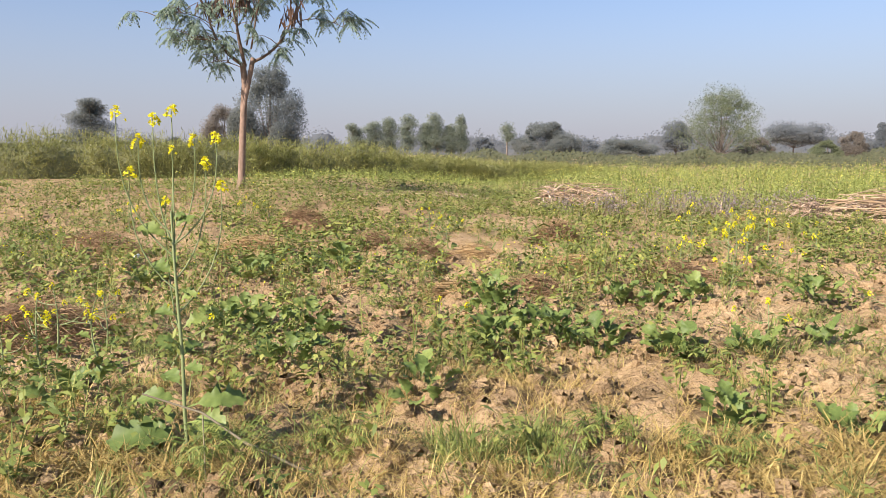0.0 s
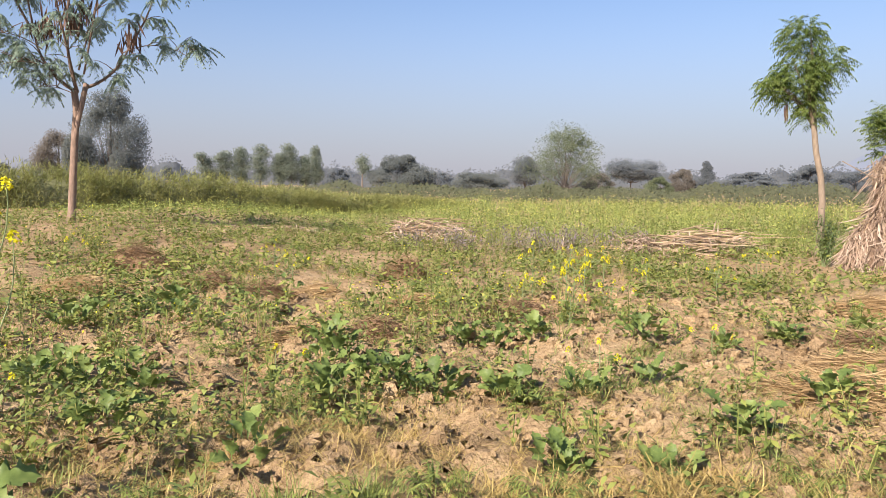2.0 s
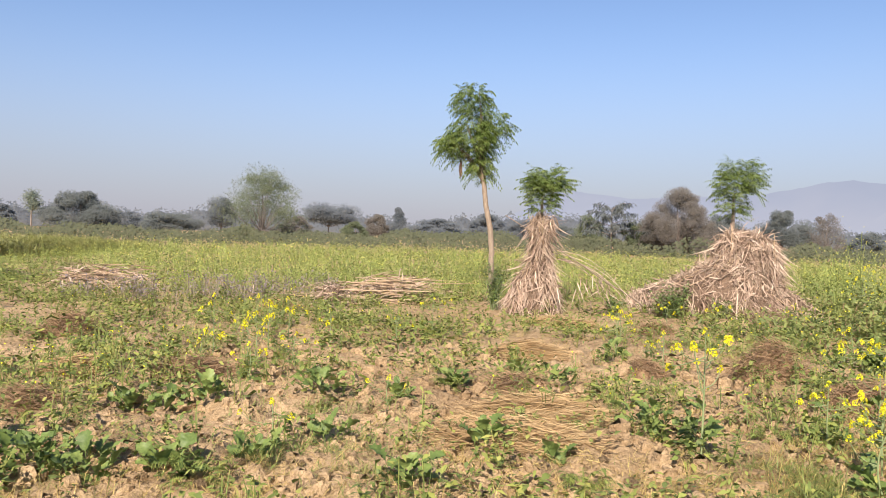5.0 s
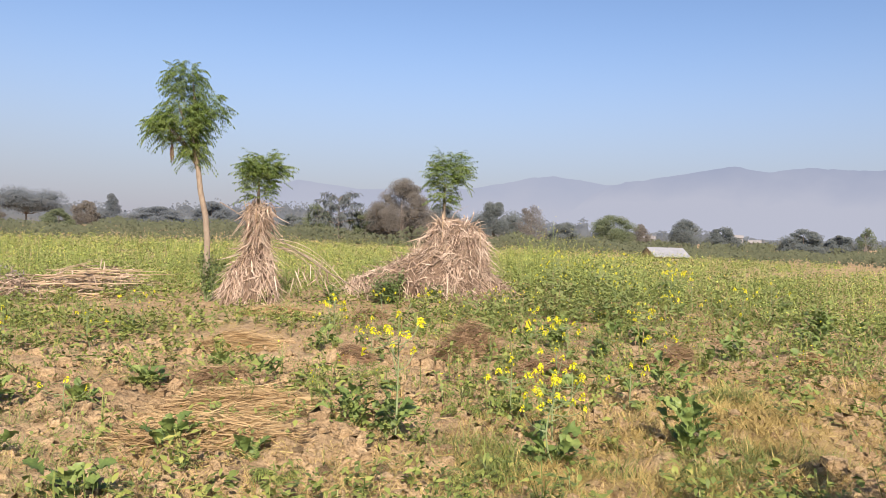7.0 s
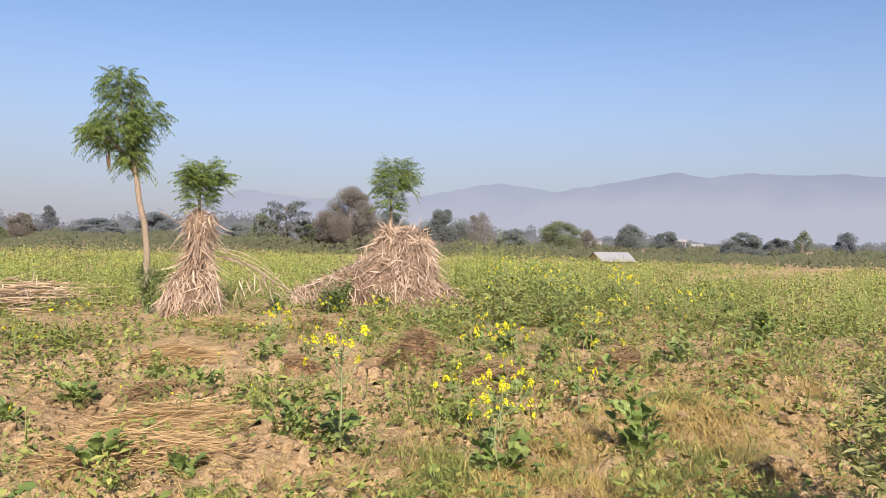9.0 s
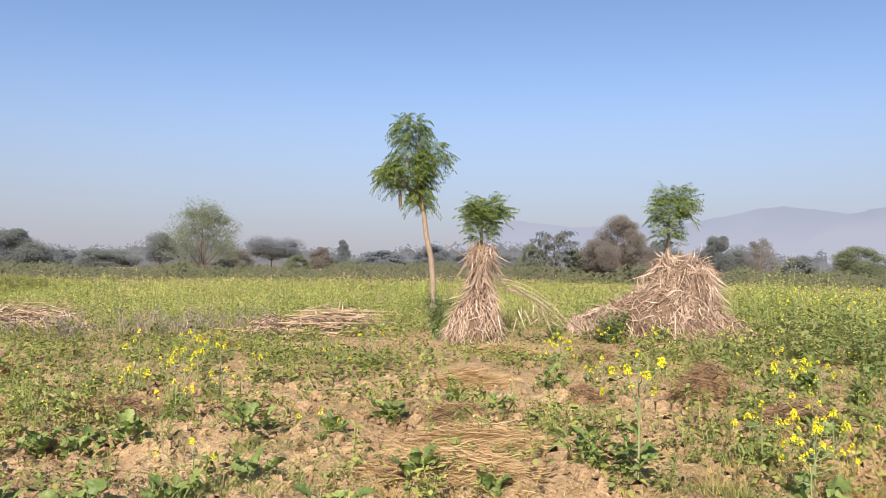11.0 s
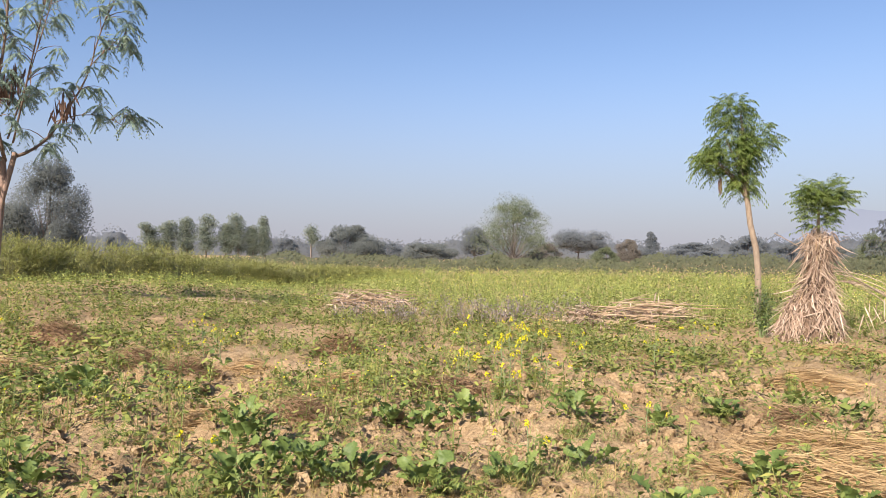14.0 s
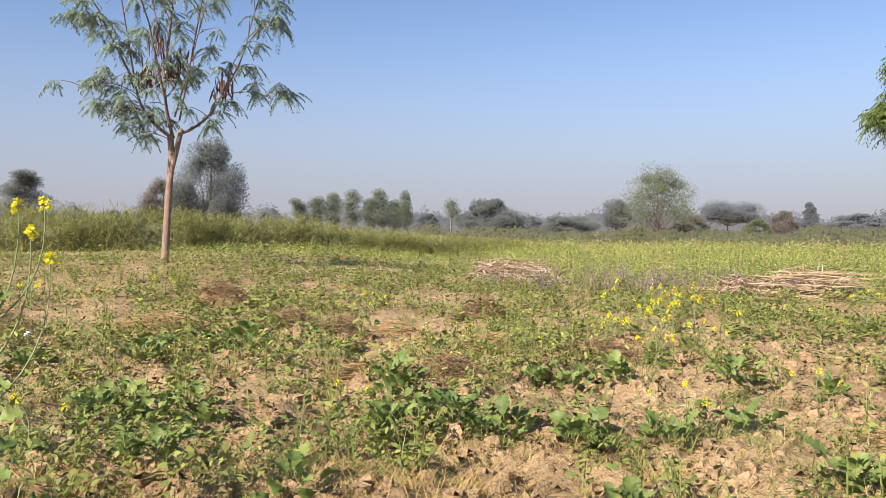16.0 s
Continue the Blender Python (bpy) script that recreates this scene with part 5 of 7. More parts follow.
# ---- straw, corn stalks and stooks ----
def straw_heap(x, y, wide, deep, tall, turn, mat, label, count=420, flow=0.25):
    """A low heap of raked stalks lying roughly one way over a mound."""
    tangled = mat is STRAW_BROWN
    tall, flow = (tall * 1.5, max(flow, 0.75)) if tangled else (tall * 1.35, flow)
    z = float(np.min(ground_at(np.array([x - 0.1, x, x + 0.1]), np.array([y, y, y]))))
    soup = Soup()
    ang = np.linspace(0, 2 * math.pi, 28, endpoint=False)
    rings = []
    for s in (1.0, 0.8, 0.55, 0.28, 0.04):
        wob = 1 + 0.18 * np.sin(ang * 3 + x) + 0.1 * np.sin(ang * 5 + y)
        rings.append(np.stack([wide / 2 * s * np.cos(ang) * wob, deep / 2 * s * np.sin(ang) * wob, np.full(28, tall * 0.55 * (1 - s ** 2) - 0.05)], 1))
    v = np.stack(rings)
    v[..., 2] += (vnoise(v[..., 0] * 9 + x * 7, v[..., 1] * 9, 0.6, 5) - 0.5) * tall * 0.5 * (v[..., 2] > 0)
    q = [(k * 28 + i, k * 28 + (i + 1) % 28, (k + 1) * 28 + (i + 1) % 28, (k + 1) * 28 + i) for k in range(4) for i in range(28)]
    heap = thing("straw_heap", x, y, z, turn, label, "straw heap", "straw heaps on the field")
    part("mound", soup.add(v, q).mesh("mound", mat), heap)
    soup = Soup()
    n = int(count * 3.0)
    r, a = np.sqrt(rng.uniform(0, 1, n)), rng.uniform(0, 2 * math.pi, n)
    px, py = wide / 2 * r * np.cos(a), deep / 2 * r * np.sin(a)
    pz = tall * (0.55 * (1 - r ** 2) + rng.uniform(0.0, 0.4, n) * (1 - r)) + rng.uniform(-0.02, 0.03, n)
    length = rng.uniform(0.2, 0.55, n) * min(1.0, wide / 0.9)
    w = np.stack([np.ones(n), rng.normal(0, 1.0, n) * flow * 2, rng.normal(0.05, 0.4 if tangled else 0.16, n) - 0.35 * px / wide * tall * 4], 1)
    w[rng.uniform(0, 1, n) < 0.5, 0] *= -1
    w = unit(w)
    at = np.stack([px, py, pz + 0.015], 1) - w * length[:, None] * 0.5
    blades(soup, at, w, length, rng.uniform(0.003, 0.008, n), rng.uniform(0.0, 0.25, n) * tall * 3, KITE, 0.0, rng.uniform(-1, 1, n), rng.normal(0, 0.15, n))
    part("straw", soup.mesh("straw", mat), heap, kind="stuff")


TAN, BROWN = "low tan heap of raked straw lying on bare soil", "low brown heap of withered stalks among green weeds"
straw_heap(-2.55, 12.5, 1.05, 0.6, 0.30, 5, STRAW_BROWN, BROWN)
straw_heap(-1.2, 10.75, 0.85, 0.5, 0.2, 0, STRAW_BROWN, BROWN)
straw_heap(-0.42, 9.9, 0.75, 0.45, 0.2, 10, STRAW_BROWN, BROWN)
straw_heap(0.25, 10.5, 0.6, 0.4, 0.12, -10, STRAW_TAN, TAN, 260)
straw_heap(1.5, 11.35, 0.85, 0.5, 0.26, 0, STRAW_BROWN, BROWN)
straw_heap(1.3, 8.6, 0.8, 0.4, 0.15, -12, STRAW_TAN, TAN)
straw_heap(2.3, 8.1, 1.0, 0.6, 0.17, 0, STRAW_BROWN, "wispy grey-brown heap of dry stalks", 380)
straw_heap(0.05, 7.15, 1.0, 0.6, 0.16, 8, STRAW_TAN, TAN, 520)
straw_heap(0.75, 7.05, 0.7, 0.45, 0.18, -6, STRAW_BROWN, BROWN)
straw_heap(6.4, 7.78, 1.1, 0.65, 0.17, -30, STRAW_TAN, TAN, 460)
straw_heap(4.45, 5.15, 1.75, 1.0, 0.22, -28, STRAW_TAN, "large flattened heap of combed golden straw", 1500, 0.3)
straw_heap(3.75, 4.55, 1.3, 0.6, 0.12, -34, STRAW_TAN, "loose tail of golden straw trailing off a larger heap", 600, 0.3)
straw_heap(5.0, 6.1, 0.9, 0.5, 0.17, -30, STRAW_BROWN, "grey-brown dry stalks behind a golden straw heap", 420)
straw_heap(7.95, 5.42, 0.85, 0.55, 0.36, -45, STRAW_BROWN, "upright reddish-brown withered bush heap", 520, 0.9)
straw_heap(9.85, 8.9, 0.7, 0.45, 0.16, -40, STRAW_BROWN, BROWN)
straw_heap(9.2, 3.42, 0.8, 0.5, 0.3, -60, STRAW_BROWN, BROWN)
straw_heap(7.5, 4.05, 0.8, 0.5, 0.22, -55, STRAW_BROWN, "matted reddish-brown dry weeds", 420, 0.8)
straw_heap(14.4, 6.7, 0.9, 0.5, 0.16, -60, STRAW_TAN, TAN)
straw_heap(10.4, 2.25, 0.6, 0.4, 0.2, -70, STRAW_TAN, "small bright tuft of golden straw")
straw_heap(6.8, 6.2, 0.5, 0.4, 0.16, -30, STRAW_BROWN, "small dark tangle of withered weeds", 260, 0.8)
straw_heap(-4.8, 10.1, 1.3, 0.7, 0.28, 12, STRAW_BROWN, BROWN)
straw_heap(-2.65, 10.0, 0.9, 0.45, 0.14, 6, STRAW_TAN, TAN)
straw_heap(-3.05, 5.35, 1.2, 0.8, 0.25, 20, STRAW_BROWN, "brown heap of dry stalks beside yellow flowers", 600)
straw_heap(9.3, 10.6, 1.3, 0.5, 0.10, -40, STRAW_TAN, "thin scatter of pale straw before a stook", 360)
straw_heap(5.2, 13.6, 0.9, 0.45, 0.18, -10, STRAW_TAN, TAN, 300)


def stalk_data(seed):
    """One cut corn stalk, a metre long and of unit thickness, with knots."""
    r = np.random.default_rng(seed)
    soup = Soup()
    s = np.linspace(0, 1, 7)
    pts = np.stack([s, r.normal(0, 0.8, 7) * np.sin(s * math.pi), r.normal(0, 0.8, 7) * np.sin(s * math.pi)], 1)
    ang = np.linspace(0, 2 * math.pi, 5, endpoint=False)
    rad = np.array([1.0, 0.9, 1.1, 0.8, 0.95, 0.65, 0.4])
    v = pts[:, None] + rad[:, None, None] * np.stack([ang * 0, np.cos(ang), np.sin(ang)], 1)[None]
    q = [(i * 5 + j, i * 5 + (j + 1) % 5, (i + 1) * 5 + (j + 1) % 5, (i + 1) * 5 + j) for i in range(6) for j in range(5)]
    return soup.add(v, q).mesh("stalk", CORN_STALK)


STALKS = [stalk_data(s) for s in (11, 12, 13, 14)]


def rod(parent, a, b, radius):
    """A stalk from a to b."""
    d = Vector(b) - Vector(a)
    m = Matrix.Translation(a) @ d.to_track_quat("X", "Z").to_matrix().to_4x4() @ Matrix.Diagonal((d.length, radius, radius, 1))
    part("stalk", STALKS[int(rng.integers(0, 4))], parent, m=m)


def stalk_bundle(x, y, turn, length, wide, tall, count, label, rough=0.10, leaves=90):
    """Cut corn stalks lying side by side, with their dry leaves."""
    z = float(ground_at(x, y)) - 0.02
    bundle = thing("corn_stalk_bundle", x, y, z, turn, label, "corn stalks", "bundles of cut corn stalks")
    dry = Soup()
    for i in range(count):
        s = rng.uniform(-1, 1)
        h = 1.3 * tall * (1 - s * s) * rng.uniform(0.1, 1.0)
        x0 = rng.uniform(-0.5, 0.0) * length
        a = np.array([x0, s * wide / 2, h * (0.6 + 0.4 * math.cos(3 * x0 / length)) + 0.02])
        b = np.array([x0 + rng.uniform(0.4, 0.55) * length, s * wide / 2 + rng.normal(0, rough * 6), max(0.02, h * rng.uniform(0.3, 1.2) + rng.normal(0, rough * 0.5))])
        rod(bundle, a, b, rng.uniform(0.006, 0.011))
    n = leaves * 6
    px, py = rng.uniform(-length / 2, length / 2, n), rng.normal(0, wide * 0.3, n)
    lump = 0.55 + 0.75 * vnoise(px + x, py + y, 0.5, 121)
    at = np.stack([px, py, rng.uniform(0.15, 1.0, n) * tall * 1.15 * lump * np.clip(1.1 - (2 * px / length) ** 2, 0.2, 1)], 1)
    w = unit(np.stack([rng.normal(0, 1, n), rng.normal(0, 0.6, n), rng.normal(0.0, 0.35, n)], 1))
    blades(dry, at, w, rng.uniform(0.15, 0.45, n), rng.uniform(0.014, 0.036, n), 0.35, BLADE, 0.3, rng.uniform(-1, 1, n), rng.normal(0, 0.35, n))
    part("leaves", dry.mesh("leaves", CORN), bundle, "curled dry corn leaves", kind="stuff")


stalk_bundle(3.1, 19.3, -26, 2.4, 0.9, 0.52, 90, "heap of pale cut corn stalks lying before the crop", 0.15, 90)
stalk_bundle(2.35, 19.8, 14, 0.9, 0.5, 0.45, 30, "short crossed corn stalks piled on a heap", 0.16, 40)
stalk_bundle(-1.2, 20.9, -4, 3.4, 0.5, 0.12, 40, "thin row of pale corn stalks lying on the ground", 0.08, 30)
stalk_bundle(-2.6, 17.6, -2, 2.2, 0.4, 0.08, 20, "few pale corn stalks lying flat on the soil", 0.08, 14)
stalk_bundle(8.35, 15.5, 8, 3.1, 1.0, 0.55, 120, "long heap of straw-coloured corn stalks lying before the crop", 0.13, 170)
stalk_bundle(6.75, 14.9, 50, 0.8, 0.6, 0.34, 26, "frayed tops of corn stalks at a heap's end", 0.2, 110)
stalk_bundle(5.6, 16.0, 0, 1.8, 0.5, 0.18, 34, "low row of tangled pale corn stalks among lilac weeds", 0.1, 50)


def corn_stook(x, y, turn, profile, count_stalks, count_leaves, label, deep=1.0, flare=0.35):
    """A standing stook. profile: rows of height, left edge and right edge."""
    z = float(ground_at(x, y)) - 0.02
    stook = thing("corn_stook", x, y, z, turn, label, "corn stook", "corn stooks")
    hs, ls, rs = (np.array(c, float) for c in zip(*profile))
    ang = np.linspace(0, 2 * math.pi, 40, endpoint=False)
    rings = []
    for h in np.linspace(0, hs[-1] * 0.93, 14):
        l, r = np.interp(h, hs, ls) * 0.9, np.interp(h, hs, rs) * 0.9
        c, w = (l + r) / 2, (r - l) / 2
        d = w * deep if w < 0.8 else 0.8 * deep * (w / 0.8) ** 0.4
        rr = 1 + 0.12 * (vnoise(ang * 4 + h, ang * 0 + h * 5, 0.7, 9) - 0.5)
        rings.append(np.stack([c + w * np.cos(ang) * rr, d * np.sin(ang) * rr, np.full(40, h)], 1))
    v = np.stack(rings)
    q = [(k * 40 + i, k * 40 + (i + 1) % 40, (k + 1) * 40 + (i + 1) % 40, (k + 1) * 40 + i) for k in range(13) for i in range(40)]
    part("core", Soup().add(v, q).mesh("core", CORN_CORE), stook, "matted inner stalks, darkened as shade between the leaves")

    def skin(h, a, out=1.0):
        l, r = np.interp(h, hs, ls), np.interp(h, hs, rs)
        c, w = (l + r) / 2, (r - l) / 2
        d = np.where(w < 0.8, w * deep, 0.8 * deep * (np.maximum(w, 0.01) / 0.8) ** 0.4)
        return np.stack([c + w * np.cos(a) * out, d * np.sin(a) * out, h], -1)

    dry = Soup()
    top = hs[-1]
    for i in range(count_stalks):
        a = rng.uniform(0, 2 * math.pi)
        h0 = top * rng.uniform(0.0, 0.8)
        h1 = min(top, h0 + rng.uniform(0.3, 0.6))
        foot, neck = skin(h0, a, rng.uniform(0.88, 1.0)), skin(h1, a + rng.normal(0, 0.12), rng.uniform(0.85, 1.0))
        if h1 > top * 0.85:
            neck = neck + np.array([math.cos(a) * flare, math.sin(a) * flare, 0.25]) * rng.uniform(0, 0.7)
        rod(stook, foot, neck, rng.uniform(0.006, 0.011))
    # long leaves hanging down the sides
    n = count_leaves
    h = top * rng.uniform(0.05, 1.0, n) ** 1.35
    a = rng.uniform(0, 2 * math.pi, n)
    at = skin(h, a, rng.uniform(0.90, 1.05, n))
    below = skin(np.maximum(h - 0.25, -0.05), a + rng.normal(0, 0.15, n), 1.0)
    out = np.stack([np.cos(a), np.sin(a), np.zeros(n)], 1)
    w = unit(unit(below - at) + rng.normal(0, 1, (n, 3)) * np.interp(h, [0.1, 0.5, 0.9, 1.4], [0.22, 0.5, 0.9, 0.8])[:, None] + out * rng.uniform(-0.1, 0.3, n)[:, None])
    w = unit(w - out * (0.75 * np.sum(w * out, 1))[:, None])
    blades(dry, at, w, rng.uniform(0.14, 0.46, n) * np.minimum(1, 0.4 + h), rng.uniform(0.010, 0.034, n), rng.uniform(0.1, 0.9, n), BEND, 0.35, rng.uniform(-1.4, 1.4, n), rng.normal(0, 0.7, n))
    # curled scraps at every angle
    m = count_leaves // 2
    h = top * rng.uniform(0.02, 1.0, m) ** 1.2
    a = rng.uniform(0, 2 * math.pi, m)
    at = skin(h, a, rng.uniform(0.92, 1.04, m))
    blades(dry, at, ways(m, -80, 10), rng.uniform(0.08, 0.24, m), rng.uniform(0.012, 0.034, m), rng.uniform(0, 1.2, m), KITE, 0.0, rng.uniform(-1.5, 1.5, m), rng.normal(0, 0.6, m))
    # frayed top
    m = count_leaves // 5
    a = rng.uniform(0, 2 * math.pi, m)
    at = skin(top * rng.uniform(0.8, 1.0, m), a, rng.uniform(0.3, 1.0, m))
    blades(dry, at, unit(ways(m, 20, 85)), rng.uniform(0.1, 0.28, m), rng.uniform(0.010, 0.026, m), 0.7, BLADE, 0.0, rng.uniform(-1, 1, m), rng.normal(0, 0.3, m))
    part("leaves", dry.mesh("leaves", CORN), stook, "long curling dry corn leaves", kind="stuff")
    return stook


corn_stook(10.1, 12.2, -39, ((0, -0.72, 0.47), (0.2, -0.70, 0.40), (0.42, -0.64, 0.33), (0.65, -0.50, 0.29), (0.85, -0.36, 0.26), (1.05, -0.25, 0.2), (1.2, -0.17, 0.13), (1.4, -0.13, 0.10), (1.6, -0.14, 0.13), (1.85, -0.18, 0.2), (1.95, -0.2, 0.24)),
           60, 1900, "narrow conical stook of dry pale corn stalks round a young tree", 0.8, 0.3)
corn_stook(13.95, 10.68, -52, ((0, -1.5, 1.95), (0.15, -1.9, 1.88), (0.3, -2.08, 1.6), (0.5, -1.95, 1.28), (0.65, -1.5, 1.08), (0.8, -1.1, 0.94), (1.0, -0.72, 0.93), (1.2, -0.38, 0.96), (1.4, -0.3, 0.92), (1.6, -0.26, 0.82), (1.72, -0.2, 0.6), (1.8, -0.1, 0.35)),
           90, 6000, "broad sprawling stook of dry pale corn stalks, one side sloping", 1.0, 0.2)


def leaning_poles():
    """A thin pole and bent stalks leaning from the narrow stook."""
    pole = Soup()
    a, b = np.array([9.43, 12.53, 1.94]), np.array([11.12, 11.25, 0.62])
    tube(pole, bow(a, b, (0, 0, 0.02), 8), np.linspace(0.008, 0.014, 8), 6)
    tube(pole, bow(b, (11.75, 11.0, 0.22), (0, 0, 0.03), 4), np.linspace(0.014, 0.016, 4), 6)
    tagged(new("thin_pole", pole.mesh("thin_pole", BARK_PALE)), "thin crooked pole leaning across the narrow stook", "pole")
    bent = Soup()
    for i in range(9):
        top = np.array([10.4, 12.0, 1.15]) + rng.normal(0, 0.1, 3)
        foot = np.array([11.55 + rng.normal(0, 0.25), 11.3 + rng.normal(0, 0.2), 0.12 + rng.uniform(0, 0.15)])
        tube(bent, bow(top, foot, (0.1, 0, 0.18 + rng.normal(0, 0.06)), 8), np.linspace(0.007, 0.004, 8), 5)
    at = np.array([11.05, 11.55, 0.6]) + rng.normal(0, 0.2, (40, 3)) * [1.4, 0.6, 1]
    blades(bent, at, unit(ways(40, -80, -20)), rng.uniform(0.25, 0.5, 40), 0.025, 0.1, BLADE, 0.0, rng.uniform(-1, 1, 40))
    tagged(new("corn_stalk_sheaf", bent.mesh("corn_stalk_sheaf", CORN)), "loose bent corn stalks arching down beside the stook", "corn stalks")


leaning_poles()


def leafy_bush(x, y, wide, tall, mat, label, count=500, leaf=0.07):
    z = float(ground_at(x, y))
    bush = thing("bush", x, y, z, 0, label, "bush", "bushes by the stooks")
    stems, leaves = Soup(), Soup()
    for i in range(14):
        w = ways(1, 45, 88)[0] * tall * rng.uniform(0.6, 1.0)
        w[:2] *= wide / tall * 0.7
        tube(stems, bow((rng.normal(0, 0.04), rng.normal(0, 0.04), -0.02), w, (0, 0, 0.05), 5), np.linspace(0.010, 0.004, 5), 4)
        n = count // 14
        s = rng.uniform(0.15, 1.05, n)[:, None]
        blades(leaves, w * s + rng.normal(0, 0.06 * wide, (n, 3)), ways(n, -20, 60), rng.uniform(0.7, 1.4, n) * leaf, rng.uniform(0.4, 0.6, n) * leaf, 0.3, OVAL)
    part("twig_mass", stems.mesh("twig_mass", STEM), bush, kind="stuff")
    part("foliage", leaves.mesh("foliage", mat), bush)


leafy_bush(9.55, 13.0, 0.85, 1.0, MUSTARD_LEAF, "dark green leafy bush at the foot of the tall tree", 700)
leafy_bush(12.3, 10.75, 1.1, 0.7, MUSTARD_LEAF, "green leafy bush growing against the broad stook", 1100)
leafy_bush(13.0, 10.1, 0.6, 0.42, MUSTARD_LEAF, "low green bush before the broad stook", 400)
leafy_bush(11.2, 11.3, 0.6, 0.4, MUSTARD_LEAF, "low green bush among bent stalks", 350)
leafy_bush(17.5, 7.0, 0.9, 0.8, RADISH_LEAF, "dark green bush at the crop's edge", 500)
leafy_bush(18.6, 9.1, 1.0, 0.75, GREYSTEM, "grey-green withered bush at the crop's edge", 500)
for x, y, wide, tall in ((9.8, 5.3, 0.42, 0.30), (9.5, 4.5, 0.40, 0.28), (10.9, 4.6, 0.45, 0.32), (11.8, 2.6, 0.50, 0.40), (10.7, 3.2, 0.40, 0.28), (16.8, 4.3, 0.60, 0.42), (17.0, 6.5, 0.70, 0.60)):
    leafy_bush(x, y, wide, tall, RADISH_LEAF, "low dark-green broad-leaved weed in rough growth", 130, 0.11)
leafy_bush(14.2, 3.0, 1.0, 0.55, RADISH_LEAF, "dark broad-leaved bush in the rough growth", 450, 0.11)


# ---- plants of the open field ----
def leaf_data(name, mat, lobed, slender=1.0, seed=1):
    """A single large lobed leaf on its stalk, one metre long, lying along x and arching."""
    r = np.random.default_rng(seed)
    soup = Soup()
    s = np.concatenate([[0, 0.1, 0.2], np.linspace(0.27, 1.0, 14)])
    body = np.interp(s, [0, 0.2, 0.3, 0.45, 0.62, 0.78, 0.9, 1.0], [0.012, 0.02, 0.10, 0.17, 0.24, 0.22, 0.13, 0.02]) * slender
    arch = np.interp(s, [0, 0.3, 0.6, 1.0], [0, 0.07, 0.06, -0.14])
    v = []
    for i in range(len(s)):
        cut = 1 + lobed * (1.0 if i % 3 else -1.3) * (0.0 if i < 3 else 1.0)
        wl, wr = body[i] * cut * r.uniform(0.85, 1.15), body[i] * cut * r.uniform(0.85, 1.15)
        rl, rr = r.normal(0, 0.22) * body[i], r.normal(0, 0.22) * body[i]
        x = s[i] + (0.03 if i % 3 == 2 else 0)
        v += [(x + 0.3 * wl * lobed, -wl, arch[i] + wl * 0.3 + rl), (s[i], -wl * 0.5, arch[i] + wl * 0.12), (s[i], 0, arch[i]), (s[i], wr * 0.5, arch[i] + wr * 0.12), (x + 0.3 * wr * lobed, wr, arch[i] + wr * 0.3 + rr)]
    q = [(i * 5 + j, i * 5 + j + 1, (i + 1) * 5 + j + 1, (i + 1) * 5 + j) for i in range(len(s) - 1) for j in range(4)]
    return soup.add(v, q).mesh(name, mat)


RADISH = [leaf_data("broad_leaf", RADISH_LEAF, w, s, k) for k, (w, s) in enumerate(((0.06, 1.1), (0.10, 1.25), (0.16, 1.0), (0.08, 1.4), (0.2, 1.1), (0.12, 0.9)))]
MUST = [leaf_data("mustard_leaf", RADISH_LEAF, w, s, 20 + k) for k, (w, s) in enumerate(((0.14, 0.95), (0.22, 1.0), (0.18, 1.15)))]


def flower_data(seed):
    """A head of small four-petalled flowers and buds, about one unit across."""
    r = np.random.default_rng(seed)
    soup = Soup()
    n = 15
    t, rad = r.uniform(0, 1, n), r.uniform(0.2, 0.45, n)
    a = r.uniform(0, 2 * math.pi, n)
    c = np.stack([rad * (1.1 - 0.8 * t) * np.cos(a), rad * (1.1 - 0.8 * t) * np.sin(a), t * 0.9 - 0.45], 1)
    face = unit(np.stack([np.cos(a) * (1.2 - t), np.sin(a) * (1.2 - t), 0.2 + t], 1))
    u = unit(np.cross(face, [0.3, 0.2, 1.0]))
    v = np.cross(face, u)
    for k in range(4):
        w = u * math.cos(k * math.pi / 2) + v * math.sin(k * math.pi / 2)
        blades(soup, c, w + face * 0.35, 0.21, 0.18, 0.0, OVAL, 0.0, r.uniform(-0.8, 0.8, n))
    return soup.mesh("flower_head", PETAL)


HEADS = [flower_data(s) for s in (1, 2, 3)]


def aim(x, y, z, azimuth, rise, size, roll=0.0):
    return Matrix.Translation((x, y, z)) @ Euler((roll, -rise, azimuth)).to_matrix().to_4x4() @ Matrix.Scale(size, 4)


def broadleaf_plant(x, y, wide, tall, label, leaves=14):
    z = float(ground_at(x, y)) - 0.01
    plant = thing("broadleaf_plant", x, y, z, rng.uniform(0, 360), label, "plant", "broad-leaved plants of the field")
    for i in range(int(leaves * 2.0)):
        a = i * 2.4 + rng.normal(0, 0.25)
        rise = rng.uniform(0.35, 1.4)
        size = min(0.15, math.hypot(wide * 0.5 * math.cos(rise) * 1.15, tall * math.sin(rise) * 1.1)) * rng.uniform(0.5, 1.15)
        off = rng.uniform(0.0, 0.36) * wide
        part("leaf", RADISH[int(rng.integers(0, 6))], plant, m=aim(off * math.cos(a), off * math.sin(a), rng.uniform(0, 0.6) * tall, a, rise, size, rng.normal(0, 0.4)))
    return plant


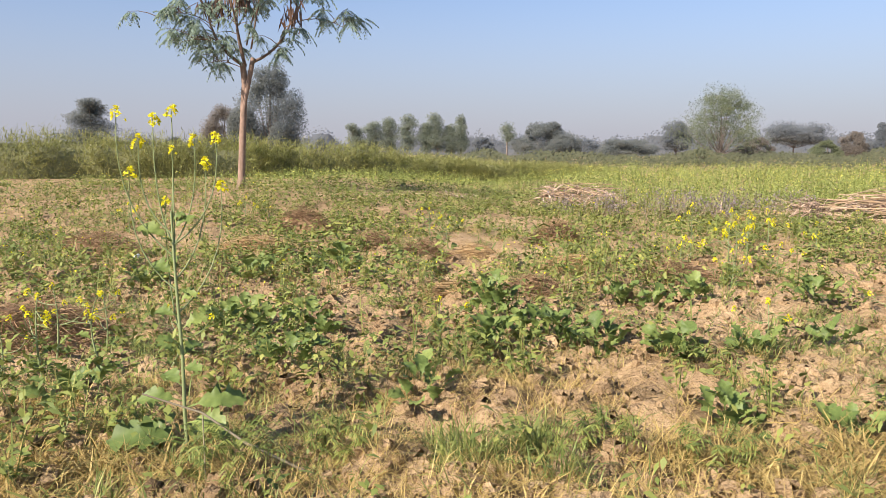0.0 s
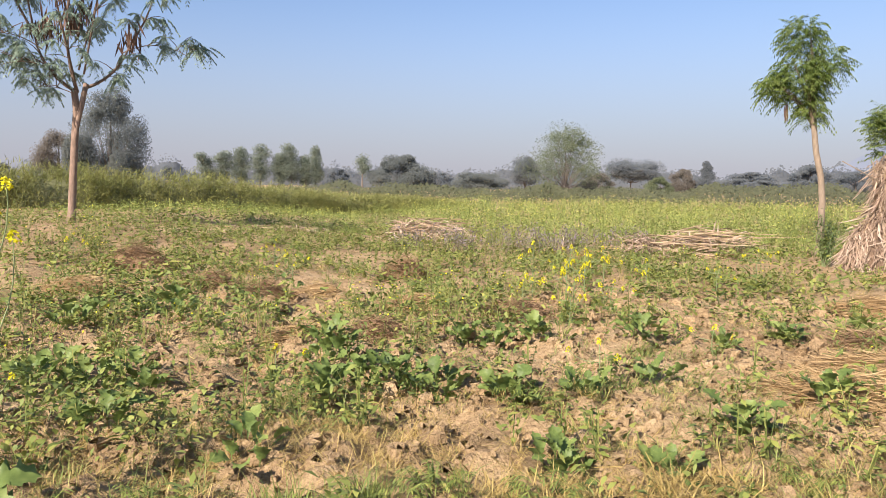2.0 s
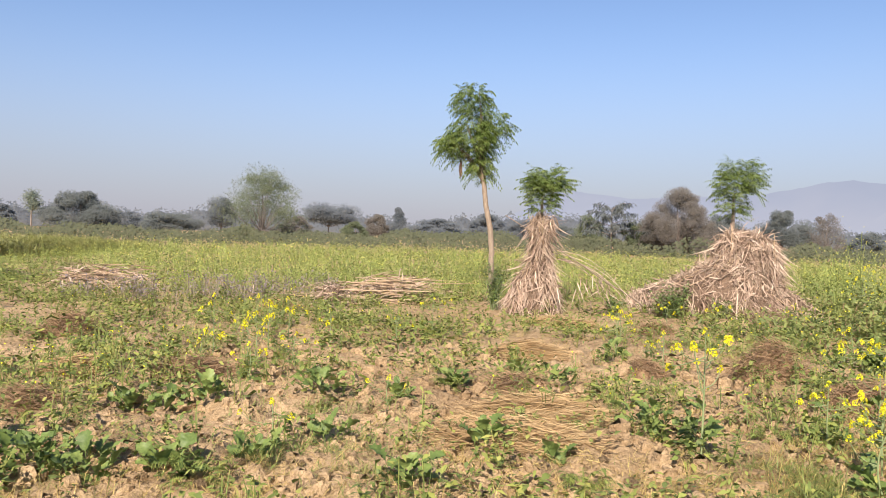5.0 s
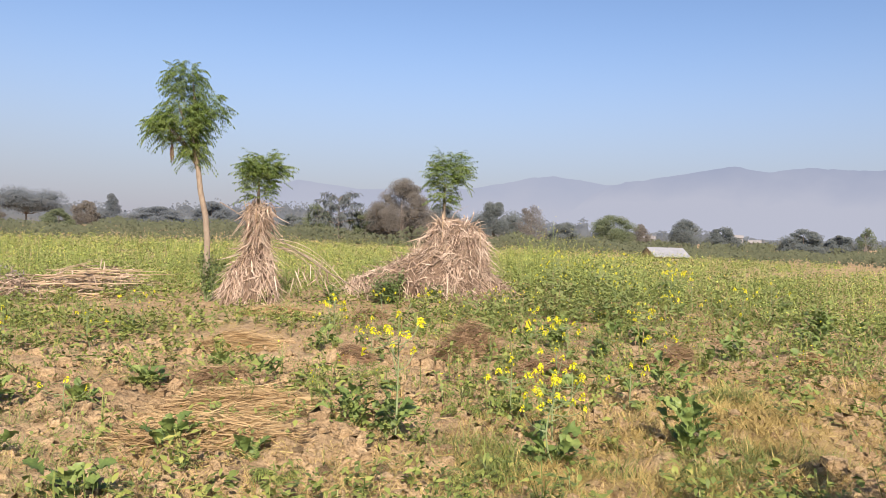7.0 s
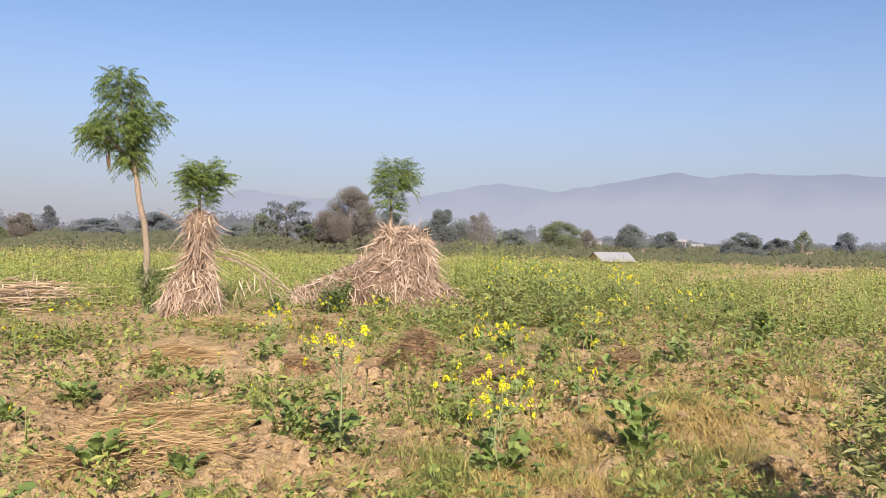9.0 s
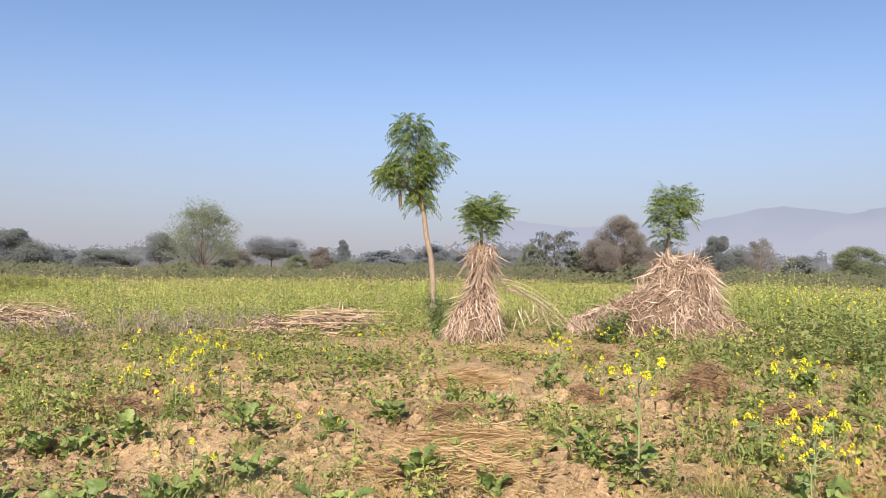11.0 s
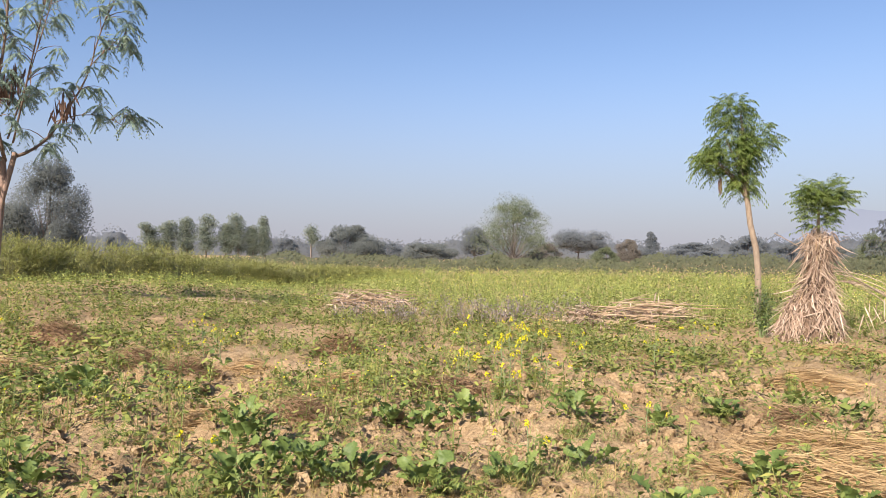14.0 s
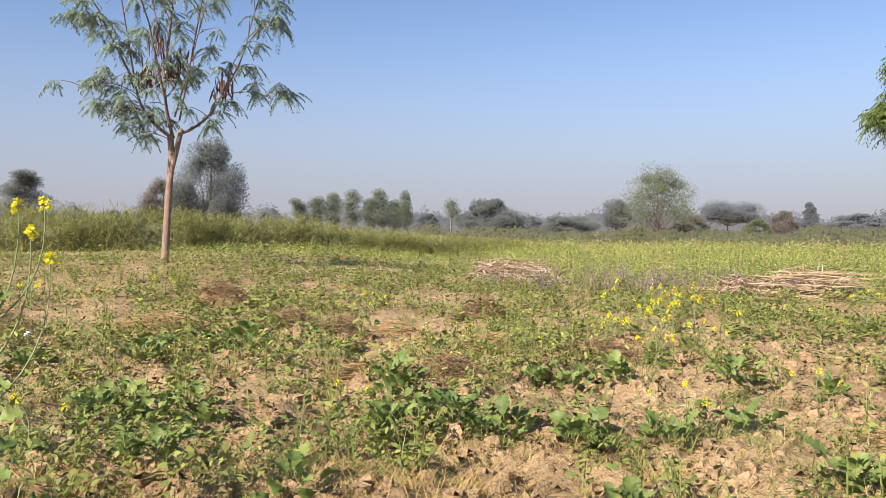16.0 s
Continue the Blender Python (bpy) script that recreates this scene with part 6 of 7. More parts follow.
DARKP, PALEP = "dark green broad-leaved plant growing from bare soil", "mid-green broad-leaved plant with spreading leaves"
for x, y, wide, tall, lab, count in (
        (-1.2, 8.15, 0.6, 0.42, PALEP, 24), (0.3, 5.95, 0.52, 0.45, DARKP, 22), (0.24, 5.1, 0.42, 0.3, DARKP, 16), (0.71, 5.28, 0.46, 0.34, DARKP, 18),
        (0.99, 5.12, 0.46, 0.37, DARKP, 18), (0.48, 5.5, 0.4, 0.3, DARKP, 12), (1.5, 6.88, 0.36, 0.26, DARKP, 14), (1.78, 6.8, 0.36, 0.26, DARKP, 12),
        (2.12, 6.74, 0.4, 0.26, PALEP, 14), (1.43, 4.82, 0.42, 0.25, PALEP, 16), (1.94, 4.88, 0.4, 0.22, PALEP, 12)):
    broadleaf_plant(x, y, wide, tall, lab, count)
for x, y, wide, tall, lab, count in (
        (-0.15, 3.95, 0.4, 0.2, PALEP, 10), (-1.0, 4.5, 0.35, 0.2, PALEP, 9), (1.4, 3.65, 0.42, 0.24, DARKP, 11), (1.95, 3.6, 0.35, 0.2, PALEP, 9),
        (-2.1, 7.6, 0.5, 0.22, DARKP, 12), (-3.2, 7.7, 0.5, 0.24, DARKP, 12), (-1.7, 5.6, 0.45, 0.2, DARKP, 11), (-2.0, 3.9, 0.4, 0.25, DARKP, 10),
        (5.53, 6.2, 0.5, 0.33, PALEP, 14), (5.0, 4.4, 0.6, 0.46, DARKP, 20), (5.35, 4.25, 0.4, 0.3, DARKP, 10), (5.46, 6.78, 0.36, 0.24, DARKP, 10), (5.12, 2.6, 0.45, 0.22, PALEP, 12)):
    broadleaf_plant(x, y, wide, tall, lab, count)
for x, y, wide, tall, lab, count in (
        (7.55, 2.85, 0.65, 0.42, DARKP, 18), (5.94, 2.03, 0.42, 0.5, DARKP, 16), (5.85, 1.95, 0.4, 0.2, PALEP, 9), (3.4, 4.4, 0.26, 0.2, PALEP, 8), (3.75, 4.1, 0.24, 0.16, PALEP, 7),
        (4.48, 6.5, 0.4, 0.23, PALEP, 14), (13.4, 2.8, 0.8, 0.45, DARKP, 16), (11.6, 6.3, 0.5, 0.3, DARKP, 12), (11.8, 5.4, 0.5, 0.3, DARKP, 12),
        (11.0, 3.4, 0.6, 0.3, DARKP, 14), (10.1, 6.6, 0.5, 0.28, DARKP, 12), (9.4, 3.1, 0.5, 0.3, DARKP, 12), (10.5, 2.2, 0.6, 0.32, DARKP, 14)):
    broadleaf_plant(x, y, wide, tall, lab, count)


for x, y, wide, tall, lab, count in (
        (-1.35, 5.55, 0.5, 0.3, DARKP, 14), (-1.1, 5.78, 0.45, 0.28, PALEP, 12), (-1.6, 5.9, 0.5, 0.3, DARKP, 13), (-0.95, 5.4, 0.35, 0.2, PALEP, 9), (-2.2, 8.6, 0.45, 0.26, DARKP, 12), (-1.7, 8.9, 0.4, 0.25, PALEP, 10),
        (3.08, 6.5, 0.46, 0.26, PALEP, 14), (2.65, 4.12, 0.42, 0.24, PALEP, 11), (2.6, 5.2, 0.4, 0.2, PALEP, 9), (3.8, 6.4, 0.3, 0.18, DARKP, 8)):
    broadleaf_plant(x, y, wide, tall, lab, count)


for x, y, wide, tall, lab, count in (
        (12.4, 6.9, 0.6, 0.35, DARKP, 12), (13.2, 6.2, 0.7, 0.4, DARKP, 14), (14.6, 5.5, 0.7, 0.4, PALEP, 13), (10.8, 5.0, 0.55, 0.32, DARKP, 12), (12.0, 3.6, 0.6, 0.32, DARKP, 12),
        (14.0, 4.2, 0.7, 0.4, DARKP, 13), (9.6, 5.6, 0.5, 0.28, PALEP, 11), (15.6, 7.2, 0.8, 0.5, DARKP, 14), (11.6, 8.2, 0.55, 0.3, PALEP, 11), (13.0, 7.9, 0.6, 0.35, DARKP, 12),
        (8.4, 3.9, 0.45, 0.26, PALEP, 10), (12.6, 2.0, 0.6, 0.32, DARKP, 12), (15.2, 2.6, 0.7, 0.4, PALEP, 12), (7.3, 7.2, 0.5, 0.3, DARKP, 12), (9.2, 7.2, 0.5, 0.28, DARKP, 11)):
    broadleaf_plant(x, y, wide, tall, lab, count)


def mustard_plant(x, y, tall, heads, label, spread=0.22, leaves=7, leaf=0.2, head=0.075, lean=(0, 0)):
    """A flowering mustard plant: stem with side shoots, lobed leaves below, a head of flowers on each shoot."""
    z = float(ground_at(x, y)) - 0.01
    plant = thing("mustard_plant", x, y, z, 0, label, "plant", "flowering mustard plants")
    stem = Soup()
    top = np.array([lean[0], lean[1], tall])
    main = bow((0, 0, 0), top, (rng.normal(0, 0.03), rng.normal(0, 0.03), 0), 9)
    tube(stem, main, np.linspace(0.009, 0.003, 9) * (0.6 + 0.5 * tall), 6)
    tips = [top]
    for i in range(heads - 1):
        s = rng.uniform(0.42, 0.85)
        a = np.array([np.interp(s, np.linspace(0, 1, 9), main[:, k]) for k in range(3)])
        az = i * 2.4 + rng.normal(0, 0.3)
        reach = spread * rng.uniform(0.5, 1.15)
        b = np.array([a[0] + reach * math.cos(az), a[1] + reach * math.sin(az), min(tall * rng.uniform(0.68, 1.0), a[2] + rng.uniform(0.45, 1.0) * tall * 0.5)])
        tube(stem, bow(a, b, (0.03 * math.cos(az), 0.03 * math.sin(az), -0.03), 6), np.linspace(0.0045, 0.002, 6) * (0.6 + 0.5 * tall), 5)
        tips.append(b)
    stalk = part("stem", stem.mesh("stem", STEM), plant)
    for i, tip in enumerate(tips):
        part("flower_head", HEADS[i % 3], stalk, m=aim(tip[0], tip[1], tip[2] - 0.01, rng.uniform(0, 6), rng.normal(0, 0.25), head * rng.uniform(0.75, 1.25)))
    for i in range(leaves):
        s = rng.uniform(0.02, 0.55) if i > 2 else rng.uniform(0.02, 0.15)
        a = np.array([np.interp(s, np.linspace(0, 1, 9), main[:, k]) for k in range(3)])
        az = i * 2.4 + rng.normal(0, 0.3)
        part("leaf", MUST[i % 3], plant, m=aim(a[0], a[1], a[2], az, rng.uniform(0.0, 0.8), leaf * (1.15 - s) * rng.uniform(0.8, 1.2), rng.normal(0, 0.3)))
    return plant


YELLOW = "mustard plant with bright yellow flower heads on thin green stems"


def feathery_weed(x, y, wide, tall, count, mat, label):
    """A bushy weed with finely cut leaves."""
    z = float(ground_at(x, y)) - 0.01
    weed = thing("feathery_weed", x, y, z, 0, label, "weed", "feathery weeds underfoot")
    leaves = Soup()
    a = rng.uniform(0, 2 * math.pi, count)
    rr = wide * 0.3 * np.sqrt(rng.uniform(0, 1, count))
    at = np.stack([rr * np.cos(a), rr * np.sin(a), rng.uniform(0, 0.55, count) * tall], 1)
    w = np.stack([np.cos(a), np.sin(a), rng.uniform(0.3, 1.6, count)], 1)
    frond_mesh(leaves, at, w, rng.uniform(0.4, 0.75, count) * tall, 7, 0.04, 0.007, rng.uniform(0.2, 0.7, count))
    part("foliage", leaves.mesh("foliage", mat), weed, kind="stuff")


def grass_clump(x, y, wide, tall, count, mat, label, lean=(0, 0)):
    """A clump of long arching grass."""
    z = float(ground_at(x, y)) - 0.01
    clump = thing("grass_clump", x, y, z, 0, label, "grass", "long grass clumps")
    soup = Soup()
    base = np.stack([rng.normal(0, wide * 0.22, count), rng.normal(0, wide * 0.22, count), np.zeros(count)], 1)
    low, high = (8, 62) if mat is DRY else (35, 88)
    w = unit(ways(count, low, high) + [lean[0], lean[1], 0])
    blades(soup, base, w, rng.uniform(0.6, 1.3, count) * tall, rng.uniform(0.003, 0.0075, count), rng.uniform(0.2, 0.9, count), BLADE, 0.0, None, rng.normal(0, 0.15, count))
    part("tuft", soup.mesh("tuft", mat), clump, kind="stuff")


for x, y, wide, tall in ((0.35, 3.2, 0.4, 0.3), (0.7, 3.3, 0.3, 0.26), (1.15, 3.15, 0.35, 0.22), (-0.9, 3.1, 0.4, 0.24), (-0.5, 3.35, 0.3, 0.2), (1.55, 4.7, 0.45, 0.24), (-1.6, 3.6, 0.4, 0.26), (-1.9, 4.9, 0.5, 0.22), (0.1, 5.0, 0.4, 0.22)):
    feathery_weed(x, y, wide, tall, 46, WEED, "bushy green weed with finely cut feathery leaves")
for x, y, wide, tall in ((5.2, 2.4, 0.4, 0.25), (5.7, 3.8, 0.35, 0.22), (4.4, 2.7, 0.4, 0.22), (2.6, 3.4, 0.35, 0.22), (3.6, 3.6, 0.3, 0.2), (4.4, 6.45, 0.35, 0.2), (6.4, 5.6, 0.4, 0.22), (-2.6, 6.2, 0.5, 0.24), (-0.6, 6.4, 0.4, 0.2)):
    feathery_weed(x, y, wide, tall, 42, WEED, "bushy yellow-green weed with finely cut feathery leaves")
for x, y, wide, tall, lx, ly in ((1.95, 4.95, 0.45, 0.34, 0.3, 0), (2.35, 5.15, 0.4, 0.32, 0.4, 0), (0.5, 2.95, 0.3, 0.24, 0, 0), (3.05, 4.0, 0.35, 0.26, -0.3, 0), (-1.9, 3.2, 0.4, 0.24, 0, 0), (2.9, 6.2, 0.4, 0.26, 0.3, 0), (-2.1, 6.5, 0.5, 0.28, 0, 0)):
    grass_clump(x, y, wide, tall, 110, GRASS, "clump of long arching yellow-green grass", (lx, ly))
for x, y, wide, tall in ((-2.3, 2.95, 0.6, 0.22), (-1.85, 2.75, 0.5, 0.2), (0.15, 2.85, 0.5, 0.2), (1.5, 2.95, 0.5, 0.18), (2.1, 2.75, 0.5, 0.18), (5.9, 2.5, 0.7, 0.24), (6.6, 2.2, 0.7, 0.24), (7.3, 2.3, 0.6, 0.22), (5.3, 1.9, 0.6, 0.2), (6.2, 1.5, 0.6, 0.22)):
    grass_clump(x, y, wide, tall, 150, DRY, "tuft of golden dry grass on bare soil")
for x, y, wide, tall in ((0.12, 3.12, 0.26, 0.36), (0.40, 3.32, 0.24, 0.32), (-0.02, 3.45, 0.22, 0.26), (5.15, 2.15, 0.45, 0.3), (4.7, 2.7, 0.4, 0.28)):
    grass_clump(x, y, wide, tall, 260, GRASS, "thick clump of narrow green grass with yellowing tips")
for x, y, wide, tall in ((-1.75, 3.1, 0.6, 0.26), (-1.98, 3.38, 0.6, 0.24), (-1.6, 3.5, 0.5, 0.22), (-2.15, 3.8, 0.6, 0.24), (-1.4, 3.15, 0.4, 0.2), (1.55, 3.02, 0.55, 0.28), (1.85, 3.22, 0.6, 0.28), (1.25, 3.1, 0.4, 0.2), (0.95, 3.22, 0.4, 0.2), (2.15, 3.45, 0.5, 0.22),
                         (5.8, 1.3, 0.7, 0.25), (6.3, 2.0, 0.7, 0.25), (7.0, 1.8, 0.7, 0.26), (7.7, 2.2, 0.7, 0.25), (8.3, 2.7, 0.7, 0.24), (9.3, 1.5, 0.8, 0.25), (5.0, 2.5, 0.5, 0.2)):
    grass_clump(x, y, wide, tall * 1.15, 420, DRY, "dense matted tuft of golden dry grass")


def foreground_mustard():
    """The tall lanky plant close to the start of the walk."""
    x, y = -1.17, 3.28
    z = float(ground_at(x, y)) - 0.01
    plant = thing("mustard_plant", x, y, z, 0, "tall lanky mustard plant with yellow flowers, standing close by", "plant", "flowering mustard plants")
    stem = Soup()
    main = np.array([(0, 0, 0), (-0.01, 0, 0.25), (-0.015, 0.02, 0.5), (-0.03, 0.03, 0.75), (-0.045, 0.05, 0.95), (-0.06, 0.08, 1.15)])
    tube(stem, main, [0.009, 0.0085, 0.008, 0.007, 0.006, 0.0045], 7)
    shoots = ((0.95, (-0.27, 0.05, 1.58)), (1.0, (-0.13, 0.1, 1.56)), (1.1, (-0.06, 0.14, 1.60)), (1.05, (-0.19, 0.08, 1.46)), (1.0, (0.03, 0.16, 1.47)), (1.0, (0.12, 0.18, 1.48)),
              (0.85, (0.07, 0.17, 1.36)), (0.8, (-0.23, 0.06, 1.33)), (0.7, (0.13, 0.2, 1.26)), (0.9, (-0.05, 0.1, 1.42)), (0.6, (-0.09, 0.1, 1.2)))
    for i, (h, tip) in enumerate(shoots):
        a = np.array([np.interp(h, main[:, 2], main[:, k]) for k in range(3)])
        bulge = (0.35 * (tip[0] - a[0]), 0.2 * (tip[1] - a[1]), -0.05)
        tube(stem, bow(a, tip, bulge, 8), np.linspace(0.0042, 0.0022, 8), 5)
    stalk = part("stem", stem.mesh("stem", STEM), plant)
    for i, (h, tip) in enumerate(shoots):
        part("flower_head", HEADS[i % 3], stalk, m=aim(*tip, i * 1.3, 0.1, 0.066 if i < 9 else 0.045))
    for h, az, rise, size in ((0.10, 3.5, 0.25, 0.34), (0.12, 2.9, 0.05, 0.28), (0.27, 0.25, 0.15, 0.27), (0.17, 0.6, -0.2, 0.22), (0.36, 2.5, 0.4, 0.16), (0.80, 0.3, -0.3, 0.09), (1.02, 3.2, 0.45, 0.17), (0.86, 2.9, 0.5, 0.14), (1.06, 0.2, 0.7, 0.12),
                              (0.45, 5.6, 0.2, 0.14), (0.06, 5.2, 0.1, 0.3), (0.07, 1.5, 0.2, 0.25), (0.62, 0.4, 0.5, 0.13), (0.55, 3.9, 0.5, 0.12), (0.9, 1.9, 0.6, 0.09), (0.68, 3.0, 0.3, 0.12), (0.74, 0.1, 0.6, 0.10), (1.0, 4.4, 0.6, 0.08), (0.5, 1.2, 0.4, 0.13), (1.1, 0.3, 0.7, 0.07), (0.3, 3.4, 0.2, 0.2), (0.2, 5.9, 0.1, 0.22)):
        a = [float(np.interp(h, main[:, 2], main[:, k])) for k in range(3)]
        part("leaf", MUST[int(h * 100) % 3], plant, m=aim(*a, az, rise, size, 0.6 * math.cos(az)))


foreground_mustard()
for x, y, tall, heads in ((-2.42, 4.35, 0.52, 9), (-2.15, 4.55, 0.5, 8), (-2.6, 4.85, 0.5, 7), (-2.35, 5.0, 0.45, 6), (-1.75, 4.6, 0.4, 5), (-2.75, 4.45, 0.42, 5)):
    mustard_plant(x, y, tall, heads - 2, YELLOW, 0.2, 6, 0.13, 0.046)
for x, y, tall, heads in ((2.85, 9.3, 0.75, 4), (2.95, 8.3, 0.55, 6), (3.15, 8.7, 0.62, 7), (3.5, 9.2, 0.6, 7), (3.95, 9.8, 0.62, 5), (2.6, 8.7, 0.45, 5), (2.75, 7.6, 0.4, 4), (3.4, 8.0, 0.4, 4), (4.3, 9.2, 0.5, 4)):
    mustard_plant(x, y, tall, heads, YELLOW, 0.24, 5, 0.13, 0.062)
for x, y, tall, heads, big in ((4.72, 3.66, 0.9, 11, 0.07), (5.54, 2.86, 0.55, 14, 0.06), (5.1, 2.58, 0.5, 8, 0.06), (8.4, 4.9, 0.5, 7, 0.075), (8.75, 4.6, 0.55, 8, 0.075), (10.4, 6.0, 0.5, 7, 0.08), (12.1, 5.2, 0.5, 7, 0.08),
                               (6.6, 3.3, 0.45, 6, 0.065), (6.1, 3.6, 0.5, 6, 0.065), (7.0, 3.7, 0.45, 6, 0.07), (6.9, 2.9, 0.4, 4, 0.06)):
    mustard_plant(x, y, tall, heads, YELLOW, 0.22, 7, 0.2, big * 0.85)
for x, y, tall, heads, big in ((9.1, 3.5, 0.45, 6, 0.07), (11.2, 4.6, 0.5, 6, 0.08), (13.6, 5.3, 0.6, 6, 0.08), (15.0, 4.5, 0.7, 6, 0.085), (17.0, 6.6, 1.05, 7, 0.10), (16.2, 6.4, 1.0, 5, 0.10),
                               (7.2, 6.3, 0.5, 6, 0.06), (7.7, 7.6, 0.55, 6, 0.06), (6.2, 9.8, 0.6, 7, 0.06), (5.2, 9.0, 0.45, 5, 0.055), (-0.4, 11.6, 0.6, 9, 0.05), (-0.1, 11.0, 0.5, 8, 0.05)):
    mustard_plant(x, y, tall, heads, YELLOW, 0.24, 5, 0.16, big * 0.8)
for x, y, tall, heads in ((8.6, 8.4, 0.5, 5), (9.3, 9.2, 0.5, 6), (10.6, 9.3, 0.5, 6), (11.4, 9.0, 0.5, 7), (12.2, 8.0, 0.5, 6), (4.2, 11.8, 0.5, 5), (-3.6, 13.0, 0.5, 6), (-5.2, 12.0, 0.5, 6), (3.6, 6.2, 0.3, 3), (2.2, 5.3, 0.35, 3), (-0.1, 5.7, 0.3, 2)):
    mustard_plant(x, y, tall, heads, YELLOW, 0.22, 5, 0.12, 0.06)


for x, y, tall, heads in ((14.6, 8.2, 0.9, 7), (15.6, 8.8, 1.1, 8), (15.2, 7.4, 0.9, 6), (16.4, 8.2, 1.15, 8), (17.4, 8.0, 1.15, 7), (16.8, 9.4, 1.2, 8), (18.2, 7.2, 1.0, 7), (13.9, 6.2, 0.7, 6), (15.4, 5.6, 0.8, 6), (16.4, 4.4, 0.75, 6), (12.9, 4.2, 0.6, 5), (14.8, 6.9, 0.8, 7)):
    mustard_plant(x, y, tall, heads, "tall branching mustard plant with yellow flowers in rough growth", 0.34, 6, 0.17, 0.055)


def dark_leaved_shrub():
    """The woody shrub with narrow leaflets in threes, close at the far end of the turn."""
    x, y = 4.9, -0.02
    z = float(ground_at(x, y)) - 0.01
    shrub = thing("shrub", x, y, z, 0, "leafy shrub with narrow dull green leaflets and woody stems, close by", "shrub")
    leaves = Soup()
    tops = [(0.0, 0.22, 1.58), (-0.1, 0.38, 1.15), (-0.2, 0.45, 0.95), (0.1, 0.1, 1.4), (-0.15, 0.62, 0.78), (0.15, -0.2, 1.5), (0.2, 0.3, 1.1), (-0.25, 0.15, 1.2), (-0.1, 0.66, 0.62), (0.3, -0.35, 1.3), (-0.2, -0.05, 1.35)]
    tops += [(-0.3, 0.52, 0.6), (-0.2, 0.3, 0.75), (-0.35, 0.1, 0.9), (-0.3, 0.35, 0.5), (-0.4, 0.2, 0.6), (-0.35, -0.1, 0.7), (0.0, 0.5, 0.9), (0.1, -0.5, 1.0), (-0.2, -0.4, 1.1), (-0.3, -0.3, 0.8), (0.1, 0.42, 1.0)]
    for tx, ty, tz in tops:
        pts = bow((rng.normal(0, 0.10), rng.normal(0, 0.14), 0), (tx, ty, tz), (rng.normal(0.0, 0.05), rng.normal(0, 0.05), 0.03), 10)
        part("stem", tube(Soup(), pts, np.linspace(0.0036, 0.0014, 10), 5).mesh("stem", TWIG), shrub)
        n = 62
        s = rng.uniform(0.15, 1.0, n) ** 0.8
        at = np.stack([np.interp(s, np.linspace(0, 1, 10), pts[:, k]) for k in range(3)], 1)
        w = ways(n, 0, 65)
        node = at + w * rng.uniform(0.03, 0.24, n)[:, None] * (1.15 - s)[:, None]
        blades(leaves, at, unit(node - at), np.linalg.norm(node - at, axis=1), 0.002, 0.0, SPIKE)
        for k in (-1, 0, 1):
            az = np.arctan2(w[:, 1], w[:, 0]) + k * 0.8
            d = np.stack([np.cos(az), np.sin(az), w[:, 2] * 0.9 + rng.uniform(-0.4, 0.6, n)], 1)
            blades(leaves, node, d, rng.uniform(0.05, 0.105, n), rng.uniform(0.014, 0.024, n), 0.3, OVAL, 0.35, rng.uniform(-1.2, 1.2, n))
    part("foliage", leaves.mesh("foliage", PEA), shrub, "narrow dull green leaflets")


dark_leaved_shrub()


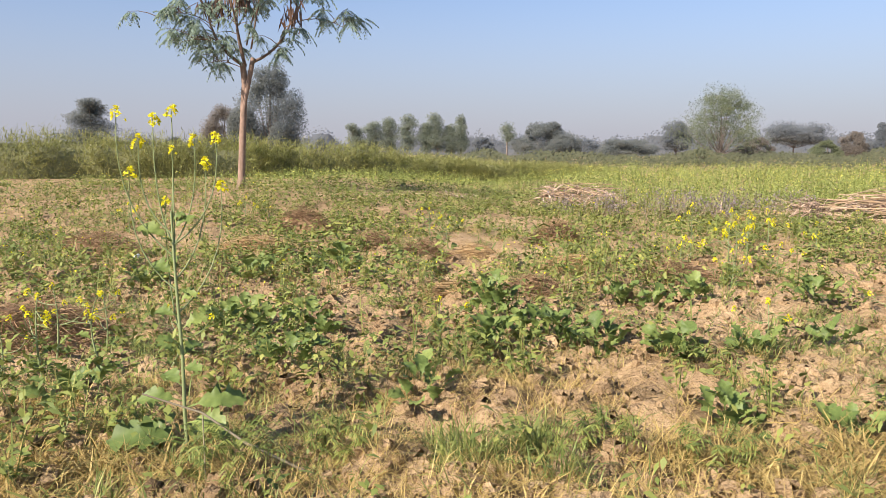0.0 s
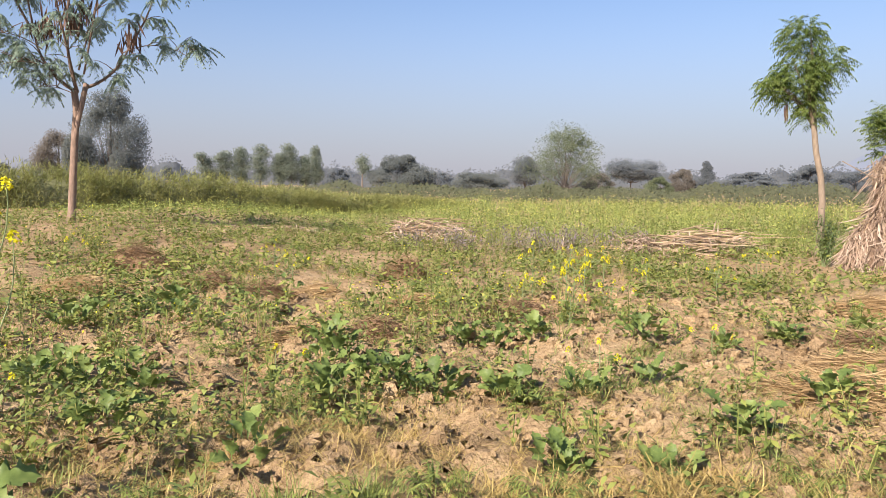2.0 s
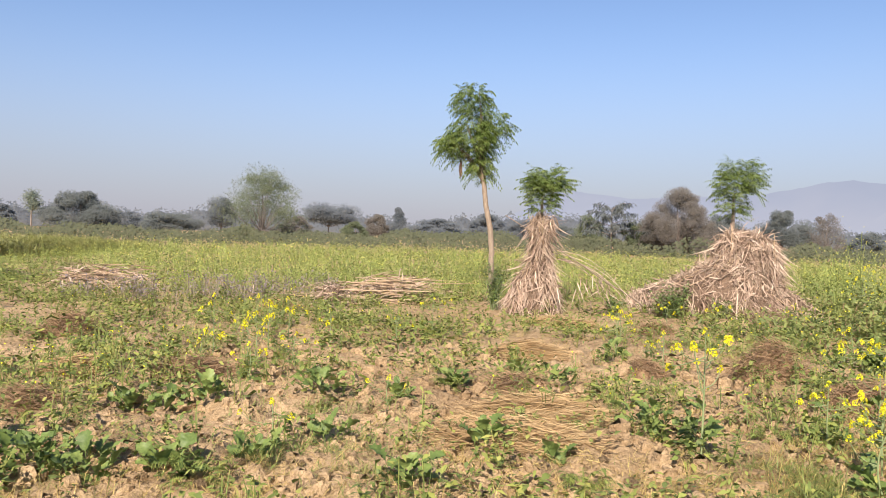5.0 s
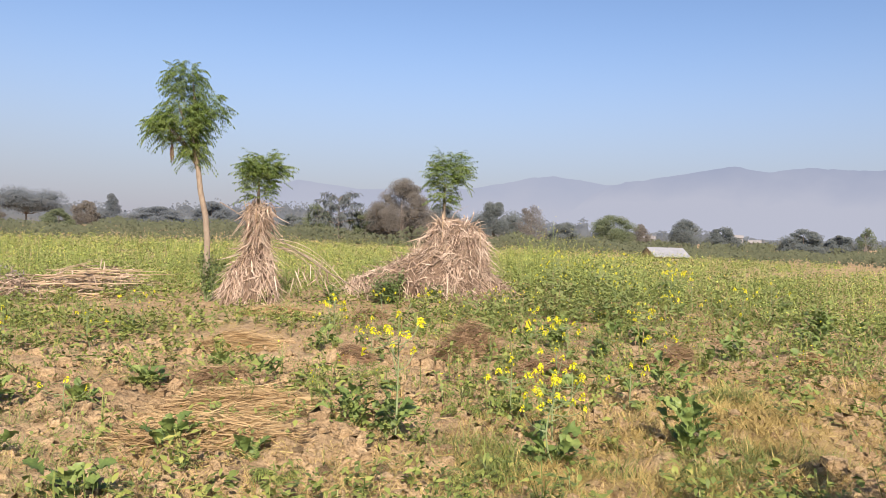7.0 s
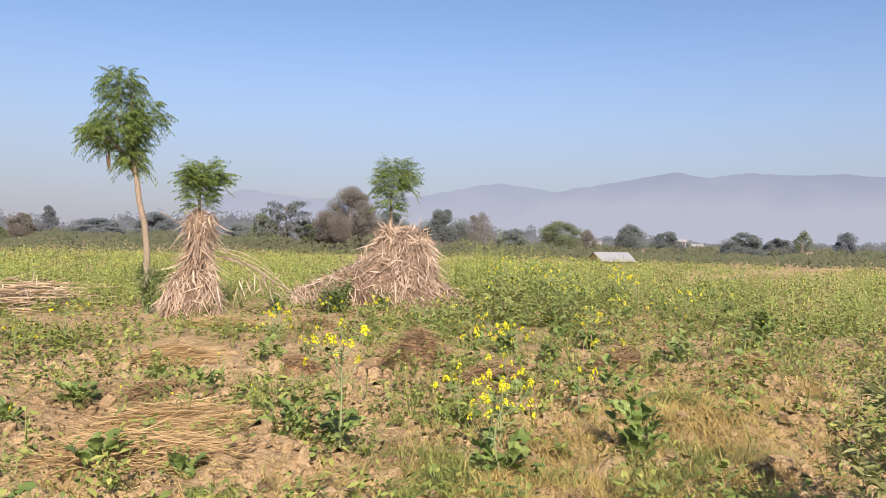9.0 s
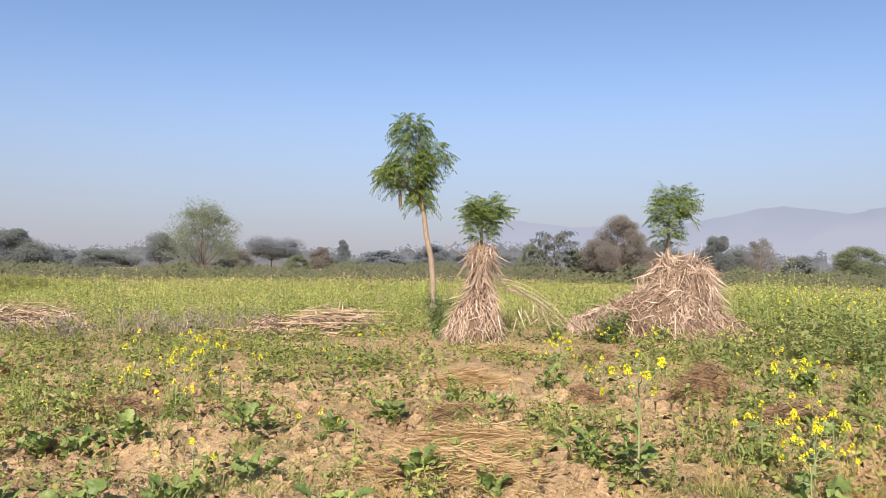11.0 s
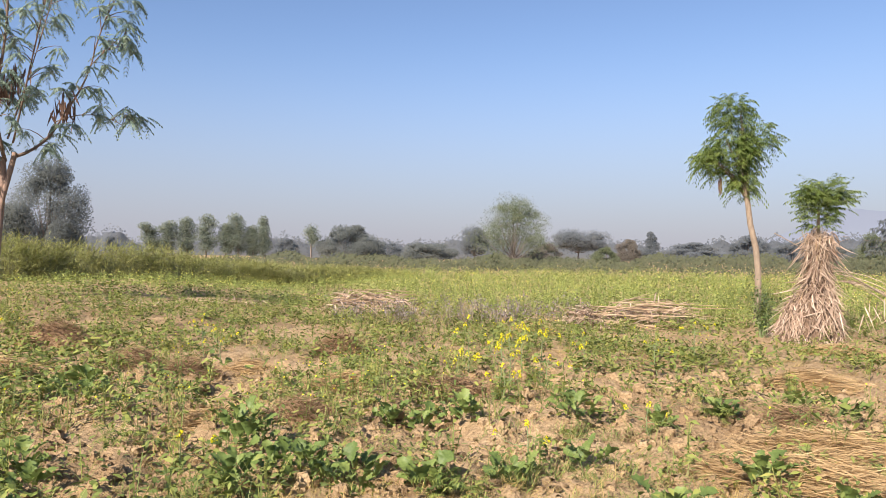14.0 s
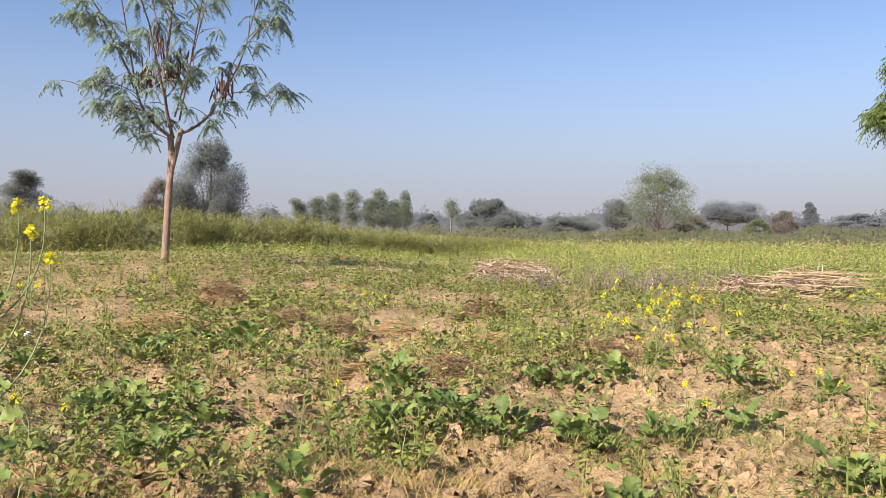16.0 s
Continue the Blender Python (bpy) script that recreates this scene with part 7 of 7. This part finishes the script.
def small_finds():
    soup = Soup()
    tube(soup, [(-1.30, 3.12, 0.36), (-1.05, 3.14, 0.27), (-0.85, 3.08, 0.16), (-0.59, 3.05, 0.05)], [0.004, 0.005, 0.006, 0.007], 7)
    tube(soup, [(-1.05, 3.14, 0.27), (-1.0, 3.0, 0.02)], [0.003, 0.003], 6)
    tagged(new("fallen_stalk", soup.mesh("fallen_stalk", GREYSTEM)), "pale dry woody stalk fallen across the weeds", "stalk")
    z = float(ground_at(-4.06, 9.53))
    bag = Soup()
    a = np.linspace(0, 2 * math.pi, 12, endpoint=False)
    rings = [np.stack([r * np.cos(a) * (1 + 0.25 * np.sin(3 * a + h * 9)), r * 0.7 * np.sin(a) * (1 + 0.2 * np.cos(2 * a)), np.full(12, h)], 1) for r, h in ((0.04, -0.02), (0.045, 0.015), (0.028, 0.032), (0.008, 0.04))]
    q = [(k * 12 + i, k * 12 + (i + 1) % 12, (k + 1) * 12 + (i + 1) % 12, (k + 1) * 12 + i) for k in range(3) for i in range(12)]
    ob = new("plastic_scrap", bag.add(np.stack(rings), q).mesh("plastic_scrap", SCRAP, False))
    ob.matrix_basis = pose(-4.06, 9.53, z + 0.03)
    tagged(ob, "crumpled whitish plastic scrap lying among weeds", "litter")


small_finds()


# ---- the clods that lie closest, one by one ----
def clod_data(seed):
    r = np.random.default_rng(seed)
    a = np.linspace(0, 2 * math.pi, 8, endpoint=False)
    rings = []
    for rad, h in ((0.95, -0.3), (1.05, 0.2), (0.75, 0.6)):
        k = r.uniform(0.72, 1.22, 8)
        rings.append(np.stack([rad * k * np.cos(a), rad * k * np.sin(a) * 0.85, h * r.uniform(0.7, 1.25, 8)], 1))
    v = np.concatenate([*rings, [[0, 0, 0.75]]])
    q = [(k * 8 + i, k * 8 + (i + 1) % 8, (k + 1) * 8 + (i + 1) % 8, (k + 1) * 8 + i) for k in range(2) for i in range(8)]
    q += [(16 + i, 17 + i, 16 + (i + 2) % 8, 24) for i in (0, 2, 4, 6)]
    return mesh_of("clod", v, q, SOIL)


CLODS = [clod_data(s) for s in range(8)]
for k in range(300):
    x, y = rng.uniform(-1.8, 5.5), rng.uniform(2.5, 6.6)
    s = float(min(0.07, rng.gamma(2.4, 0.011) + 0.012))
    part("clod", CLODS[k % 8], GROUND, m=pose(x, y, float(ground_at(x, y)) + 0.1 * s, 0, 0, float(rng.uniform(0, 360))) @ Matrix.Diagonal((s, s, s * 0.7, 1)))
